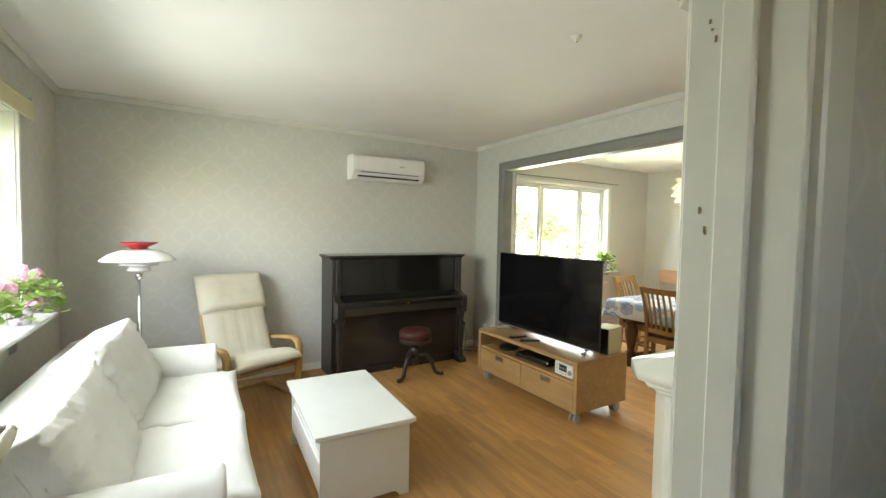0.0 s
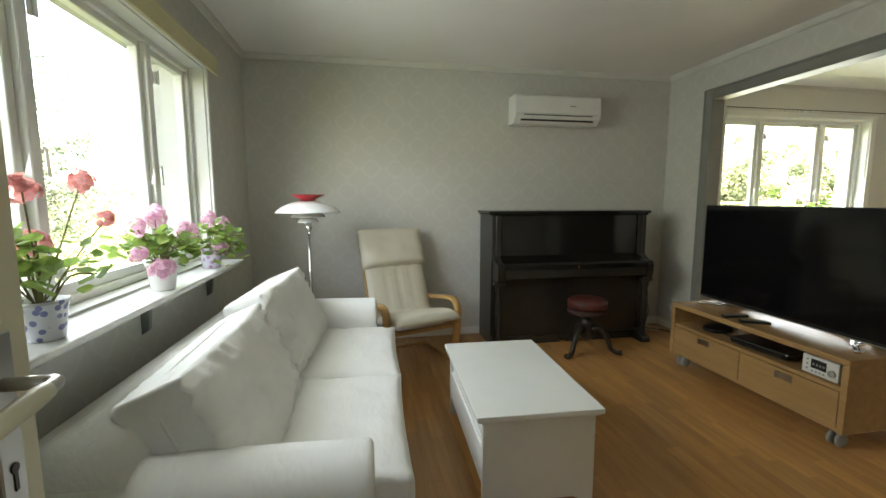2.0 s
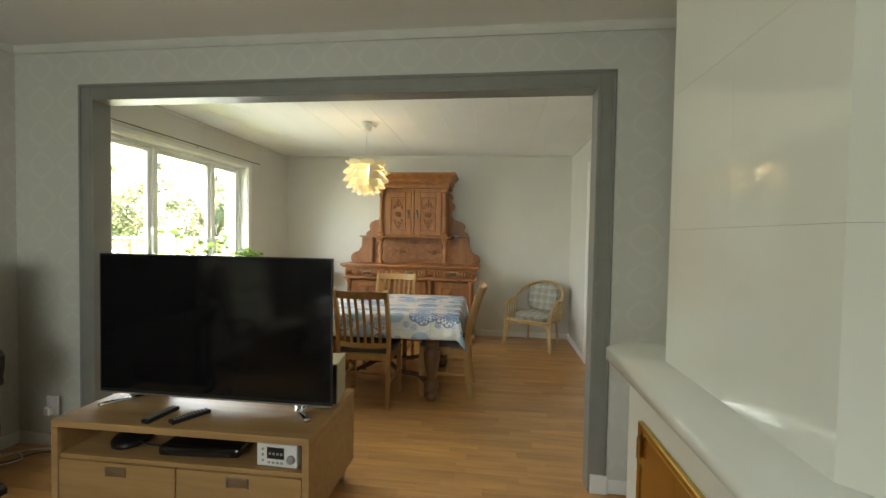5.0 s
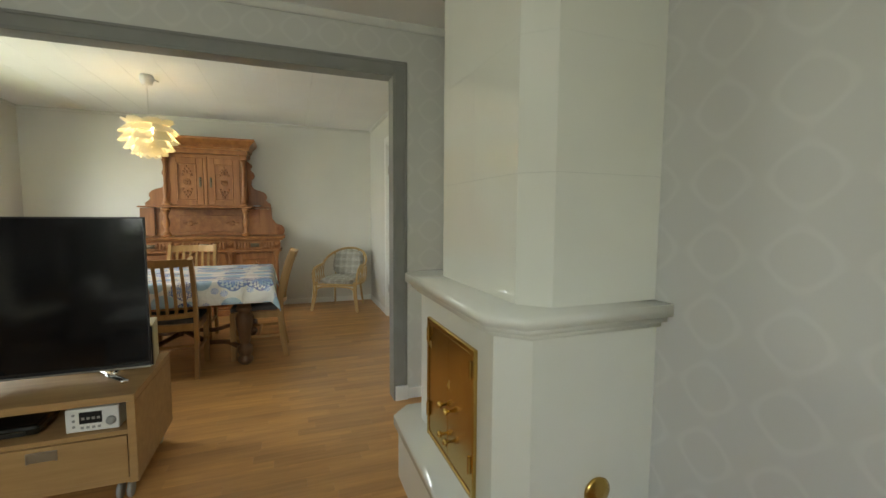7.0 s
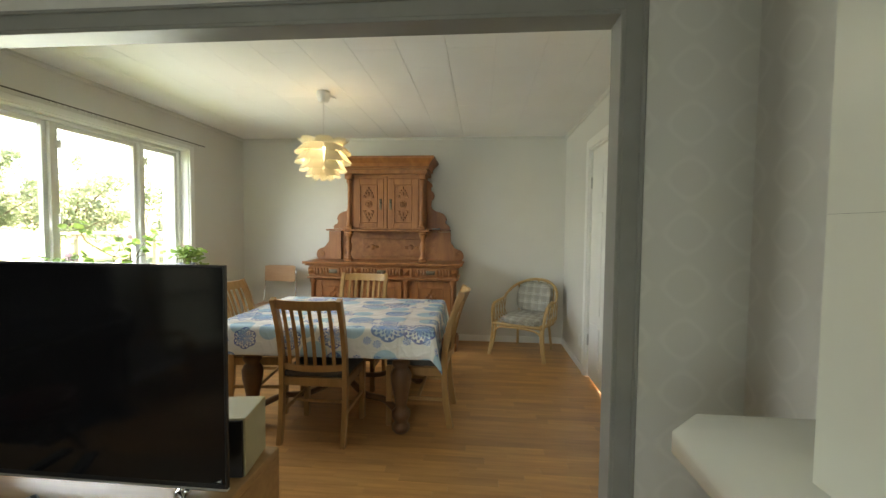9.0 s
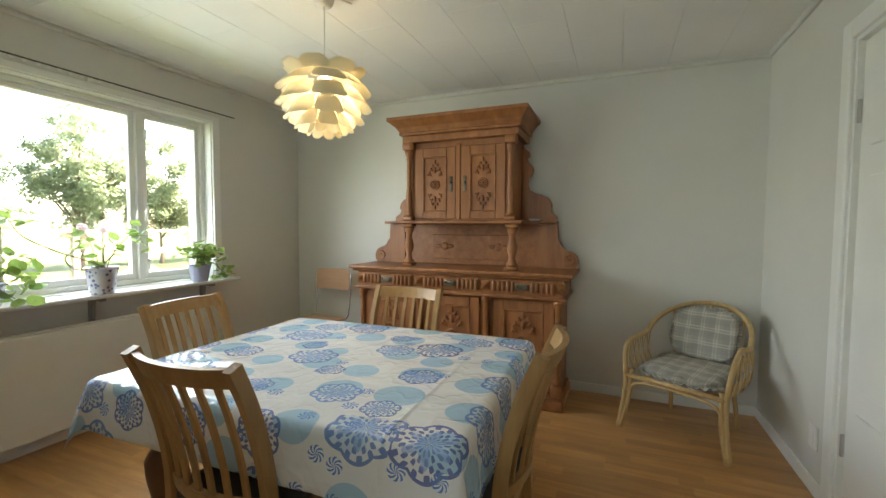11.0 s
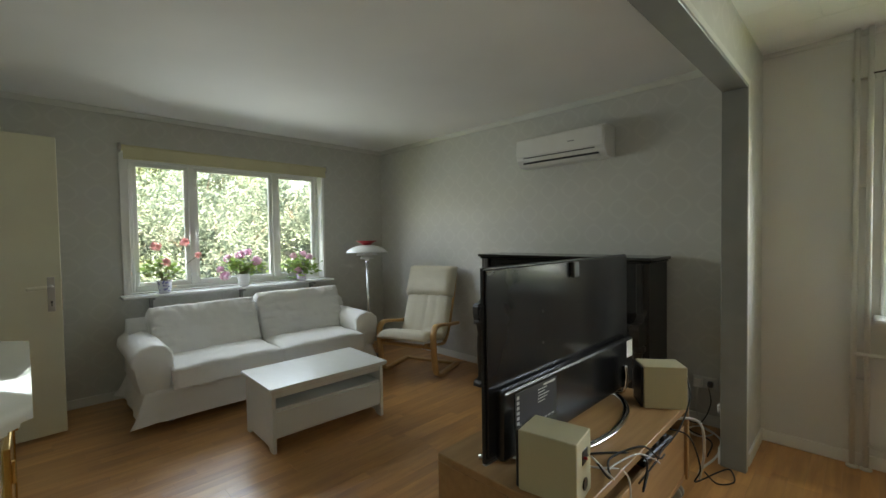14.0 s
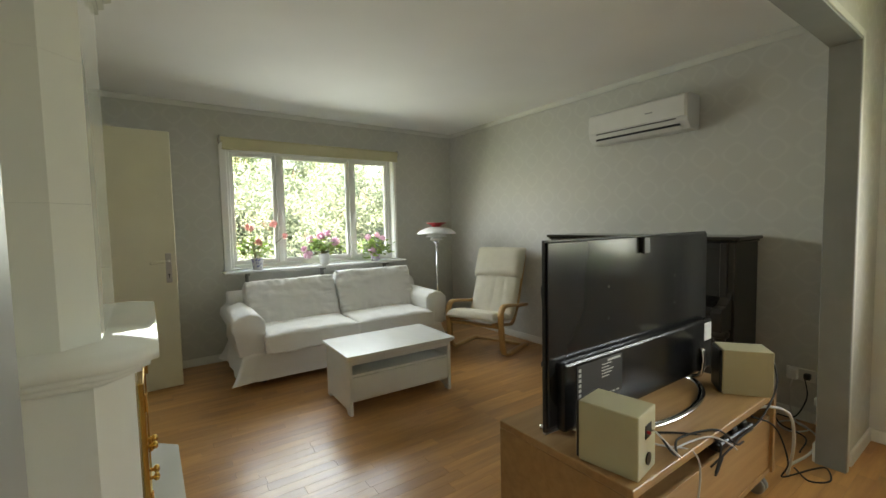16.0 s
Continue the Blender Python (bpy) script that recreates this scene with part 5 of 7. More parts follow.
# ---- dining room ----
M_carved = wood("carved_walnut", (0.42, 0.165, 0.058), (0.20, 0.07, 0.023), (3.5, 16, 16), 0.42, relief=0.12)
M_carved_v = wood("carved_walnut_upright", (0.42, 0.165, 0.058), (0.20, 0.07, 0.023), (16, 16, 2.0), 0.42, relief=0.12)
M_chair = wood("waxed_oak_chair", (0.46, 0.27, 0.11), (0.33, 0.175, 0.065), (26, 26, 2.0), 0.42)
M_tleg = wood("dark_turned_oak", (0.19, 0.095, 0.045), (0.10, 0.045, 0.02), (14, 14, 2.0), 0.45)
M_pad = plain("grey_seat_fabric", (0.10, 0.10, 0.10), 0.9, vary=0.2, scale=30, relief=0.5)
M_rattan = wood("pale_rattan", (0.58, 0.40, 0.19), (0.44, 0.27, 0.11), (30, 30, 6), 0.45)
M_rad = plain("radiator_enamel", (0.66, 0.645, 0.58), 0.4, vary=0.04)
M_iron = plain("old_iron_pull", (0.16, 0.13, 0.09), 0.45, 0.7)


def turned(bm, rows, x, y, z0, h, r, seg=14):
    """A turned post: rows of (share of the radius, share of the height)."""
    lathe(bm, [(r * a, z0 + h * b) for a, b in rows], seg, (x, y, 0))


COLUMN = [(1.0, 0), (1.0, 0.05), (0.72, 0.07), (0.9, 0.10), (0.55, 0.14), (0.78, 0.20), (0.86, 0.30), (0.68, 0.40), (0.5, 0.44), (0.72, 0.46), (0.55, 0.49), (0.62, 0.60), (0.58, 0.80), (0.5, 0.84), (0.75, 0.86), (0.6, 0.89), (0.85, 0.92), (1.05, 0.955), (1.05, 1.0)]
BALUSTER = [(1.0, 0), (1.0, 0.08), (0.6, 0.11), (0.75, 0.16), (0.45, 0.22), (0.85, 0.38), (0.95, 0.50), (0.7, 0.66), (0.5, 0.74), (0.72, 0.78), (0.55, 0.82), (0.9, 0.88), (1.0, 0.92), (1.0, 1.0)]


def carving(bm, yc, zc, w, h, x, rng):
    """A roundel between leafy scrolls that taper up and down, in relief on a panel that faces -x."""
    def leaf(y, z, ry, rz, d, lean):
        vs = bmesh.ops.create_icosphere(bm, subdivisions=2, radius=1.0)["verts"]
        turn(vs, Matrix.Translation((x, y, z)) @ pose(0, 0, 0, lean) @ Matrix.Diagonal((d, ry, rz, 1)))
    r = w * 0.24
    tube(bm, [(x - 0.006, yc + r * math.cos(2 * math.pi * i / 24), zc + r * math.sin(2 * math.pi * i / 24)) for i in range(25)], w * 0.05, 6)
    for i in range(8):
        a = 2 * math.pi * i / 8
        leaf(yc + r * 0.55 * math.cos(a), zc + r * 0.55 * math.sin(a), w * 0.05, w * 0.085, 0.016, math.degrees(a) - 90)
    leaf(yc, zc, w * 0.085, w * 0.085, 0.03, 0)
    for up in (-1, 1):
        for f, out, size in ((0.24, 0.30, 0.15), (0.34, 0.22, 0.13), (0.43, 0.13, 0.10)):
            for t in (-1, 1):
                leaf(yc + t * out * w, zc + up * f * h, w * size * 0.42, w * size, 0.014, -up * t * 38)
                leaf(yc + t * out * w * 1.25, zc + up * (f - 0.02) * h, w * size * 0.32, w * size * 0.32, 0.018, 0)
        leaf(yc, zc + up * 0.32 * h, w * 0.07, w * 0.17, 0.018, 0)
        leaf(yc, zc + up * 0.50 * h, w * 0.055, w * 0.13, 0.014, 0)


def sideboard():
    """Front towards -x; built in place, back on the east wall."""
    s = thing("sideboard", pose(0, 0, 0), "large carved walnut sideboard with turned columns and a two-door hutch", "sideboard")
    rng = random.Random(3)
    xb = XF - 0.018
    y0, y1 = 1.27, 2.94
    xf = 7.035
    part("plinth", boxes(((xf - 0.025, y0 - 0.02, 0.0), (xb, y1 + 0.02, 0.075)), bevel=0.008), M_carved, s)
    part("plinth_moulding", boxes(((xf - 0.015, y0 - 0.01, 0.0755), (xb, y1 + 0.01, 0.10)), bevel=0.01, seg=2), M_carved, s)
    part("carcase", boxes(((xf + 0.03, y0 + 0.015, 0.1005), (xb, y1 - 0.015, 0.795)), bevel=0.004), M_carved_v, s)
    w = (y1 - y0) / 3
    for i in range(3):
        a, b = y0 + i * w + 0.055, y0 + (i + 1) * w - 0.055
        d = part("door", boxes(((xf + 0.012, a, 0.13), (xf + 0.0295, a + 0.075, 0.775)), ((xf + 0.012, b - 0.075, 0.13), (xf + 0.0295, b, 0.775)), ((xf + 0.012, a + 0.075, 0.13), (xf + 0.0295, b - 0.075, 0.205)), ((xf + 0.012, a + 0.075, 0.70), (xf + 0.0295, b - 0.075, 0.775)), bevel=0.004), M_carved_v, s, "panelled door")
        part("panel", boxes(((xf + 0.022, a + 0.076, 0.206), (xf + 0.0292, b - 0.076, 0.699)), bevel=0.003), M_carved_v, d)
        part("panel_moulding", boxes(((xf + 0.008, a + 0.072, 0.20), (xf + 0.0215, a + 0.088, 0.705)), ((xf + 0.008, b - 0.088, 0.20), (xf + 0.0215, b - 0.072, 0.705)), ((xf + 0.008, a + 0.088, 0.20), (xf + 0.0215, b - 0.088, 0.216)), ((xf + 0.008, a + 0.088, 0.689), (xf + 0.0215, b - 0.088, 0.705)), bevel=0.004), M_carved, d)
        bm = bmesh.new()
        carving(bm, (a + b) / 2, 0.455, 0.21, 0.42, xf + 0.022, rng)
        tagged(part("carving", bm, M_carved, d, "carved leaf ornament", True), kind="stuff")
        bm = bmesh.new()
        yk = b - 0.035
        box(bm, (xf + 0.006, yk - 0.012, 0.42), (xf + 0.0118, yk + 0.012, 0.50), 0.003)
        rod(bm, (xf + 0.006, yk, 0.46), (xf - 0.006, yk, 0.46), 0.005, seg=8)
        part("escutcheon", bm, M_iron, d, "dark iron key plate", True)
    for i in range(4):
        y = y0 + i * w
        y = min(max(y, y0 + 0.03), y1 - 0.03)
        bm = bmesh.new()
        box(bm, (xf - 0.02, y - 0.042, 0.1005), (xf + 0.0295, y + 0.042, 0.185), 0.006)
        turned(bm, COLUMN, xf + 0.004, y, 0.1852, 0.61, 0.034)
        part("column", bm, M_carved_v, s, "turned half column", True)
    fz = part("frieze", boxes(((xf - 0.012, y0 - 0.01, 0.797), (xb, y1 + 0.01, 0.935)), bevel=0.006), M_carved, s)
    part("frieze_bead", boxes(((xf - 0.035, y0 - 0.03, 0.790), (xb, y1 + 0.03, 0.812)), bevel=0.008, seg=2), M_carved, s)
    for i in range(3):
        a, b = y0 + i * w + 0.05, y0 + (i + 1) * w - 0.05
        dr = part("drawer", boxes(((xf - 0.026, a, 0.825), (xf - 0.0125, b, 0.925)), bevel=0.004), M_carved, s, "fluted drawer front")
        n = 13
        for k in range(n):
            y = a + (b - a) * (k + 0.5) / n
            if abs(y - (a + b) / 2) < 0.06:
                continue
            bm = bmesh.new()
            vs = lathe(bm, [(0.004, -0.038), (0.013, -0.03), (0.0145, 0.0), (0.013, 0.03), (0.004, 0.038)], 8)
            turn(vs, pose(xf - 0.027, y, 0.875))
            part("flute", bm, M_carved_v, dr, "", True)
        bm = bmesh.new()
        yc = (a + b) / 2
        box(bm, (xf - 0.031, yc - 0.05, 0.852), (xf - 0.0265, yc + 0.05, 0.898), 0.003)
        tube(bm, smooth_path([(xf - 0.031, yc - 0.036, 0.886), (xf - 0.046, yc - 0.034, 0.872), (xf - 0.048, yc, 0.862), (xf - 0.046, yc + 0.034, 0.872), (xf - 0.031, yc + 0.036, 0.886)], 4), 0.005, 8)
        part("pull", bm, M_iron, dr, "dark iron drop pull", True)
    for i in range(4):
        y = min(max(y0 + i * w, y0 + 0.02), y1 - 0.02)
        bm = bmesh.new()
        vs = bmesh.ops.create_cone(bm, cap_ends=True, segments=4, radius1=0.055, radius2=0.004, depth=0.035)["verts"]
        turn(vs, pose(xf - 0.026, y, 0.875, 0, -90, 0) @ pose(0, 0, 0, 0, 0, 45))
        part("boss", bm, M_carved, s, "carved diamond boss")
    part("top", boxes(((6.975, y0 - 0.075, 0.955), (xb, y1 + 0.075, 0.985)), bevel=0.009, seg=2), M_carved, s)
    part("top_moulding", boxes(((6.995, y0 - 0.05, 0.9355), (xb, y1 + 0.05, 0.9545)), bevel=0.008, seg=2), M_carved, s)
    # the hutch
    h0, h1 = 1.62, 2.54
    part("back_panel", boxes(((xb - 0.05, y0 + 0.24, 0.9855), (xb, y1 - 0.24, 1.33)), bevel=0.003), M_carved, s)
    part("back_board", boxes(((xb - 0.062, h0 + 0.10, 1.03), (xb - 0.0505, h1 - 0.10, 1.24)), bevel=0.004), M_carved, s)
    for yc in (h0 + 0.22, h1 - 0.22):
        bm = bmesh.new()
        vs = bmesh.ops.create_icosphere(bm, subdivisions=2, radius=1.0)["verts"]
        turn(vs, Matrix.LocRotScale((xb - 0.063, yc, 1.14), None, (0.012, 0.035, 0.035)))
        for t in (-1, 1):
            vs = bmesh.ops.create_icosphere(bm, subdivisions=2, radius=1.0)["verts"]
            turn(vs, Matrix.LocRotScale((xb - 0.063, yc + t * 0.055, 1.14), None, (0.01, 0.03, 0.017)))
        part("rosette", bm, M_carved, s, "carved rosette", True)
    part("shelf", boxes(((7.06, h0 - 0.05, 1.332), (xb, h1 + 0.05, 1.356)), bevel=0.007, seg=2), M_carved, s)
    for a, b in ((y0 + 0.09, h0 - 0.052), (h1 + 0.052, y1 - 0.09)):
        part("shelf_wing", boxes(((xb - 0.20, a, 1.334), (xb, b, 1.354)), bevel=0.005), M_carved, s)
    for y in (h0 + 0.03, h1 - 0.03):
        bm = bmesh.new()
        box(bm, (7.065, y - 0.048, 0.9855), (7.155, y + 0.048, 1.012), 0.006)
        turned(bm, BALUSTER, 7.11, y, 1.0122, 0.292, 0.042, 16)
        box(bm, (7.068, y - 0.044, 1.3045), (7.152, y + 0.044, 1.3315), 0.005)
        part("baluster", bm, M_carved_v, s, "turned baluster", True)
    cx = 7.12
    part("hutch_body", boxes(((cx, h0 + 0.03, 1.3565), (xb, h1 - 0.03, 1.98)), bevel=0.004), M_carved_v, s)
    for a, b in ((h0 + 0.085, (h0 + h1) / 2 - 0.022), ((h0 + h1) / 2 + 0.022, h1 - 0.085)):
        d = part("hutch_door", boxes(((cx - 0.018, a, 1.37), (cx - 0.0005, a + 0.075, 1.93)), ((cx - 0.018, b - 0.075, 1.37), (cx - 0.0005, b, 1.93)), ((cx - 0.018, a + 0.075, 1.37), (cx - 0.0005, b - 0.075, 1.425)), ((cx - 0.018, a + 0.075, 1.855), (cx - 0.0005, b - 0.075, 1.93)), bevel=0.004), M_carved_v, s, "panelled hutch door")
        part("panel", boxes(((cx - 0.008, a + 0.076, 1.426), (cx - 0.0008, b - 0.076, 1.854)), bevel=0.003), M_carved_v, d)
        part("panel_moulding", boxes(((cx - 0.025, a + 0.072, 1.42), (cx - 0.0085, a + 0.086, 1.86)), ((cx - 0.025, b - 0.086, 1.42), (cx - 0.0085, b - 0.072, 1.86)), ((cx - 0.025, a + 0.086, 1.42), (cx - 0.0085, b - 0.086, 1.434)), ((cx - 0.025, a + 0.086, 1.846), (cx - 0.0085, b - 0.086, 1.86)), bevel=0.004), M_carved, d)
        bm = bmesh.new()
        carving(bm, (a + b) / 2, 1.64, 0.15, 0.36, cx - 0.009, rng)
        tagged(part("carving", bm, M_carved, d, "carved leaf ornament", True), kind="stuff")
        yk = b - 0.035 if a < 2.0 else a + 0.035
        bm = bmesh.new()
        box(bm, (cx - 0.023, yk - 0.013, 1.58), (cx - 0.0185, yk + 0.013, 1.70), 0.003)
        vs = bmesh.ops.create_icosphere(bm, subdivisions=2, radius=0.011)["verts"]
        turn(vs, pose(cx - 0.03, yk, 1.65))
        part("key_plate", bm, M_iron, d, "dark iron key plate", True)
    part("centre_stile", boxes(((cx - 0.024, (h0 + h1) / 2 - 0.019, 1.365), (cx - 0.0005, (h0 + h1) / 2 + 0.019, 1.95)), bevel=0.005), M_carved_v, s)
    for y in (h0 + 0.042, h1 - 0.042):
        bm = bmesh.new()
        box(bm, (cx - 0.065, y - 0.04, 1.3565), (cx - 0.001, y + 0.04, 1.39), 0.005)
        turned(bm, COLUMN, cx - 0.033, y, 1.3902, 0.53, 0.031, 14)
        box(bm, (cx - 0.07, y - 0.044, 1.9205), (cx - 0.001, y + 0.044, 1.98), 0.006)
        part("hutch_column", bm, M_carved_v, s, "turned hutch column", True)
    for z0, z1, e in ((1.9805, 2.035, 0.045), (2.0355, 2.06, 0.065)):
        part("cornice", boxes(((cx - e, h0 - e + 0.03, z0), (xb, h1 + e - 0.03, z1)), bevel=0.007, seg=2), M_carved, s)
    bm = bmesh.new()
    za, zb = 2.0605, 2.165
    lo = [(cx - 0.06, h0 - 0.03), (cx - 0.06, h1 + 0.03), (xb, h1 + 0.03), (xb, h0 - 0.03)]
    hi = [(cx - 0.15, h0 - 0.10), (cx - 0.15, h1 + 0.10), (xb, h1 + 0.10), (xb, h0 - 0.10)]
    md = [(cx - 0.085, h0 - 0.05), (cx - 0.085, h1 + 0.05), (xb, h1 + 0.05), (xb, h0 - 0.05)]
    rows = [[bm.verts.new((*p, z)) for p in q] for q, z in ((lo, za), (md, za + 0.035), (hi, zb - 0.025), (hi, zb))]
    for a, b in zip(rows, rows[1:]):
        for i in range(4):
            bm.faces.new((a[i], a[(i + 1) % 4], b[(i + 1) % 4], b[i]))
    bm.faces.new(list(reversed(rows[0])))
    bm.faces.new(rows[-1])
    part("crown", bm, M_carved, s, "flared crown moulding")
    # scrolled wings beside hutch and back
    for sy, edge, edge2 in ((-1, h0 + 0.03, y0 + 0.24), (1, h1 - 0.03, y1 - 0.24)):
        bm = bmesh.new()
        prof = [(0, 1.3565), (0.20, 1.3565), (0.203, 1.385), (0.19, 1.405), (0.165, 1.43), (0.163, 1.455), (0.172, 1.48), (0.165, 1.515), (0.145, 1.545), (0.115, 1.565), (0.075, 1.58), (0.048, 1.605), (0.038, 1.645), (0.042, 1.70), (0.06, 1.73), (0.068, 1.76), (0.06, 1.795), (0.038, 1.825), (0.034, 1.85), (0.048, 1.875), (0.045, 1.90), (0.022, 1.93), (0, 1.95)]
        prism(bm, [(edge + sy * (p * 1.4 + 0.001), z) for p, z in prof], xb - 0.09, xb - 0.06, 0)
        part("scroll_wing", bm, M_carved_v, s, "scrolled side wing")
        bm = bmesh.new()
        prof = [(0, 0.9855), (0.285, 0.9855), (0.305, 1.01), (0.31, 1.045), (0.30, 1.08), (0.28, 1.105), (0.25, 1.12), (0.215, 1.13), (0.19, 1.15), (0.175, 1.18), (0.155, 1.20), (0.15, 1.33), (0, 1.33)]
        prism(bm, [(edge2 + sy * (p + 0.001), z) for p, z in prof], xb - 0.09, xb - 0.055, 0)
        lw = part("scroll_base", bm, M_carved_v, s, "scrolled lower wing")
        bm = bmesh.new()
        vs = lathe(bm, [(0.04, 0.0), (0.04, 0.008), (0.03, 0.012), (0.024, 0.005), (0.012, 0.014), (0.004, 0.016)], 20)
        turn(vs, pose(xb - 0.0905, edge2 + sy * 0.245, 1.05, 0, -90))
        part("volute", bm, M_carved, lw, "round volute", True)


sideboard()
dish = bmesh.new()
lathe(dish, [(0.02, 0.0), (0.04, 0.006), (0.05, 0.018), (0.046, 0.018), (0.036, 0.009), (0.01, 0.006)], 24, (7.36, 1.53, 1.3545))
solo("dish", dish, M_whitep, "small white dish on the sideboard shelf", "dish", smooth=True)


def dining_table():
    t = thing("dining_table", pose(5.56, 2.035, 0, 0, 0, 1.5), "square dark oak table on heavy turned legs", "dining table")
    X, Y = 0.555, 0.70
    part("tabletop", boxes(((-X, -Y, 0.69), (X, Y, 0.722)), bevel=0.006), M_tleg, t)
    part("apron", boxes(((-X + 0.06, -Y + 0.06, 0.60), (X - 0.06, -Y + 0.085, 0.6895)), ((-X + 0.06, Y - 0.085, 0.60), (X - 0.06, Y - 0.06, 0.6895)), ((-X + 0.06, -Y + 0.0855, 0.60), (-X + 0.085, Y - 0.0855, 0.6895)), ((X - 0.085, -Y + 0.0855, 0.60), (X - 0.06, Y - 0.0855, 0.6895)), bevel=0.003), M_tleg, t)
    for sx in (-1, 1):
        for sy in (-1, 1):
            x, y = sx * (X - 0.095), sy * (Y - 0.19)
            bm = bmesh.new()
            box(bm, (x - 0.05, y - 0.05, 0.50), (x + 0.05, y + 0.05, 0.6895), 0.006)
            lathe(bm, [(0.048, 0.012), (0.06, 0.03), (0.06, 0.055), (0.04, 0.075), (0.05, 0.09), (0.062, 0.115), (0.062, 0.15), (0.045, 0.165), (0.034, 0.18), (0.04, 0.2), (0.05, 0.26), (0.066, 0.34), (0.07, 0.40), (0.055, 0.43), (0.042, 0.445), (0.06, 0.465), (0.06, 0.485), (0.045, 0.50)], 18, (x, y, 0))
            rod(bm, (x, y, 0.0), (x, y, 0.013), 0.03, seg=12)
            part("leg", bm, M_tleg, t, "bulbous turned leg", True)
            bm = bmesh.new()
            tube(bm, smooth_path([(x * 0.95, y * 0.95, 0.13), (x * 0.7, y * 0.72, 0.165), (x * 0.45, y * 0.4, 0.15), (x * 0.15, y * 0.1, 0.20), (0, 0, 0.21)], 5), 0.027, 8, 0.75)
            part("stretcher", bm, M_tleg, t, "curved cross stretcher", True)
    for sx in (-1, 1):
        bm = bmesh.new()
        pts = []
        for i in range(14):
            a = i * 0.45
            r = 0.055 * (1 - i / 18)
            pts.append((sx * (0.17 + r * math.cos(a)), 0.0, 0.245 + r * math.sin(a)))
        tube(bm, pts, 0.016, 8)
        part("scroll", bm, M_tleg, t, "carved scroll on the stretcher", True)


dining_table()


def oilcloth():
    """White glossy cloth printed with pale blue discs and blue lace rosettes."""
    m, n, l, b = mat("printed_oilcloth", 0.17)
    b.inputs["Specular IOR Level"].default_value = 0.4
    tc = n.new("ShaderNodeTexCoord")

    def vec(op, a, v):
        q = n.new("ShaderNodeVectorMath")
        q.operation = op
        l.new(a, q.inputs[0])
        if isinstance(v, tuple):
            q.inputs[1].default_value = v
        else:
            l.new(v, q.inputs[1])
        return q.outputs[0]

    uv = n.new("ShaderNodeUVMap")

    def cells(shift, per, rnd):
        p = vec("ADD", vec("MULTIPLY", uv.outputs[0], (per, per * 0.92, 0)), shift)
        v = n.new("ShaderNodeTexVoronoi")
        v.voronoi_dimensions = "2D"
        v.inputs["Scale"].default_value = 1.0
        v.inputs["Randomness"].default_value = rnd
        l.new(p, v.inputs["Vector"])
        loc = vec("SUBTRACT", p, v.outputs["Position"])
        s = n.new("ShaderNodeSeparateXYZ")
        l.new(loc, s.inputs[0])
        ang = math_node(n, l, "ARCTAN2", s.outputs[1], s.outputs[0])
        sc = n.new("ShaderNodeSeparateXYZ")
        l.new(v.outputs["Color"], sc.inputs[0])
        return v.outputs["Distance"], ang, sc.outputs[0], sc.outputs[1]

    def less(a, c):
        return math_node(n, l, "LESS_THAN", a, c)

    def mul(a, c):
        return math_node(n, l, "MULTIPLY", a, c)

    def add(a, c):
        return math_node(n, l, "ADD", a, c)

    white, pale, blue, navy = (0.78, 0.79, 0.79), (0.36, 0.57, 0.72), (0.13, 0.28, 0.62), (0.07, 0.10, 0.36)
    d, a, r, g = cells((0.3, 0.1, 0), 4.6, 0.45)
    col = mixed(n, l, mul(less(d, add(0.26, mul(r, 0.12))), 0.92), white, pale)
    d, a, r, g = cells((5.75, 3.6, 0), 3.8, 0.6)
    size = add(0.20, mul(r, 0.22))
    rim = mul(size, add(0.88, mul(math_node(n, l, "ABSOLUTE", math_node(n, l, "COSINE", mul(a, 3.0))), 0.16)))
    q = math_node(n, l, "DIVIDE", d, rim)
    inside = less(q, 1.0)
    lace = mul(math_node(n, l, "SINE", mul(a, 16.0)), math_node(n, l, "SINE", mul(q, 17.0)))
    edge = mul(inside, math_node(n, l, "GREATER_THAN", q, 0.9))
    spots = mul(inside, math_node(n, l, "GREATER_THAN", lace, 0.12))
    petals = mul(less(q, add(0.45, mul(math_node(n, l, "COSINE", mul(a, 6.0)), 0.22))), math_node(n, l, "GREATER_THAN", q, 0.12))
    col = mixed(n, l, mul(inside, mul(less(g, 0.6), 0.55)), col, (0.62, 0.70, 0.78))
    tone = mixed(n, l, g, blue, navy)
    col = mixed(n, l, mul(math_node(n, l, "MAXIMUM", spots, edge), 0.85), col, tone)
    col = mixed(n, l, mul(petals, 0.6), col, mixed(n, l, noise_node(n, l, uv.outputs[0], 60, 2), blue, (0.35, 0.5, 0.78)))
    d, a, r, g = cells((2.2, 7.3, 0), 8.6, 0.7)
    small = mul(less(d, 0.22), less(r, 0.35))
    col = mixed(n, l, mul(small, math_node(n, l, "GREATER_THAN", math_node(n, l, "SINE", add(mul(a, 8.0), mul(d, 40.0))), 0.0)), col, blue)
    l.new(col, b.inputs["Base Color"])
    su = n.new("ShaderNodeSeparateXYZ")
    l.new(uv.outputs[0], su.inputs[0])
    wave = noise_node(n, l, uv.outputs[0], 5, 1.5)
    wob = mul(math_node(n, l, "SUBTRACT", noise_node(n, l, uv.outputs[0], 3, 1), 0.5), 0.03)
    crumple = math_node(n, l, "ABSOLUTE", math_node(n, l, "SUBTRACT", noise_node(n, l, uv.outputs[0], 7, 2), 0.5))
    height = add(mul(wave, 0.9), mul(math_node(n, l, "MAXIMUM", math_node(n, l, "SUBTRACT", 0.06, crumple), 0.0), 1.5))
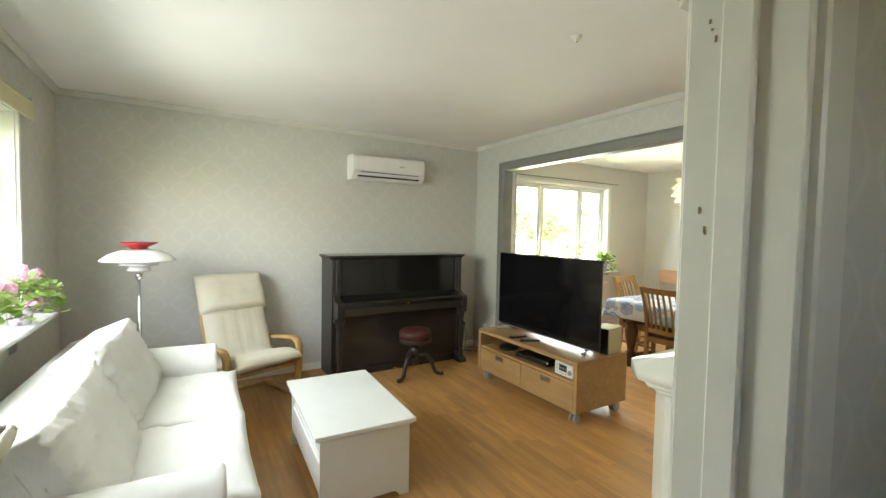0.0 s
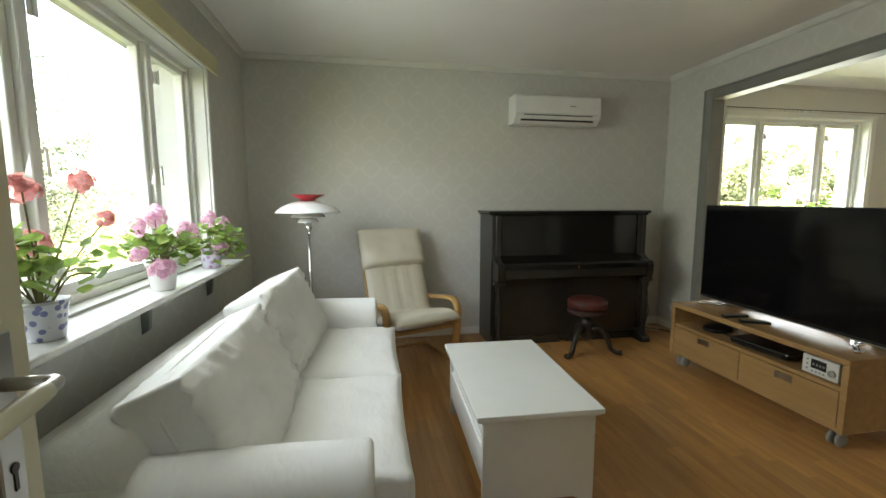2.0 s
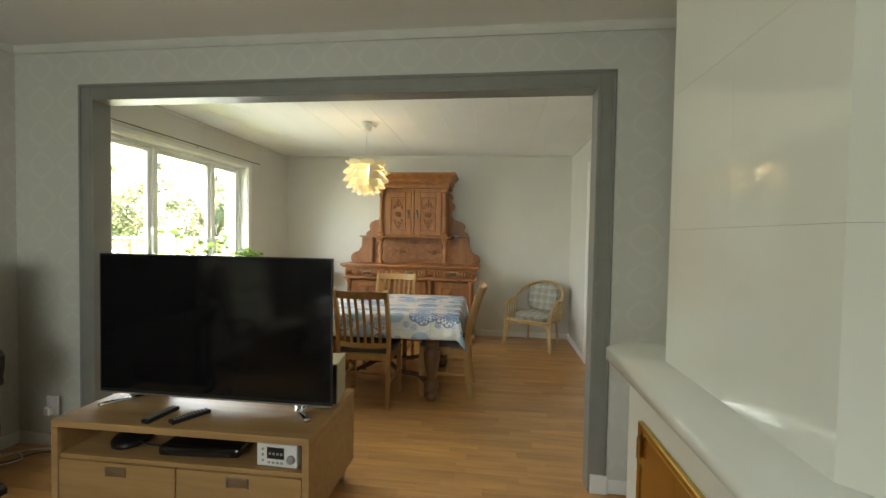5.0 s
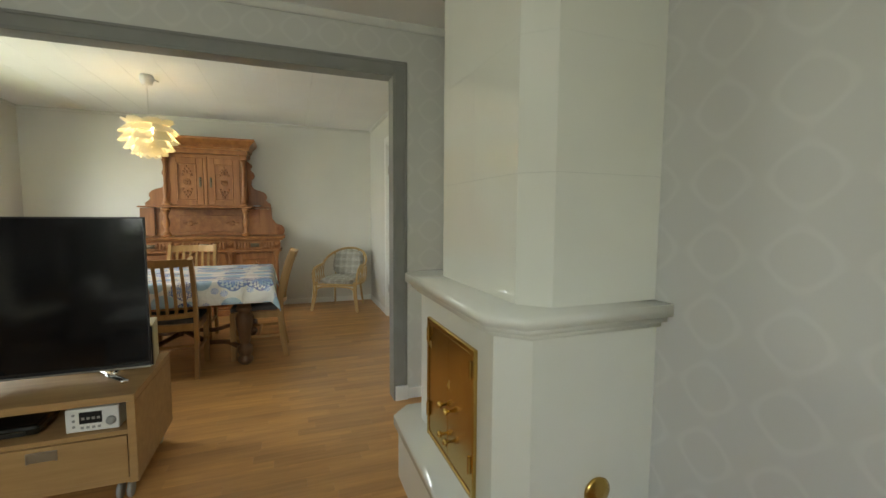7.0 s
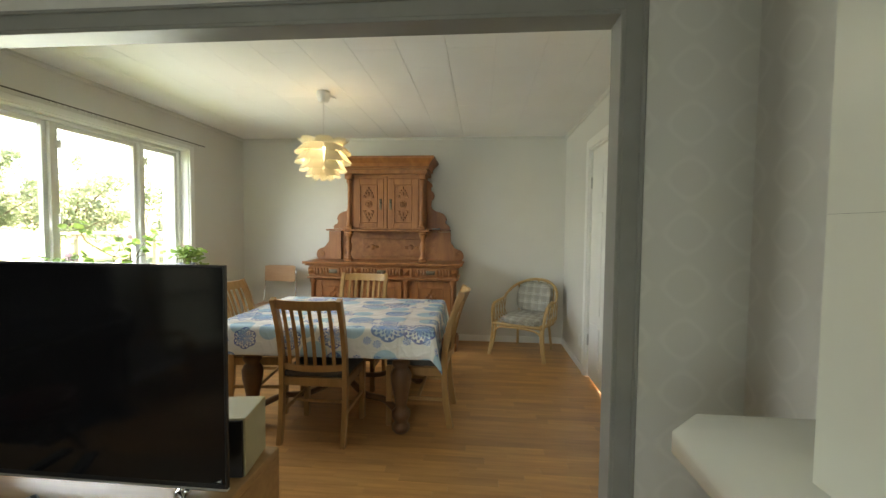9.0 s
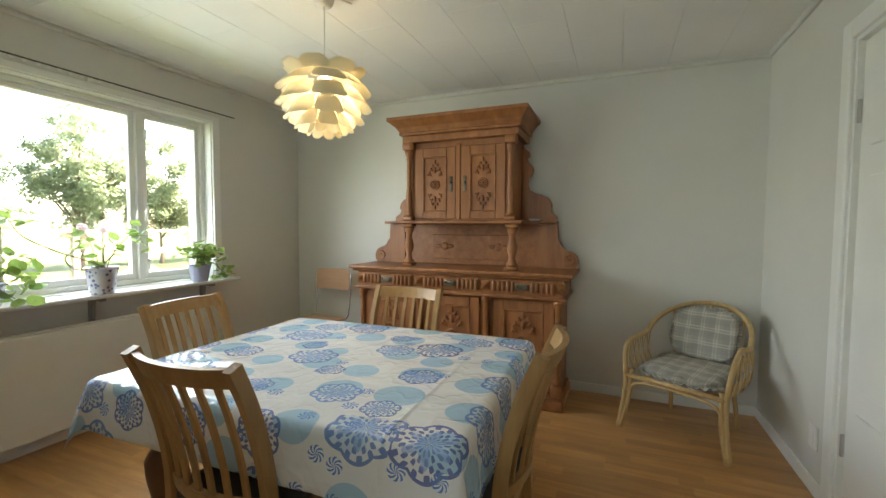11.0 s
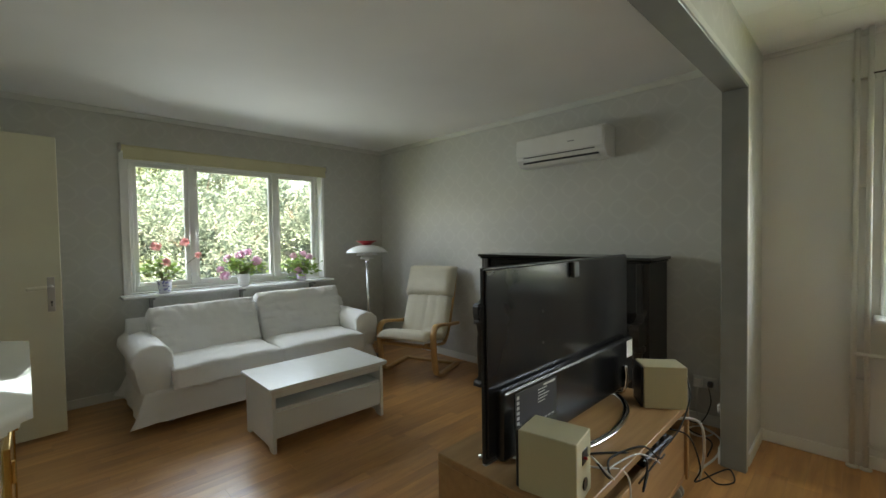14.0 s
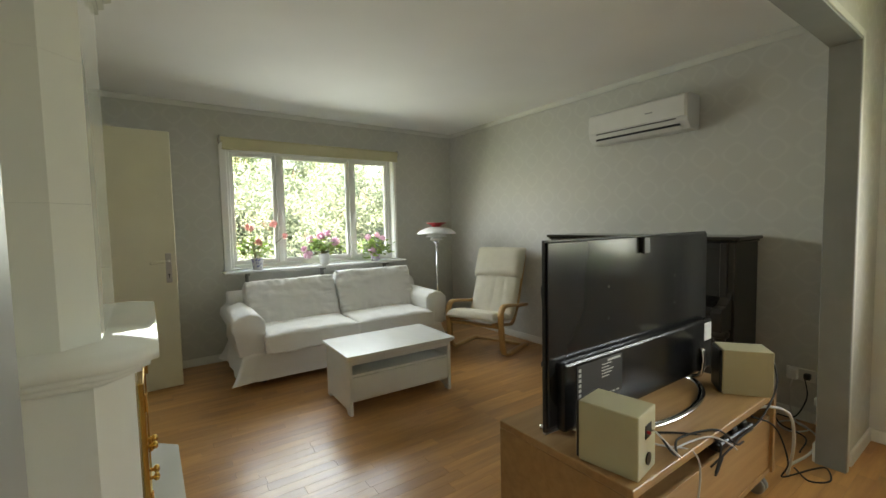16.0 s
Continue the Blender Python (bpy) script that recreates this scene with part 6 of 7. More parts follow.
    for axis, at in ((0, 0.0), (1, -0.36), (1, 0.02), (1, 0.40)):
        gap = math_node(n, l, "ABSOLUTE", math_node(n, l, "SUBTRACT", add(su.outputs[axis], wob), at))
        height = add(height, mul(math_node(n, l, "MAXIMUM", math_node(n, l, "SUBTRACT", 0.014, gap), 0.0), 16.0))
    bump(n, l, b, height, 0.6, 0.026)
    return m


def tablecloth():
    X, Y, H, over = 0.572, 0.716, 0.7275, 0.20
    bm = bmesh.new()
    lay = bm.loops.layers.uv.new("UVMap")
    nx, ny = 76, 90
    grid = []
    rng = random.Random(8)
    for i in range(nx + 1):
        row = []
        for j in range(ny + 1):
            u = -X - over + (2 * X + 2 * over) * i / nx
            v = -Y - over + (2 * Y + 2 * over) * j / ny
            dx, dy = max(0, abs(u) - X), max(0, abs(v) - Y)
            d = math.hypot(dx, dy)
            x = max(-X, min(X, u))
            y = max(-Y, min(Y, v))
            wave = 0.018 * math.sin(v * 13 + u * 3) if dx > dy else 0.018 * math.sin(u * 14 + v * 4)
            corner = min(dx, dy)
            z = H - max(0.0, d - 0.01) * (0.97 + 0.02 * math.sin(u * 9))
            out = 0.004 + min(d, 0.03) * 0.5 + d * (0.12 + 4.5 * abs(wave) * 0.4) + corner * 0.25
            if d > 0:
                x += (1 if u > 0 else -1) * out * dx / d
                y += (1 if v > 0 else -1) * out * dy / d
            else:
                z += 0.0016 * noise.noise(Vector((u * 5, v * 4, 1))) + 0.0030 * math.exp(-((v + 0.08 + 0.02 * u) / 0.014) ** 2) + 0.0022 * math.exp(-((u - 0.19) / 0.012) ** 2)
                k = math.exp(-(((u + 0.25) / 0.16) ** 2 + ((v - 0.45) / 0.2) ** 2))
                z += 0.007 * k * max(0, math.sin(u * 30 + v * 22 + 3 * noise.noise(Vector((u * 6, v * 6, 0)))))
            row.append(bm.verts.new((x, y, z)))
        grid.append(row)
    for i in range(nx):
        for j in range(ny):
            f = bm.faces.new((grid[i][j], grid[i + 1][j], grid[i + 1][j + 1], grid[i][j + 1]))
            for lp, (p, q) in zip(f.loops, ((i, j), (i + 1, j), (i + 1, j + 1), (i, j + 1))):
                lp[lay].uv = (p / nx * (2 * X + 2 * over), q / ny * (2 * Y + 2 * over))
    ob = solo("tablecloth", bm, oilcloth(), "glossy white oilcloth printed with blue lace rosettes on the table", "tablecloth", m=pose(5.56, 2.035, 0, 0, 0, 1.5), smooth=True)
    th = ob.modifiers.new("thick", "SOLIDIFY")
    th.thickness = 0.0012
    th.offset = 1


tablecloth()


def dining_chair(m, label):
    """Front towards +y."""
    c = thing("dining_chair", m, label, "chair", "chairs round the dining table")
    for sx in (-1, 1):
        bm = bmesh.new()
        pts = smooth_path([(sx * 0.195, -0.235, 0.0), (sx * 0.195, -0.20, 0.22), (sx * 0.195, -0.19, 0.45), (sx * 0.195, -0.205, 0.62), (sx * 0.195, -0.25, 0.80), (sx * 0.195, -0.31, 0.95)], 5)
        strip(bm, pts, 0.03, 0.042, (1, 0, 0))
        part("back_post", bm, M_chair, c)
        bm = bmesh.new()
        box(bm, (sx * 0.195 - 0.018, 0.17, 0.0), (sx * 0.195 + 0.018, 0.21, 0.425), 0.004)
        part("front_leg", bm, M_chair, c)
        part("side_rail", boxes(((sx * 0.195 - 0.011, -0.175, 0.365), (sx * 0.195 + 0.011, 0.169, 0.425)), bevel=0.003), M_chair, c)
        part("side_stretcher", boxes(((sx * 0.195 - 0.009, -0.19, 0.19), (sx * 0.195 + 0.009, 0.169, 0.215)), bevel=0.003), M_chair, c)
    part("front_rail", boxes(((-0.176, 0.18, 0.365), (0.176, 0.202, 0.425)), bevel=0.003), M_chair, c)
    part("rear_rail", boxes(((-0.179, -0.205, 0.375), (0.179, -0.18, 0.43)), bevel=0.003), M_chair, c)
    part("cross_stretcher", boxes(((-0.185, -0.02, 0.192), (0.185, 0.0, 0.213)), bevel=0.003), M_chair, c)

    def back(x, z):
        y = -0.19 - 0.12 * max(0, (z - 0.45) / 0.5) ** 1.7
        return y - 0.042 * (1 - (x / 0.18) ** 2)

    for z, h, name in ((0.915, 0.06, "top_rail"), (0.50, 0.04, "lower_back_rail")):
        bm = bmesh.new()
        rows = []
        for i in range(9):
            x = -0.181 + 0.362 * i / 8
            rows.append([bm.verts.new((x, back(x, z + b) + a, z + b)) for a, b in ((-0.011, -h / 2), (0.011, -h / 2), (0.011, h / 2), (-0.011, h / 2))])
        for a, b in zip(rows, rows[1:]):
            for k in range(4):
                bm.faces.new((a[k], a[(k + 1) % 4], b[(k + 1) % 4], b[k]))
        bm.faces.new(rows[0])
        bm.faces.new(list(reversed(rows[-1])))
        part(name, bm, M_chair, c)
    for i in range(6):
        x = -0.135 + 0.27 * i / 5
        bm = bmesh.new()
        strip(bm, [(x, back(x, z), z) for z in (0.515, 0.6, 0.7, 0.8, 0.89)], 0.021, 0.011, (1, 0, 0))
        part("back_slat", bm, M_chair, c)
    bm = bmesh.new()
    pillow(bm, (0.41, 0.40, 0.05), 0.45, 0.002, 4, 8)
    turn(list(bm.verts), pose(0, 0.005, 0.447))
    part("seat", bm, M_pad, c, "dark grey upholstered seat", True)
    for q in c.children:
        q.data.transform(Matrix.Diagonal((1.05, 1.0, 0.985, 1.0)))
    return c


chair = dining_chair(pose(5.11, 2.035, 0, 0, 0, -90), "slatted oak dining chair with a grey seat, beside the television")
for x, y, a, lab in ((5.42, 1.425, 0, "slatted oak dining chair with a grey seat, near the rattan chair"), (5.985, 2.09, 90, "slatted oak dining chair tucked in before the sideboard"), (5.49, 2.62, 186, "slatted oak dining chair tucked in below the window")):
    tagged(copy_thing(chair, pose(x, y, 0, 0, 0, a)), lab)


def rattan_chair():
    """Front towards -y."""
    c = thing("rattan_chair", pose(7.13, 0.462, 0, 0, 0, -117.5) @ Matrix.Diagonal((0.92, 1, 0.955, 1)), "rattan tub chair with plaid cushions in the corner", "armchair")
    hoop = []
    for i in range(25):
        a = math.radians(-20 + 220 * i / 24)
        k = max(0, math.sin(a))
        hoop.append((0.325 * math.cos(a), 0.04 + 0.30 * math.sin(a), 0.61 + 0.21 * k ** 0.9))
    front = [(0.31, -0.30, 0.36), (0.322, -0.295, 0.48), (0.328, -0.24, 0.575)]
    pts = front + hoop + [(-x, y, z) for x, y, z in reversed(front)]
    bm = bmesh.new()
    tube(bm, smooth_path(pts, 3), 0.017, 10)
    part("top_hoop", bm, M_rattan, c, "bent rattan hoop", True)
    bm = bmesh.new()
    ring = [(0.30 * math.cos(a), 0.0 + 0.30 * math.sin(a), 0.355) for a in [2 * math.pi * i / 32 for i in range(33)]]
    tube(bm, ring, 0.014, 8)
    part("seat_ring", bm, M_rattan, c, "", True)
    for sx in (-1, 1):
        for k in (0, 1):
            bm = bmesh.new()
            tube(bm, smooth_path([(sx * (0.31 - 0.03 * k), -0.30 + 0.015 * k, 0.40), (sx * (0.315 - 0.03 * k), -0.31 + 0.01 * k, 0.22), (sx * (0.345 - 0.015 * k), -0.33, 0.0)], 4), 0.015, 8)
            part("front_leg", bm, M_rattan, c, "", True)
        bm = bmesh.new()
        tube(bm, smooth_path([(sx * 0.20, 0.17, 0.36), (sx * 0.21, 0.19, 0.2), (sx * 0.225, 0.225, 0.0)], 4), 0.015, 8)
        part("rear_leg", bm, M_rattan, c, "", True)
        bm = bmesh.new()
        for k in range(5):
            y = -0.22 + k * 0.07
            tube(bm, smooth_path([(sx * 0.31, y - 0.03, 0.36), (sx * 0.335, y, 0.46), (sx * 0.332, y + 0.03, 0.60)], 3), 0.005, 6)
            tube(bm, smooth_path([(sx * 0.31, y + 0.04, 0.36), (sx * 0.335, y + 0.01, 0.46), (sx * 0.332, y - 0.03, 0.60)], 3), 0.005, 6)
        part("side_lattice", bm, M_rattan, c, "crossed cane side lattice", True)
    for i in range(5):
        a = math.radians(45 + 90 * i / 4)
        bm = bmesh.new()
        tube(bm, smooth_path([(0.29 * math.cos(a), 0.29 * math.sin(a), 0.355), (0.31 * math.cos(a), 0.03 + 0.31 * math.sin(a), 0.58), (0.325 * math.cos(a), 0.04 + 0.30 * math.sin(a), 0.61 + 0.21 * math.sin(a) ** 0.9)], 3), 0.011, 8)
        part("back_stay", bm, M_rattan, c, "", True)
    bm = bmesh.new()
    tube(bm, smooth_path([(-0.31, -0.30, 0.20), (-0.25, -0.30, 0.31), (-0.1, -0.30, 0.335), (0.1, -0.30, 0.335), (0.25, -0.30, 0.31), (0.31, -0.30, 0.20)], 4), 0.011, 8)
    part("front_bow", bm, M_rattan, c, "", True)
    bm = bmesh.new()
    tube(bm, [(-0.31, -0.30, 0.362), (0.31, -0.30, 0.362)], 0.016, 8)
    part("front_rail", bm, M_rattan, c, "", True)
    def plaid(name, axes):
        m, n, l, b = mat(name, 0.9)
        tc = n.new("ShaderNodeTexCoord")
        sp = n.new("ShaderNodeSeparateXYZ")
        l.new(tc.outputs["Object"], sp.inputs[0])
        soft = noise_node(n, l, tc.outputs["Object"], 9, 2)
        out = ramp(n, l, soft, [(0.3, (0.345, 0.325, 0.275)), (0.7, (0.42, 0.395, 0.34))])
        for ax in axes:
            at = math_node(n, l, "ADD", sp.outputs[ax], math_node(n, l, "MULTIPLY", soft, 0.012))
            for shift, wide, amount, tone in ((0.0, 0.42, 0.35, (0.265, 0.26, 0.235)), (0.035, 0.10, 0.5, (0.58, 0.56, 0.50)), (0.052, 0.10, 0.45, (0.58, 0.56, 0.50))):
                f = math_node(n, l, "FRACT", math_node(n, l, "DIVIDE", math_node(n, l, "ADD", at, 3.0 + shift), 0.095))
                out = mixed(n, l, math_node(n, l, "MULTIPLY", math_node(n, l, "LESS_THAN", f, wide), amount), out, tone)
        l.new(out, b.inputs["Base Color"])
        bump(n, l, b, noise_node(n, l, tc.outputs["Object"], 40, 4), 0.5, 0.006)
        return m

    def ruffle(wide, deep, corner, frill):
        """A gathered frill round a rounded rectangle, in its own plane."""
        bm = bmesh.new()
        rows = []
        steps = 260
        for i in range(steps):
            a = 2 * math.pi * i / steps
            ca, sa = math.cos(a), math.sin(a)
            k = (abs(ca) ** corner + abs(sa) ** corner) ** (-1 / corner)
            p = Vector((wide / 2 * ca * k, deep / 2 * sa * k, 0))
            o = p.normalized()
            lift = math.sin(i * 1.05) * 0.010 + math.sin(i * 0.37) * 0.005
            rows.append([bm.verts.new(p + o * d + Vector((0, 0, lift * f + t))) for d, f, t in ((-0.012, 0.0, 0.002), (frill, 1.0, 0.0015), (frill, 1.0, -0.0015), (-0.012, 0.0, -0.002))])
        for i in range(steps):
            a, b = rows[i], rows[(i + 1) % steps]
            for k in range(4):
                bm.faces.new((a[k], a[(k + 1) % 4], b[(k + 1) % 4], b[k]))
        return bm

    for name, size, corner, at, axes, label in (("seat_cushion", (0.52, 0.50, 0.085), 5.0, pose(0, -0.025, 0.405, 3), (0, 1), "grey plaid seat cushion"),
                                                ("back_cushion", (0.43, 0.35, 0.085), 3.0, pose(0, 0.205, 0.615, 74), (0, 2), "grey plaid back cushion")):
        m = plaid("grey_plaid_" + name, axes)
        bm = bmesh.new()
        pillow(bm, size, 0.5, 0.014, 27, 16, 0.22)
        turn(list(bm.verts), at)
        cushion = part(name, bm, m, c, label, True)
        bm = ruffle(size[0] * 0.97, size[1] * 0.97, corner, 0.026)
        turn(list(bm.verts), at)
        part("frill", bm, m, cushion, "gathered cloth frill", True)


rattan_chair()


def tube_chair():
    """Front towards -y."""
    c = thing("tubular_chair", pose(7.11, 3.47, 0, 0, 0, -94), "old stacking chair of plywood on chromed tube", "chair")
    M_ply = wood("pink_beech_ply", (0.60, 0.36, 0.22), (0.48, 0.27, 0.15), (2.5, 20, 20), 0.4)
    part("seat", boxes(((-0.20, -0.20, 0.44), (0.20, 0.19, 0.452)), bevel=0.005, seg=2), M_ply, c, "plywood seat")
    bm = bmesh.new()
    rows = []
    for i in range(9):
        x = -0.2 + 0.4 * i / 8
        y = 0.235 + 0.03 * (1 - (x / 0.2) ** 2)
        rows.append([bm.verts.new((x, y + a, z + (0.0 if abs(x) < 0.19 else 0.01) * (1 if z < 0.8 else -1))) for a, z in ((-0.005, 0.70), (0.005, 0.70), (0.012, 0.90), (0.002, 0.90))])
    for a, b in zip(rows, rows[1:]):
        for k in range(4):
            bm.faces.new((a[k], a[(k + 1) % 4], b[(k + 1) % 4], b[k]))
    bm.faces.new(rows[0])
    bm.faces.new(list(reversed(rows[-1])))
    part("backrest", bm, M_ply, c, "curved plywood backrest")
    for sx in (-1, 1):
        bm = bmesh.new()
        tube(bm, smooth_path([(sx * 0.205, 0.25, 0.86), (sx * 0.205, 0.235, 0.62), (sx * 0.20, 0.20, 0.46), (sx * 0.20, 0.10, 0.43), (sx * 0.20, -0.16, 0.43), (sx * 0.205, -0.20, 0.40), (sx * 0.215, -0.215, 0.0)], 5), 0.010, 8)
        part("frame_tube", bm, M_chrome, c, "bent chromed tube", True)
        bm = bmesh.new()
        tube(bm, [(sx * 0.20, 0.10, 0.425), (sx * 0.215, 0.22, 0.0)], 0.010, 8)
        part("rear_leg", bm, M_chrome, c, "", True)
        bm = bmesh.new()
        rod(bm, (sx * 0.205, 0.24, 0.72), (sx * 0.188, 0.24, 0.72), 0.006, seg=8)
        part("screw", bm, M_chrome, c)
    bm = bmesh.new()
    tube(bm, [(-0.2, -0.1, 0.42), (0.2, -0.1, 0.42)], 0.009, 8)
    tube(bm, [(-0.2, 0.1, 0.42), (0.2, 0.1, 0.42)], 0.009, 8)
    part("cross_tube", bm, M_chrome, c, "", True)


tube_chair()


def radiator():
    r = thing("radiator", pose(0, 0, 0), "flat cream panel radiator under the dining window", "radiator")
    bm = bmesh.new()
    box(bm, (4.90, 3.885, 0.10), (6.45, 3.945, 0.70), 0.012, 2)
    part("panel", bm, M_rad, r)
    part("top_rim", boxes(((4.905, 3.893, 0.7005), (6.445, 3.937, 0.708)), bevel=0.002), M_rad, r)
    for x in (5.2, 6.15):
        part("bracket", boxes(((x - 0.015, 3.9455, 0.2), (x + 0.015, YN - 0.001, 0.62))), M_rad, r)
    bm = bmesh.new()
    rod(bm, (4.885, 3.915, 0.66), (4.83, 3.915, 0.66), 0.011, seg=10)
    rod(bm, (4.855, 3.915, 0.645), (4.855, 3.87, 0.645), 0.02, 0.024, seg=14)
    part("valve", bm, M_whitep, r, "white radiator valve", True)
    for x in (4.95, 6.4):
        bm = bmesh.new()
        rod(bm, (x, 3.915, 0.0), (x, 3.915, 0.101), 0.012, seg=8)
        part("foot", bm, M_rad, r)


radiator()
hp = thing("heating_pipe", pose(0, 0, 0), "painted heating pipes running up beside the window", "pipe")
for x in (4.545, 4.60):
    bm = bmesh.new()
    tube(bm, [(x, 3.955, 0.0), (x, 3.955, ZK + 0.018)], 0.013, 10)
    part("riser", bm, M_rad, hp, "", True)
    bm = bmesh.new()
    lathe(bm, [(0.016, 0.0), (0.028, 0.004), (0.028, 0.012), (0.016, 0.02)], 16, (x, 3.955, 0.0))
    part("floor_collar", bm, M_rad, hp, "", True)
for z, x in ((0.66, 4.545), (0.145, 4.60)):
    bm = bmesh.new()
    tube(bm, smooth_path([(x, 3.955, z), (x + 0.06, 3.935, z), (4.75, 3.92, z), (4.90, 3.915, z)], 4), 0.010, 8)
    part("branch", bm, M_rad, hp, "", True)
bm = bmesh.new()
for z in (0.5, 1.6, 2.2):
    box(bm, (4.525, 3.95, z), (4.62, YN - 0.001, z + 0.012), 0.002)
tagged(part("clip", bm, M_rad, hp), kind="stuff")


# ---- pendant lamp ----
def petal_mat():
    m, n, l, b = mat("translucent_lamp_petal", 0.45)
    b.inputs["Base Color"].default_value = (0.80, 0.775, 0.67, 1)
    tr = n.new("ShaderNodeBsdfTranslucent")
    tr.inputs["Color"].default_value = (0.90, 0.84, 0.67, 1)
    mx = n.new("ShaderNodeMixShader")
    mx.inputs[0].default_value = 0.62
    l.new(b.outputs[0], mx.inputs[1])
    l.new(tr.outputs[0], mx.inputs[2])
    l.new(mx.outputs[0], n["Material Output"].inputs[0])
    return m


M_petal = petal_mat()


def pendant():
    p = thing("pendant_lamp", pose(5.77, 2.295, 1.955), "lit pendant lamp of overlapping pale yellow petals", "pendant lamp")
    rows = (("up", [(0.115, 0.075), (0.150, 0.098), (0.186, 0.118), (0.228, 0.150)], 8, 0.40, 0.5),
            ("down", [(0.10, 0.118), (0.155, 0.108), (0.205, 0.072), (0.25, 0.03)], 8, 0.385, 0.0),
            ("down", [(0.12, 0.058), (0.172, 0.040), (0.212, -0.008), (0.252, -0.055)], 8, 0.385, 0.0),
            ("down", [(0.12, -0.012), (0.158, -0.040), (0.182, -0.084), (0.212, -0.126)], 8, 0.385, 0.0),
            ("down", [(0.085, -0.075), (0.115, -0.102), (0.135, -0.140), (0.156, -0.176)], 8, 0.385, 0.0),
            ("tip", [(0.05, -0.11), (0.072, -0.135), (0.084, -0.170), (0.096, -0.205)], 8, 0.385, 0.5))
    for kind, prof, count, half, turn0 in rows:
        path = smooth_path([(r, 0, z) for r, z in prof], 4)
        bm = bmesh.new()
        nn = len(path) - 1
        grid = []
        for i, q in enumerate(path):
            t = i / nn
            k0 = 0.88 if kind == "down" else 0.70
            wid = half * (0.75 + 0.25 * math.sin(min(1, t * 1.4) * math.pi / 2)) * (math.sqrt(max(0.0, 1 - max(0, (t - k0) / (1.005 - k0)) ** 2.2)) if t > k0 else 1.0)
            wid = max(wid, half * (0.62 if kind == "down" else 0.35))
            row = []
            for k in range(9):
                a = (-1 + k / 4) * wid
                cup = 1 - 0.035 * (1 - (k / 4 - 1) ** 2) * (1 if kind == "up" else -0.6)
                row.append(bm.verts.new((q.x * cup * math.cos(a), q.x * cup * math.sin(a), q.z)))
            grid.append(row)
        for a, b in zip(grid, grid[1:]):
            for k in range(8):
                bm.faces.new((a[k], a[k + 1], b[k + 1], b[k]))
        r = bmesh.ops.solidify(bm, geom=list(bm.faces), thickness=0.0012)
        bmesh.ops.recalc_face_normals(bm, faces=list(bm.faces))
        me = bpy.data.meshes.new("petal")
        bm.to_mesh(me)
        bm.free()
        me.materials.append(M_petal)
        for f in me.polygons:
            f.use_smooth = True
        for i in range(count):
            ob = new("petal", me)
            ob.parent = p
            ob.matrix_local = pose(0, 0, -0.01, 0, 0, 360 * (i + turn0) / count) @ Matrix.Diagonal((0.91, 0.91, 0.92, 1))
    bm = bmesh.new()
    for z, r in ((0.135, 0.10), (0.03, 0.14), (-0.08, 0.115)):
        tube(bm, [(r * math.cos(2 * math.pi * i / 24), r * math.sin(2 * math.pi * i / 24), z) for i in range(25)], 0.003, 5)
    part("inner_frame", bm, M_whitep, p, "", True)
    bm = bmesh.new()
    rod(bm, (0, 0, 0.085), (0, 0, 0.14), 0.02, seg=14)
    part("socket", bm, M_whitep, p, "", True)
    bm = bmesh.new()
    tube(bm, [(0, 0, 0.139), (0.002, 0.0, 0.3), (0, 0, 0.475)], 0.003, 6)
    part("cord", bm, M_whitep, p, "thin white cord", True)
    bm = bmesh.new()
    lathe(bm, [(0.012, 0.43), (0.04, 0.436), (0.048, 0.455), (0.055, 0.485), (0.05, 0.518)], 24)
    part("ceiling_cup", bm, M_whitep, p, "white ceiling cup", True)
    bm = bmesh.new()
    tube(bm, smooth_path([(0.05, 0.0, 0.50), (0.10, -0.03, 0.507), (0.16, -0.05, 0.511)], 5), 0.006, 6)
    part("ceiling_lead", bm, M_whitep, p, "", True)
    mb, n, l, b = mat("lit_bulb", 0.4)
    b.inputs["Emission Color"].default_value = (1.0, 0.84, 0.58, 1)
    b.inputs["Emission Strength"].default_value = 0.5
    bm = bmesh.new()
    vs = bmesh.ops.create_icosphere(bm, subdivisions=3, radius=0.048)["verts"]
    turn(vs, pose(0, 0, 0.045))
    part("bulb", bm, mb, p, "lit round bulb", True)


pendant()
glow = new("pendant_light", bpy.data.lights.new("pendant_light", "POINT"))
glow.location = (5.77, 2.295, 1.935)
glow.data.energy, glow.data.color, glow.data.shadow_soft_size = 0.15, (1.0, 0.90, 0.72), 0.04

# wall socket by the dining door
so3 = thing("wall_socket", pose(6.60, YD + 0.001, 0.28), "white wall socket low on the wall", "socket")
part("plate", boxes(((-0.04, 0.0, -0.06), (0.04, 0.012, 0.06)), bevel=0.004), M_whitep, so3)
part("insert", boxes(((-0.025, 0.0122, -0.045), (0.025, 0.016, 0.045)), bevel=0.003), M_whitep, so3)


# ---- pot plants ----
M_pleaf = leaf_mat("pot_plant_leaf", (0.12, 0.22, 0.045), (0.28, 0.39, 0.10))
M_stem = plain("plant_stem", (0.16, 0.14, 0.05), 0.7)
M_soil = plain("potting_soil", (0.035, 0.022, 0.014), 0.95, vary=0.4, relief=0.8)
M_pink = leaf_mat("pink_petal", (0.68, 0.36, 0.50), (0.84, 0.60, 0.71))
M_pale = leaf_mat("pale_pink_petal", (0.66, 0.48, 0.54), (0.80, 0.66, 0.70))
M_coral = leaf_mat("coral_petal", (0.66, 0.26, 0.25), (0.80, 0.44, 0.42))


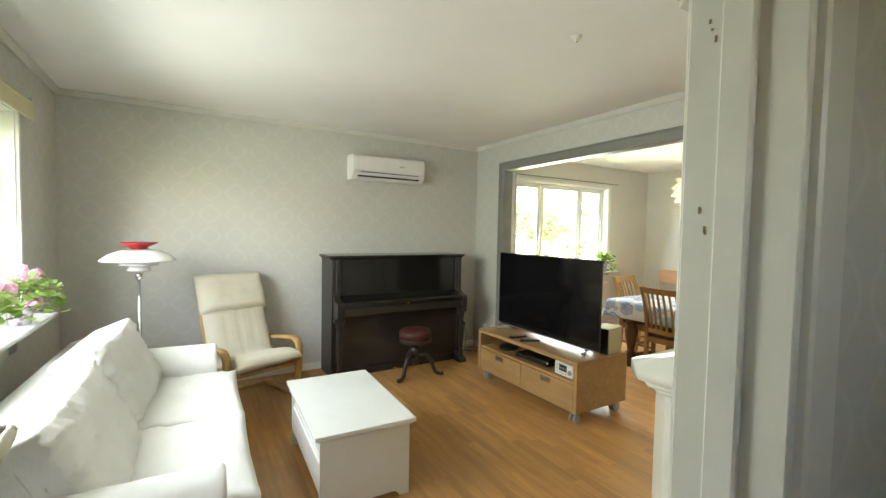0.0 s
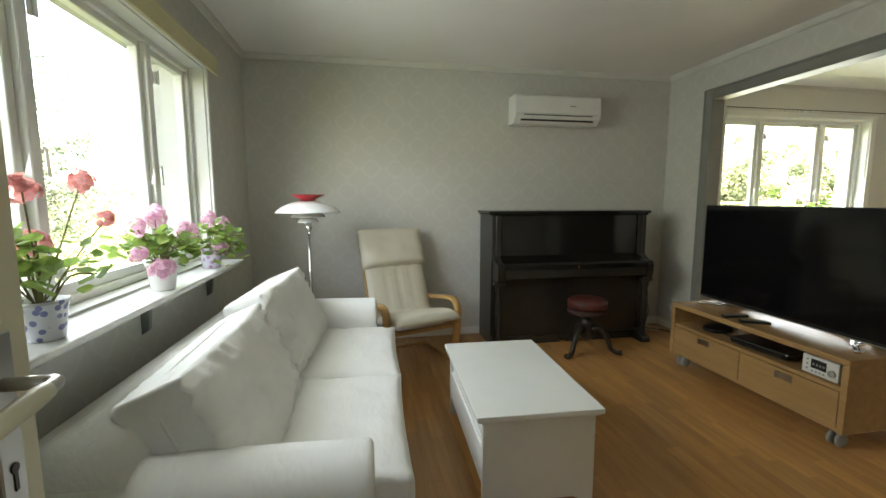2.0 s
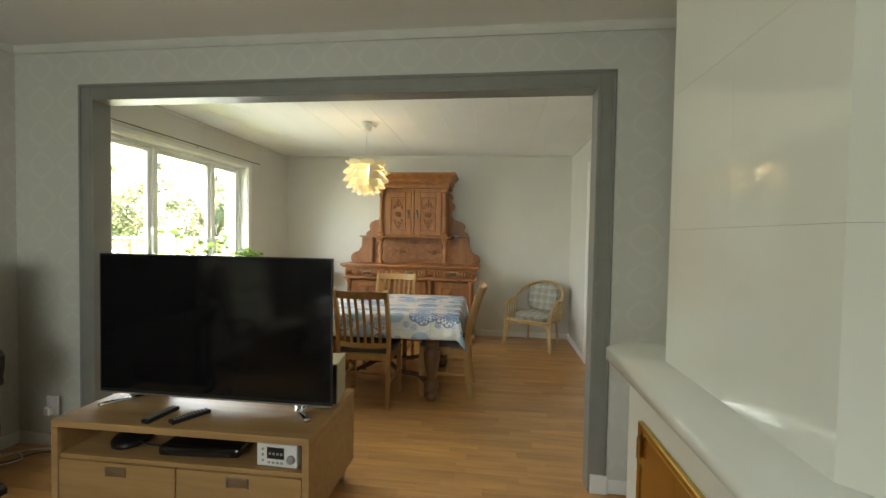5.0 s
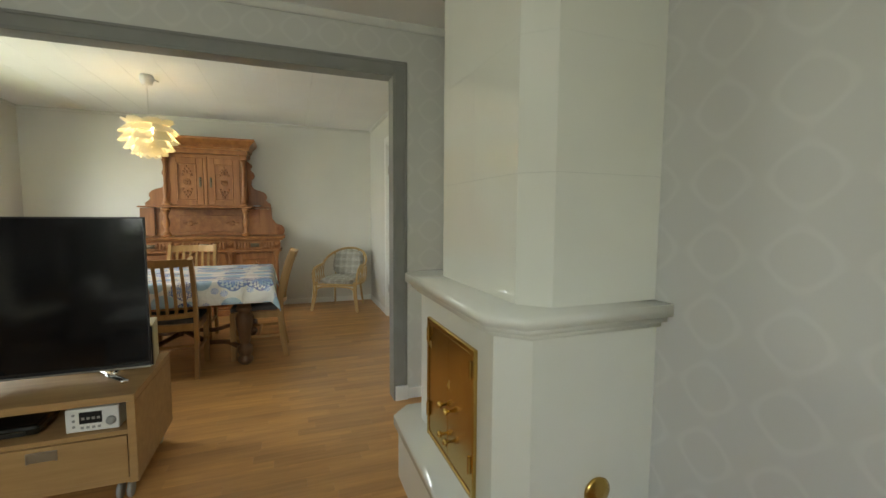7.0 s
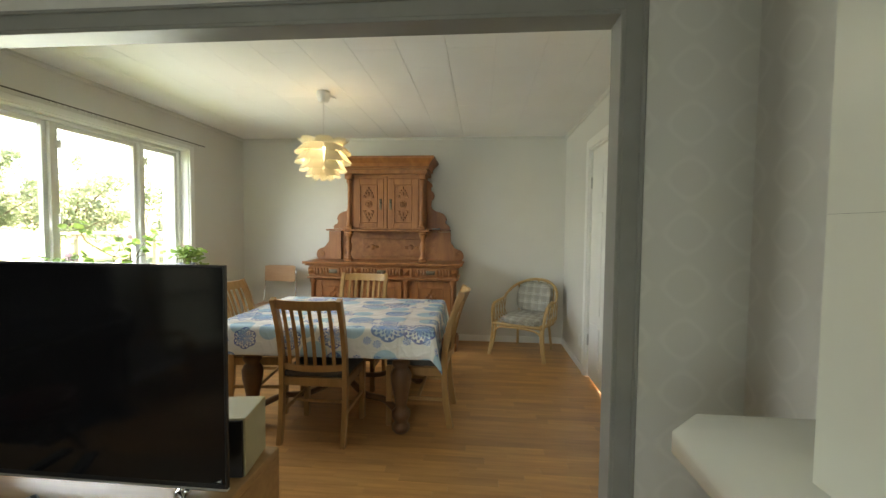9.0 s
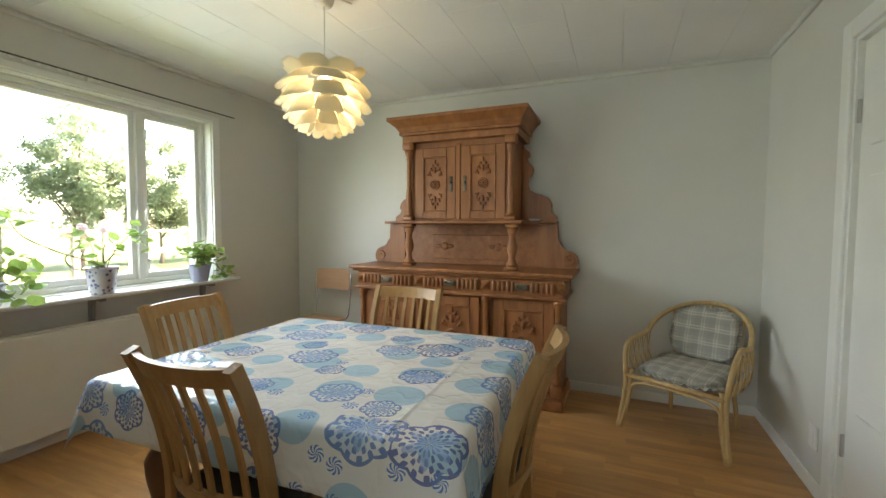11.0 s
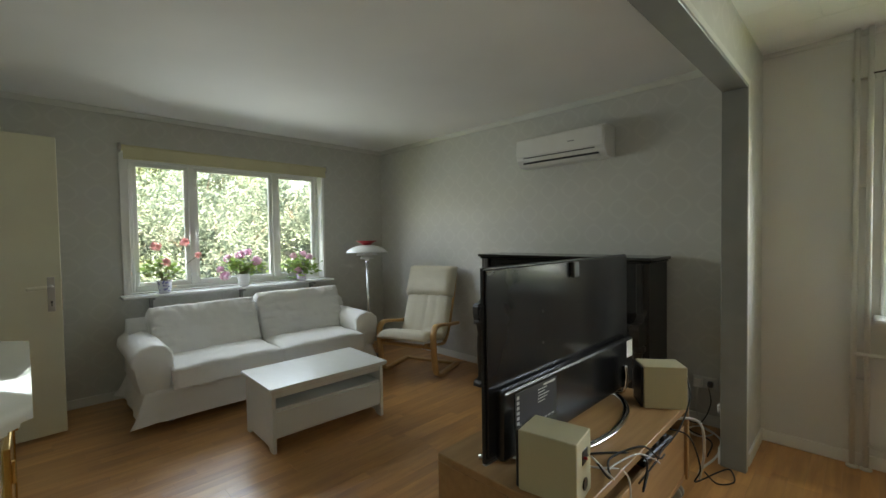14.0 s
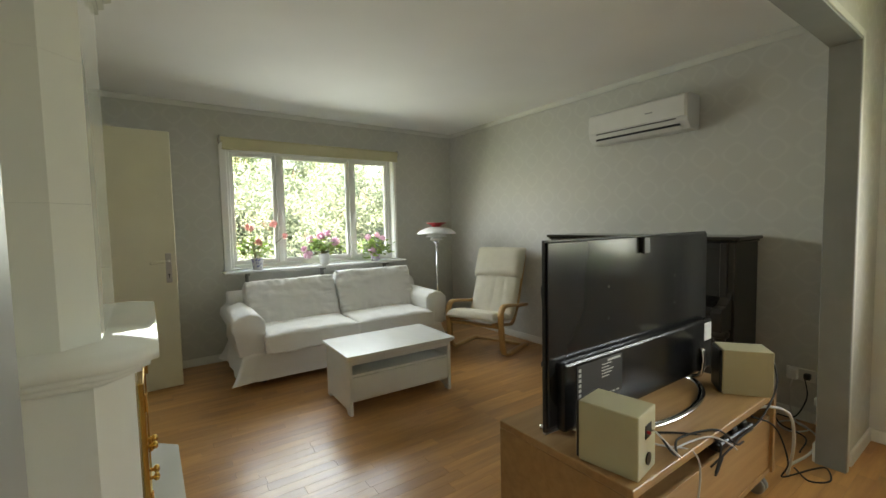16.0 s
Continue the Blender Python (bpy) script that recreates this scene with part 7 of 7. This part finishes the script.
def china(name, ground, figure, scale=30):
    m, n, l, b = mat(name, 0.2)
    v = coords(n, l)
    vo = n.new("ShaderNodeTexVoronoi")
    vo.inputs["Scale"].default_value = scale
    l.new(v, vo.inputs["Vector"])
    l.new(ramp(n, l, vo.outputs["Distance"], [(0.0, figure), (0.33, figure), (0.42, ground), (1.0, ground)]), b.inputs["Base Color"])
    return m


M_potblue = china("blue_flowered_china", (0.60, 0.60, 0.64), (0.16, 0.17, 0.34), 42)
M_potrose = china("rose_flowered_china", (0.62, 0.58, 0.66), (0.44, 0.26, 0.42), 36)
M_potlilac = plain("lilac_glaze", (0.33, 0.34, 0.46), 0.25)


def pot_plant(m, r, h, potmat, n_leaf, spread, tall, blooms, seed, label, leaf=0.05, petal=None, droop=0.0, branches=()):
    rng = random.Random(seed)
    p = thing("pot_plant", m, label, "pot plant", "plants on the window sills")
    bm = bmesh.new()
    lathe(bm, [(r * 0.68, 0.0), (r * 0.74, 0.004), (r * 0.98, h * 0.9), (r * 1.03, h * 0.91), (r * 1.04, h), (r * 0.97, h), (r * 0.93, h * 0.9)], 28)
    part("pot", bm, potmat, p, "", True)
    bm = bmesh.new()
    lathe(bm, [(r * 0.5, h * 0.84), (r * 0.94, h * 0.88), (r * 0.5, h * 0.905)], 20)
    part("soil", bm, M_soil, p)
    stems, fol = bmesh.new(), bmesh.new()
    tips = []
    for i in range(max(5, n_leaf // 7)):
        a = rng.uniform(0, 2 * math.pi)
        k = rng.uniform(0.25, 1.0)
        tip = Vector((spread * k * math.cos(a), spread * k * math.sin(a), h + tall * rng.uniform(0.35, 1.0) * (1 - 0.35 * k) - droop * k * rng.random()))
        tips.append(tip)
        tube(stems, smooth_path([(r * 0.3 * math.cos(a), r * 0.3 * math.sin(a), h * 0.88), (tip.x * 0.5, tip.y * 0.5, h + (tip.z - h) * 0.65 + 0.02), tip], 3), 0.0028, 5)
    for br in branches:
        pts = smooth_path(br, 5)
        tube(stems, pts, [0.005 * (1 - 0.6 * i / len(pts)) for i in range(len(pts))], 6)
        tips += [Vector(br[-1]), Vector(br[-1]), Vector(br[-1]) + Vector((0.02, 0, -0.02))]
    for i in range(n_leaf):
        c = tips[rng.randrange(len(tips))] + Vector((rng.gauss(0, 1), rng.gauss(0, 1), rng.gauss(0, 0.7))) * leaf * 0.75
        up = Vector((rng.gauss(0, 0.6), rng.gauss(0, 0.6), 1)).normalized()
        u = up.cross(Vector((rng.uniform(-1, 1), rng.uniform(-1, 1), 0.1))).normalized()
        v = up.cross(u)
        s = leaf * rng.uniform(0.6, 1.15) * 0.5
        mid = fol.verts.new(c - up * s * 0.25)
        ring = []
        for k in range(9):
            a = 2 * math.pi * k / 9
            q = s * (1 + 0.10 * math.cos(5 * a)) * (0.75 if k == 0 else 1.0)
            ring.append(fol.verts.new(c + u * q * math.cos(a) + v * q * math.sin(a) + up * s * 0.1 * math.sin(3 * a)))
        for k in range(9):
            fol.faces.new((mid, ring[k], ring[(k + 1) % 9]))
    part("stem", stems, M_stem, p)
    tagged(part("foliage", fol, M_pleaf, p, "scalloped green leaves"), kind="")
    for bx, by, bz, br in blooms:
        bm = bmesh.new()
        for i in range(46):
            d = Vector((rng.gauss(0, 1), rng.gauss(0, 1), rng.gauss(0.25, 0.9))).normalized()
            c = Vector((bx, by, bz)) + d * br * rng.uniform(0.55, 1.0)
            s = br * 0.38
            u = d.cross(Vector((0.3, 0.2, 1))).normalized()
            v = d.cross(u)
            mid = bm.verts.new(c)
            ring = [bm.verts.new(c + (u * math.cos(2 * math.pi * k / 5) + v * math.sin(2 * math.pi * k / 5)) * s * rng.uniform(0.7, 1.1) + d * s * 0.25) for k in range(5)]
            for k in range(5):
                bm.faces.new((mid, ring[k], ring[(k + 1) % 5]))
        head = part("flower_head", bm, petal or M_pink, p, "round head of pink petals")
        bm = bmesh.new()
        tube(bm, smooth_path([(0.0, 0.0, h * 0.9), (bx * 0.6, by * 0.6, h + (bz - h) * 0.6), (bx, by, bz)], 4), 0.0025, 5)
        part("flower_stalk", bm, M_stem, head)
    return p


ZS, ZD = LW[2] - 0.012, DW[2] - 0.005
pot_plant(pose(0.135, 1.52, ZS), 0.058, 0.115, M_potblue, 90, 0.15, 0.24, [(0.02, -0.06, 0.42, 0.042), (0.03, 0.16, 0.45, 0.038), (-0.02, 0.02, 0.27, 0.042), (0.03, 0.27, 0.33, 0.03)], 41, "pink geranium in a blue flowered pot on the sill", petal=M_coral)
pot_plant(pose(0.145, 2.20, ZS), 0.062, 0.125, M_whitep, 150, 0.17, 0.16, [(0.0, -0.03, 0.31, 0.045), (0.07, 0.10, 0.25, 0.048), (-0.02, -0.14, 0.28, 0.04), (0.09, -0.20, 0.12, 0.046), (-0.04, 0.06, 0.34, 0.04), (0.02, -0.22, 0.18, 0.034)], 42, "pink geranium in a plain white pot on the sill")
pot_plant(pose(0.135, 2.82, ZS), 0.062, 0.12, M_potrose, 170, 0.17, 0.16, [(0.03, -0.10, 0.28, 0.036), (0.05, 0.08, 0.26, 0.038), (0.08, -0.08, 0.12, 0.042), (0.0, 0.03, 0.30, 0.034)], 43, "pink geranium in a rose flowered pot on the sill", droop=0.12)
pot_plant(pose(5.09, 3.895, ZD), 0.085, 0.12, M_potlilac, 110, 0.24, 0.13, [(0.0, -0.02, 0.26, 0.03), (0.05, 0.0, 0.24, 0.026)], 44, "spreading geranium in a grey-blue pot on the sill", petal=M_pale, leaf=0.075, droop=0.20)
pot_plant(pose(5.615, 3.88, ZD), 0.085, 0.165, M_potblue, 40, 0.15, 0.26, [(-0.08, 0.03, 0.41, 0.026), (0.03, 0.03, 0.39, 0.024)], 45, "leggy geranium with bare branches in a flowered pot", petal=M_pale, leaf=0.07,
          branches=([(0.0, 0.0, 0.17), (-0.10, 0.0, 0.22), (-0.22, 0.0, 0.27), (-0.36, 0.02, 0.36), (-0.42, 0.02, 0.46)], [(0.0, 0.0, 0.17), (-0.14, -0.03, 0.16), (-0.20, -0.03, 0.23), (-0.13, -0.02, 0.29), (-0.12, -0.02, 0.34)], [(0.0, 0.0, 0.17), (0.06, 0.0, 0.23), (0.10, 0.0, 0.29), (0.20, 0.0, 0.39)]))
pot_plant(pose(6.285, 3.89, ZD), 0.076, 0.125, M_potlilac, 150, 0.15, 0.18, [(-0.04, 0.0, 0.30, 0.018)], 46, "bushy green plant with ivy in a lilac pot", petal=M_pale, leaf=0.055, branches=([(0.04, 0.0, 0.12), (0.10, 0.0, 0.14), (0.15, -0.02, 0.09), (0.19, -0.03, 0.05)],))


# ---- outside ----
M_leaf = leaf_mat("tree_leaf", (0.14, 0.20, 0.115), (0.24, 0.30, 0.19))
M_leaf2 = leaf_mat("bush_leaf", (0.085, 0.13, 0.095), (0.16, 0.215, 0.165))
M_bark = plain("bark", (0.12, 0.09, 0.06), 0.9, vary=0.4, scale=8, relief=0.6, fine=40)
M_grass = plain("grass", (0.075, 0.10, 0.045), 0.9, vary=0.4, scale=0.6, relief=0.5, fine=30)
M_grass.node_tree.nodes["Principled BSDF"].inputs["Specular IOR Level"].default_value = 0.05
M_deck = plain("weathered_fence_wood", (0.30, 0.25, 0.18), 0.8, vary=0.2, scale=3, relief=0.3)

bm = bmesh.new()
N = 40
gv = [[bm.verts.new(((-1 + 2 * i / N) ** 3 * 900 + 3, (-1 + 2 * j / N) ** 3 * 900 + 3, -0.55)) for j in range(N + 1)] for i in range(N + 1)]
for i in range(N):
    for j in range(N):
        bm.faces.new((gv[i][j], gv[i + 1][j], gv[i + 1][j + 1], gv[i][j + 1]))
setting("ground", bm, M_grass, "mown lawn round the house", "ground")
setting("foundation", boxes(((XW - T, -1.75, -0.56), (XF + 0.2, YN + T, -0.121))), plain("grey_plaster", (0.4, 0.39, 0.36), 0.85), "grey plastered house foundation", "foundation")
setting("roof", boxes(((XW - T - 0.5, -2.2, 2.71), (XF + 0.7, YN + T + 0.45, 2.80))), plain("roof_board", (0.25, 0.22, 0.19), 0.8), "flat eaves boards of the house roof", "roof")


def leaves(bm, spots, size, rng):
    for p in spots:
        d = Vector((rng.uniform(-1, 1), rng.uniform(-1, 1), rng.uniform(-0.6, 0.8))).normalized()
        s = d.cross(Vector((rng.uniform(-1, 1), rng.uniform(-1, 1), 1))).normalized()
        k = size * rng.uniform(0.6, 1.3)
        up = d.cross(s) * k * 0.16
        a = bm.verts.new(p - d * k * 0.5)
        b = bm.verts.new(p + s * k * 0.3 + up)
        c = bm.verts.new(p + d * k * 0.5)
        e = bm.verts.new(p - s * k * 0.3 + up)
        bm.faces.new((a, b, c))
        bm.faces.new((a, c, e))


def tree(x, y, height, spread, n, size, seed, label, name="tree", material=None, trunk=0.3, base=-0.55):
    rng = random.Random(seed)
    height *= 0.84 if name == "tree" else 1.0
    t = thing(name, pose(x, y, base), label, name)
    bm = bmesh.new()
    th = height * trunk
    tube(bm, smooth_path([(0, 0, -0.05), (0.05 * spread, 0.03, th * 0.5), (0, 0, th), (0.06 * spread, -0.05, height * 0.8)], 4), [spread * 0.055 * (1 - 0.07 * i) for i in range(13)], 8)
    tips = []
    for i in range(11):
        a = i * 2.4 + rng.uniform(-0.3, 0.3)
        h0 = th * rng.uniform(0.55, 1.0) + (height - th) * 0.35 * rng.random()
        reach = spread * rng.uniform(0.45, 0.95)
        h1 = h0 + (height - h0) * rng.uniform(0.15, 0.85)
        p = [(0, 0, h0), (reach * 0.45 * math.cos(a), reach * 0.45 * math.sin(a), h0 + (h1 - h0) * 0.55), (reach * math.cos(a), reach * math.sin(a), h1)]
        tube(bm, smooth_path(p, 3), [spread * 0.022 * (1 - 0.12 * k) for k in range(7)], 6)
        tips.append(Vector(p[1]))
        tips.append(Vector(p[2]))
    tips.append(Vector((0.05 * spread, 0, height * 0.9)))
    part("trunk", bm, M_bark, t, "", True)
    bm = bmesh.new()
    spots = []
    clumps = []
    for p in tips:
        for k in range(4):
            clumps.append((p + Vector((rng.gauss(0, 1), rng.gauss(0, 1), rng.gauss(0, 0.8))) * spread * 0.21, spread * rng.uniform(0.14, 0.32)))
    for i in range(int(n * 4.0)):
        c, r = clumps[rng.randrange(len(clumps))]
        d = Vector((rng.gauss(0, 1), rng.gauss(0, 1), rng.gauss(0, 0.8))).normalized()
        q = c + d * r * rng.random() ** 0.6
        if q.z > 0.08:
            spots.append(q)
    leaves(bm, spots, size * 0.68, rng)
    part("crown", bm, material or M_leaf, t, "leafy crown with gaps")
    return t


rng = random.Random(12)
for x, y, h, s, n, size, k in ((3.2, 24, 6.2, 2.6, 2600, 0.26, 1), (7.0, 23, 6.6, 2.5, 4200, 0.22, 2), (9.7, 24.5, 6.2, 2.0, 3600, 0.22, 3), (12.0, 27, 4.3, 1.7, 2600, 0.22, 4), (14.8, 22.5, 7.9, 2.5, 5200, 0.22, 5), (18.0, 22, 7.3, 2.3, 4200, 0.22, 6), (22.5, 22, 6.6, 2.6, 3000, 0.24, 7), (-3.0, 27, 7.5, 3.0, 2000, 0.36, 8), (27.0, 19, 6.6, 3.0, 2600, 0.28, 15)):
    tree(x, y, h, s, n, size, k, "leafy green garden tree beyond the lawn", trunk=0.22)
tree(-10.5, 1.8, 9.0, 3.4, 5200, 0.24, 21, "tall dark green tree behind the bushes", trunk=0.25)
tree(-14.0, 6.5, 8.0, 3.2, 3600, 0.26, 22, "tall green tree behind the bushes", trunk=0.25)
for x, y, h, s, n, k in ((-3.6, 1.1, 2.7, 1.35, 6000, 31), (-4.3, 3.3, 3.0, 1.5, 6500, 32), (-3.7, 5.3, 3.2, 1.5, 6000, 33), (-5.6, -0.3, 2.9, 1.5, 5000, 34), (-6.4, 4.8, 3.3, 1.7, 5000, 35), (-4.8, 7.6, 3.3, 1.7, 5000, 36), (-6.8, 1.8, 3.1, 1.7, 5000, 37), (-9.0, -2.5, 4.6, 2.2, 4000, 38), (-9.5, 4.2, 4.8, 2.3, 4000, 39), (-8.6, 8.4, 4.8, 2.3, 4000, 40)):
    tree(x, y, h, s, n, 0.10, k, "dense flowering garden bush outside the window", "bush", M_leaf2, 0.08)


def deck_rail():
    f = thing("deck_railing", pose(0, 0, -0.55), "weathered wooden railing with crossed braces on the lawn side", "railing")
    y = 8.6
    xs = [0.2 + 1.9 * i for i in range(8)]
    for x in xs:
        part("post", boxes(((x - 0.045, y - 0.045, 0.0), (x + 0.045, y + 0.045, 1.74)), bevel=0.006), M_deck, f)
    for a, b in zip(xs, xs[1:]):
        part("top_rail", boxes(((a + 0.002, y - 0.07, 1.745), (b - 0.002, y + 0.07, 1.79)), bevel=0.006), M_deck, f)
        part("bottom_rail", boxes(((a + 0.046, y - 0.02, 0.62), (b - 0.046, y + 0.02, 0.70)), bevel=0.004), M_deck, f)
        for s in (-1, 1):
            bm = bmesh.new()
            L = math.hypot(b - a - 0.1, 1.0)
            vs = box(bm, (-L / 2, -0.014, -0.04), (L / 2, 0.014, 0.04), 0.004)
            turn(vs, pose((a + b) / 2, y + s * 0.016, 1.22, 0, s * math.degrees(math.atan2(1.0, b - a - 0.1)), 0))
            part("brace", bm, M_deck, f)


deck_rail()


# ---- floor boards, last ----
floor = setting("floor", boxes(((XW - 0.1, -1.7, -0.12), (XF + 0.1, YN + 0.02, -0.008))), M_gap, "oak strip parquet floor, warm and worn", "floor")


def board_mesh(length, width):
    bm = bmesh.new()
    box(bm, (0.0002, 0.0002, -0.008), (width - 0.0002, length - 0.0002, 0.0), 0.0004)
    me = bpy.data.meshes.new("plank")
    bm.to_mesh(me)
    bm.free()
    me.materials.append(M_oak)
    return me


PW = 0.07
LENS = (0.36, 0.42, 0.48, 0.54)
BOARD = [board_mesh(n, PW) for n in LENS]
rest_v, rest_f = [], []
count = 0
rng = random.Random(4)
nx = int((XF - XW + 0.04) / PW) + 1
for i in range(nx):
    x = XW - 0.02 + i * PW
    y = -0.25 - rng.random() * 0.4
    while y < YN + 0.01:
        k = rng.randrange(4)
        n = LENS[k]
        near = (1.6 < x < 4.9 and 0.9 < y + n / 2 < 2.75)
        if near and count < 300:
            ob = new("plank", BOARD[k])
            ob.location = (x, y, 0)
            ob.parent = floor
            count += 1
        else:
            s = len(rest_v)
            g, e, h = 0.0002, 0.0006, 0.0004
            for z, o in ((-0.008, g), (-h, g), (0.0, e)):
                rest_v += [(x + o, y + o, z), (x + PW - o, y + o, z), (x + PW - o, y + n - o, z), (x + o, y + n - o, z)]
            for a in (0, 4):
                for q in range(4):
                    r = (q + 1) % 4
                    rest_f.append((s + a + q, s + a + r, s + a + 4 + r, s + a + 4 + q))
            rest_f.append((s + 8, s + 9, s + 10, s + 11))
        y += n
me = bpy.data.meshes.new("parquet_rest")
me.from_pydata(rest_v, [], rest_f)
me.materials.append(M_oak)
rest = new("parquet_rest", me)
rest.parent = floor
tagged(rest, "oak strips of the outer floor", kind="stuff")
hall = bmesh.new()
for i in range(36):
    box(hall, (XW + i * 0.07, -1.62, -0.008), (XW + i * 0.07 + 0.0692, -0.66, 0.0), 0.0006)
hf = part("hall_boards", hall, M_oak, floor, "oak strips of the hall floor")
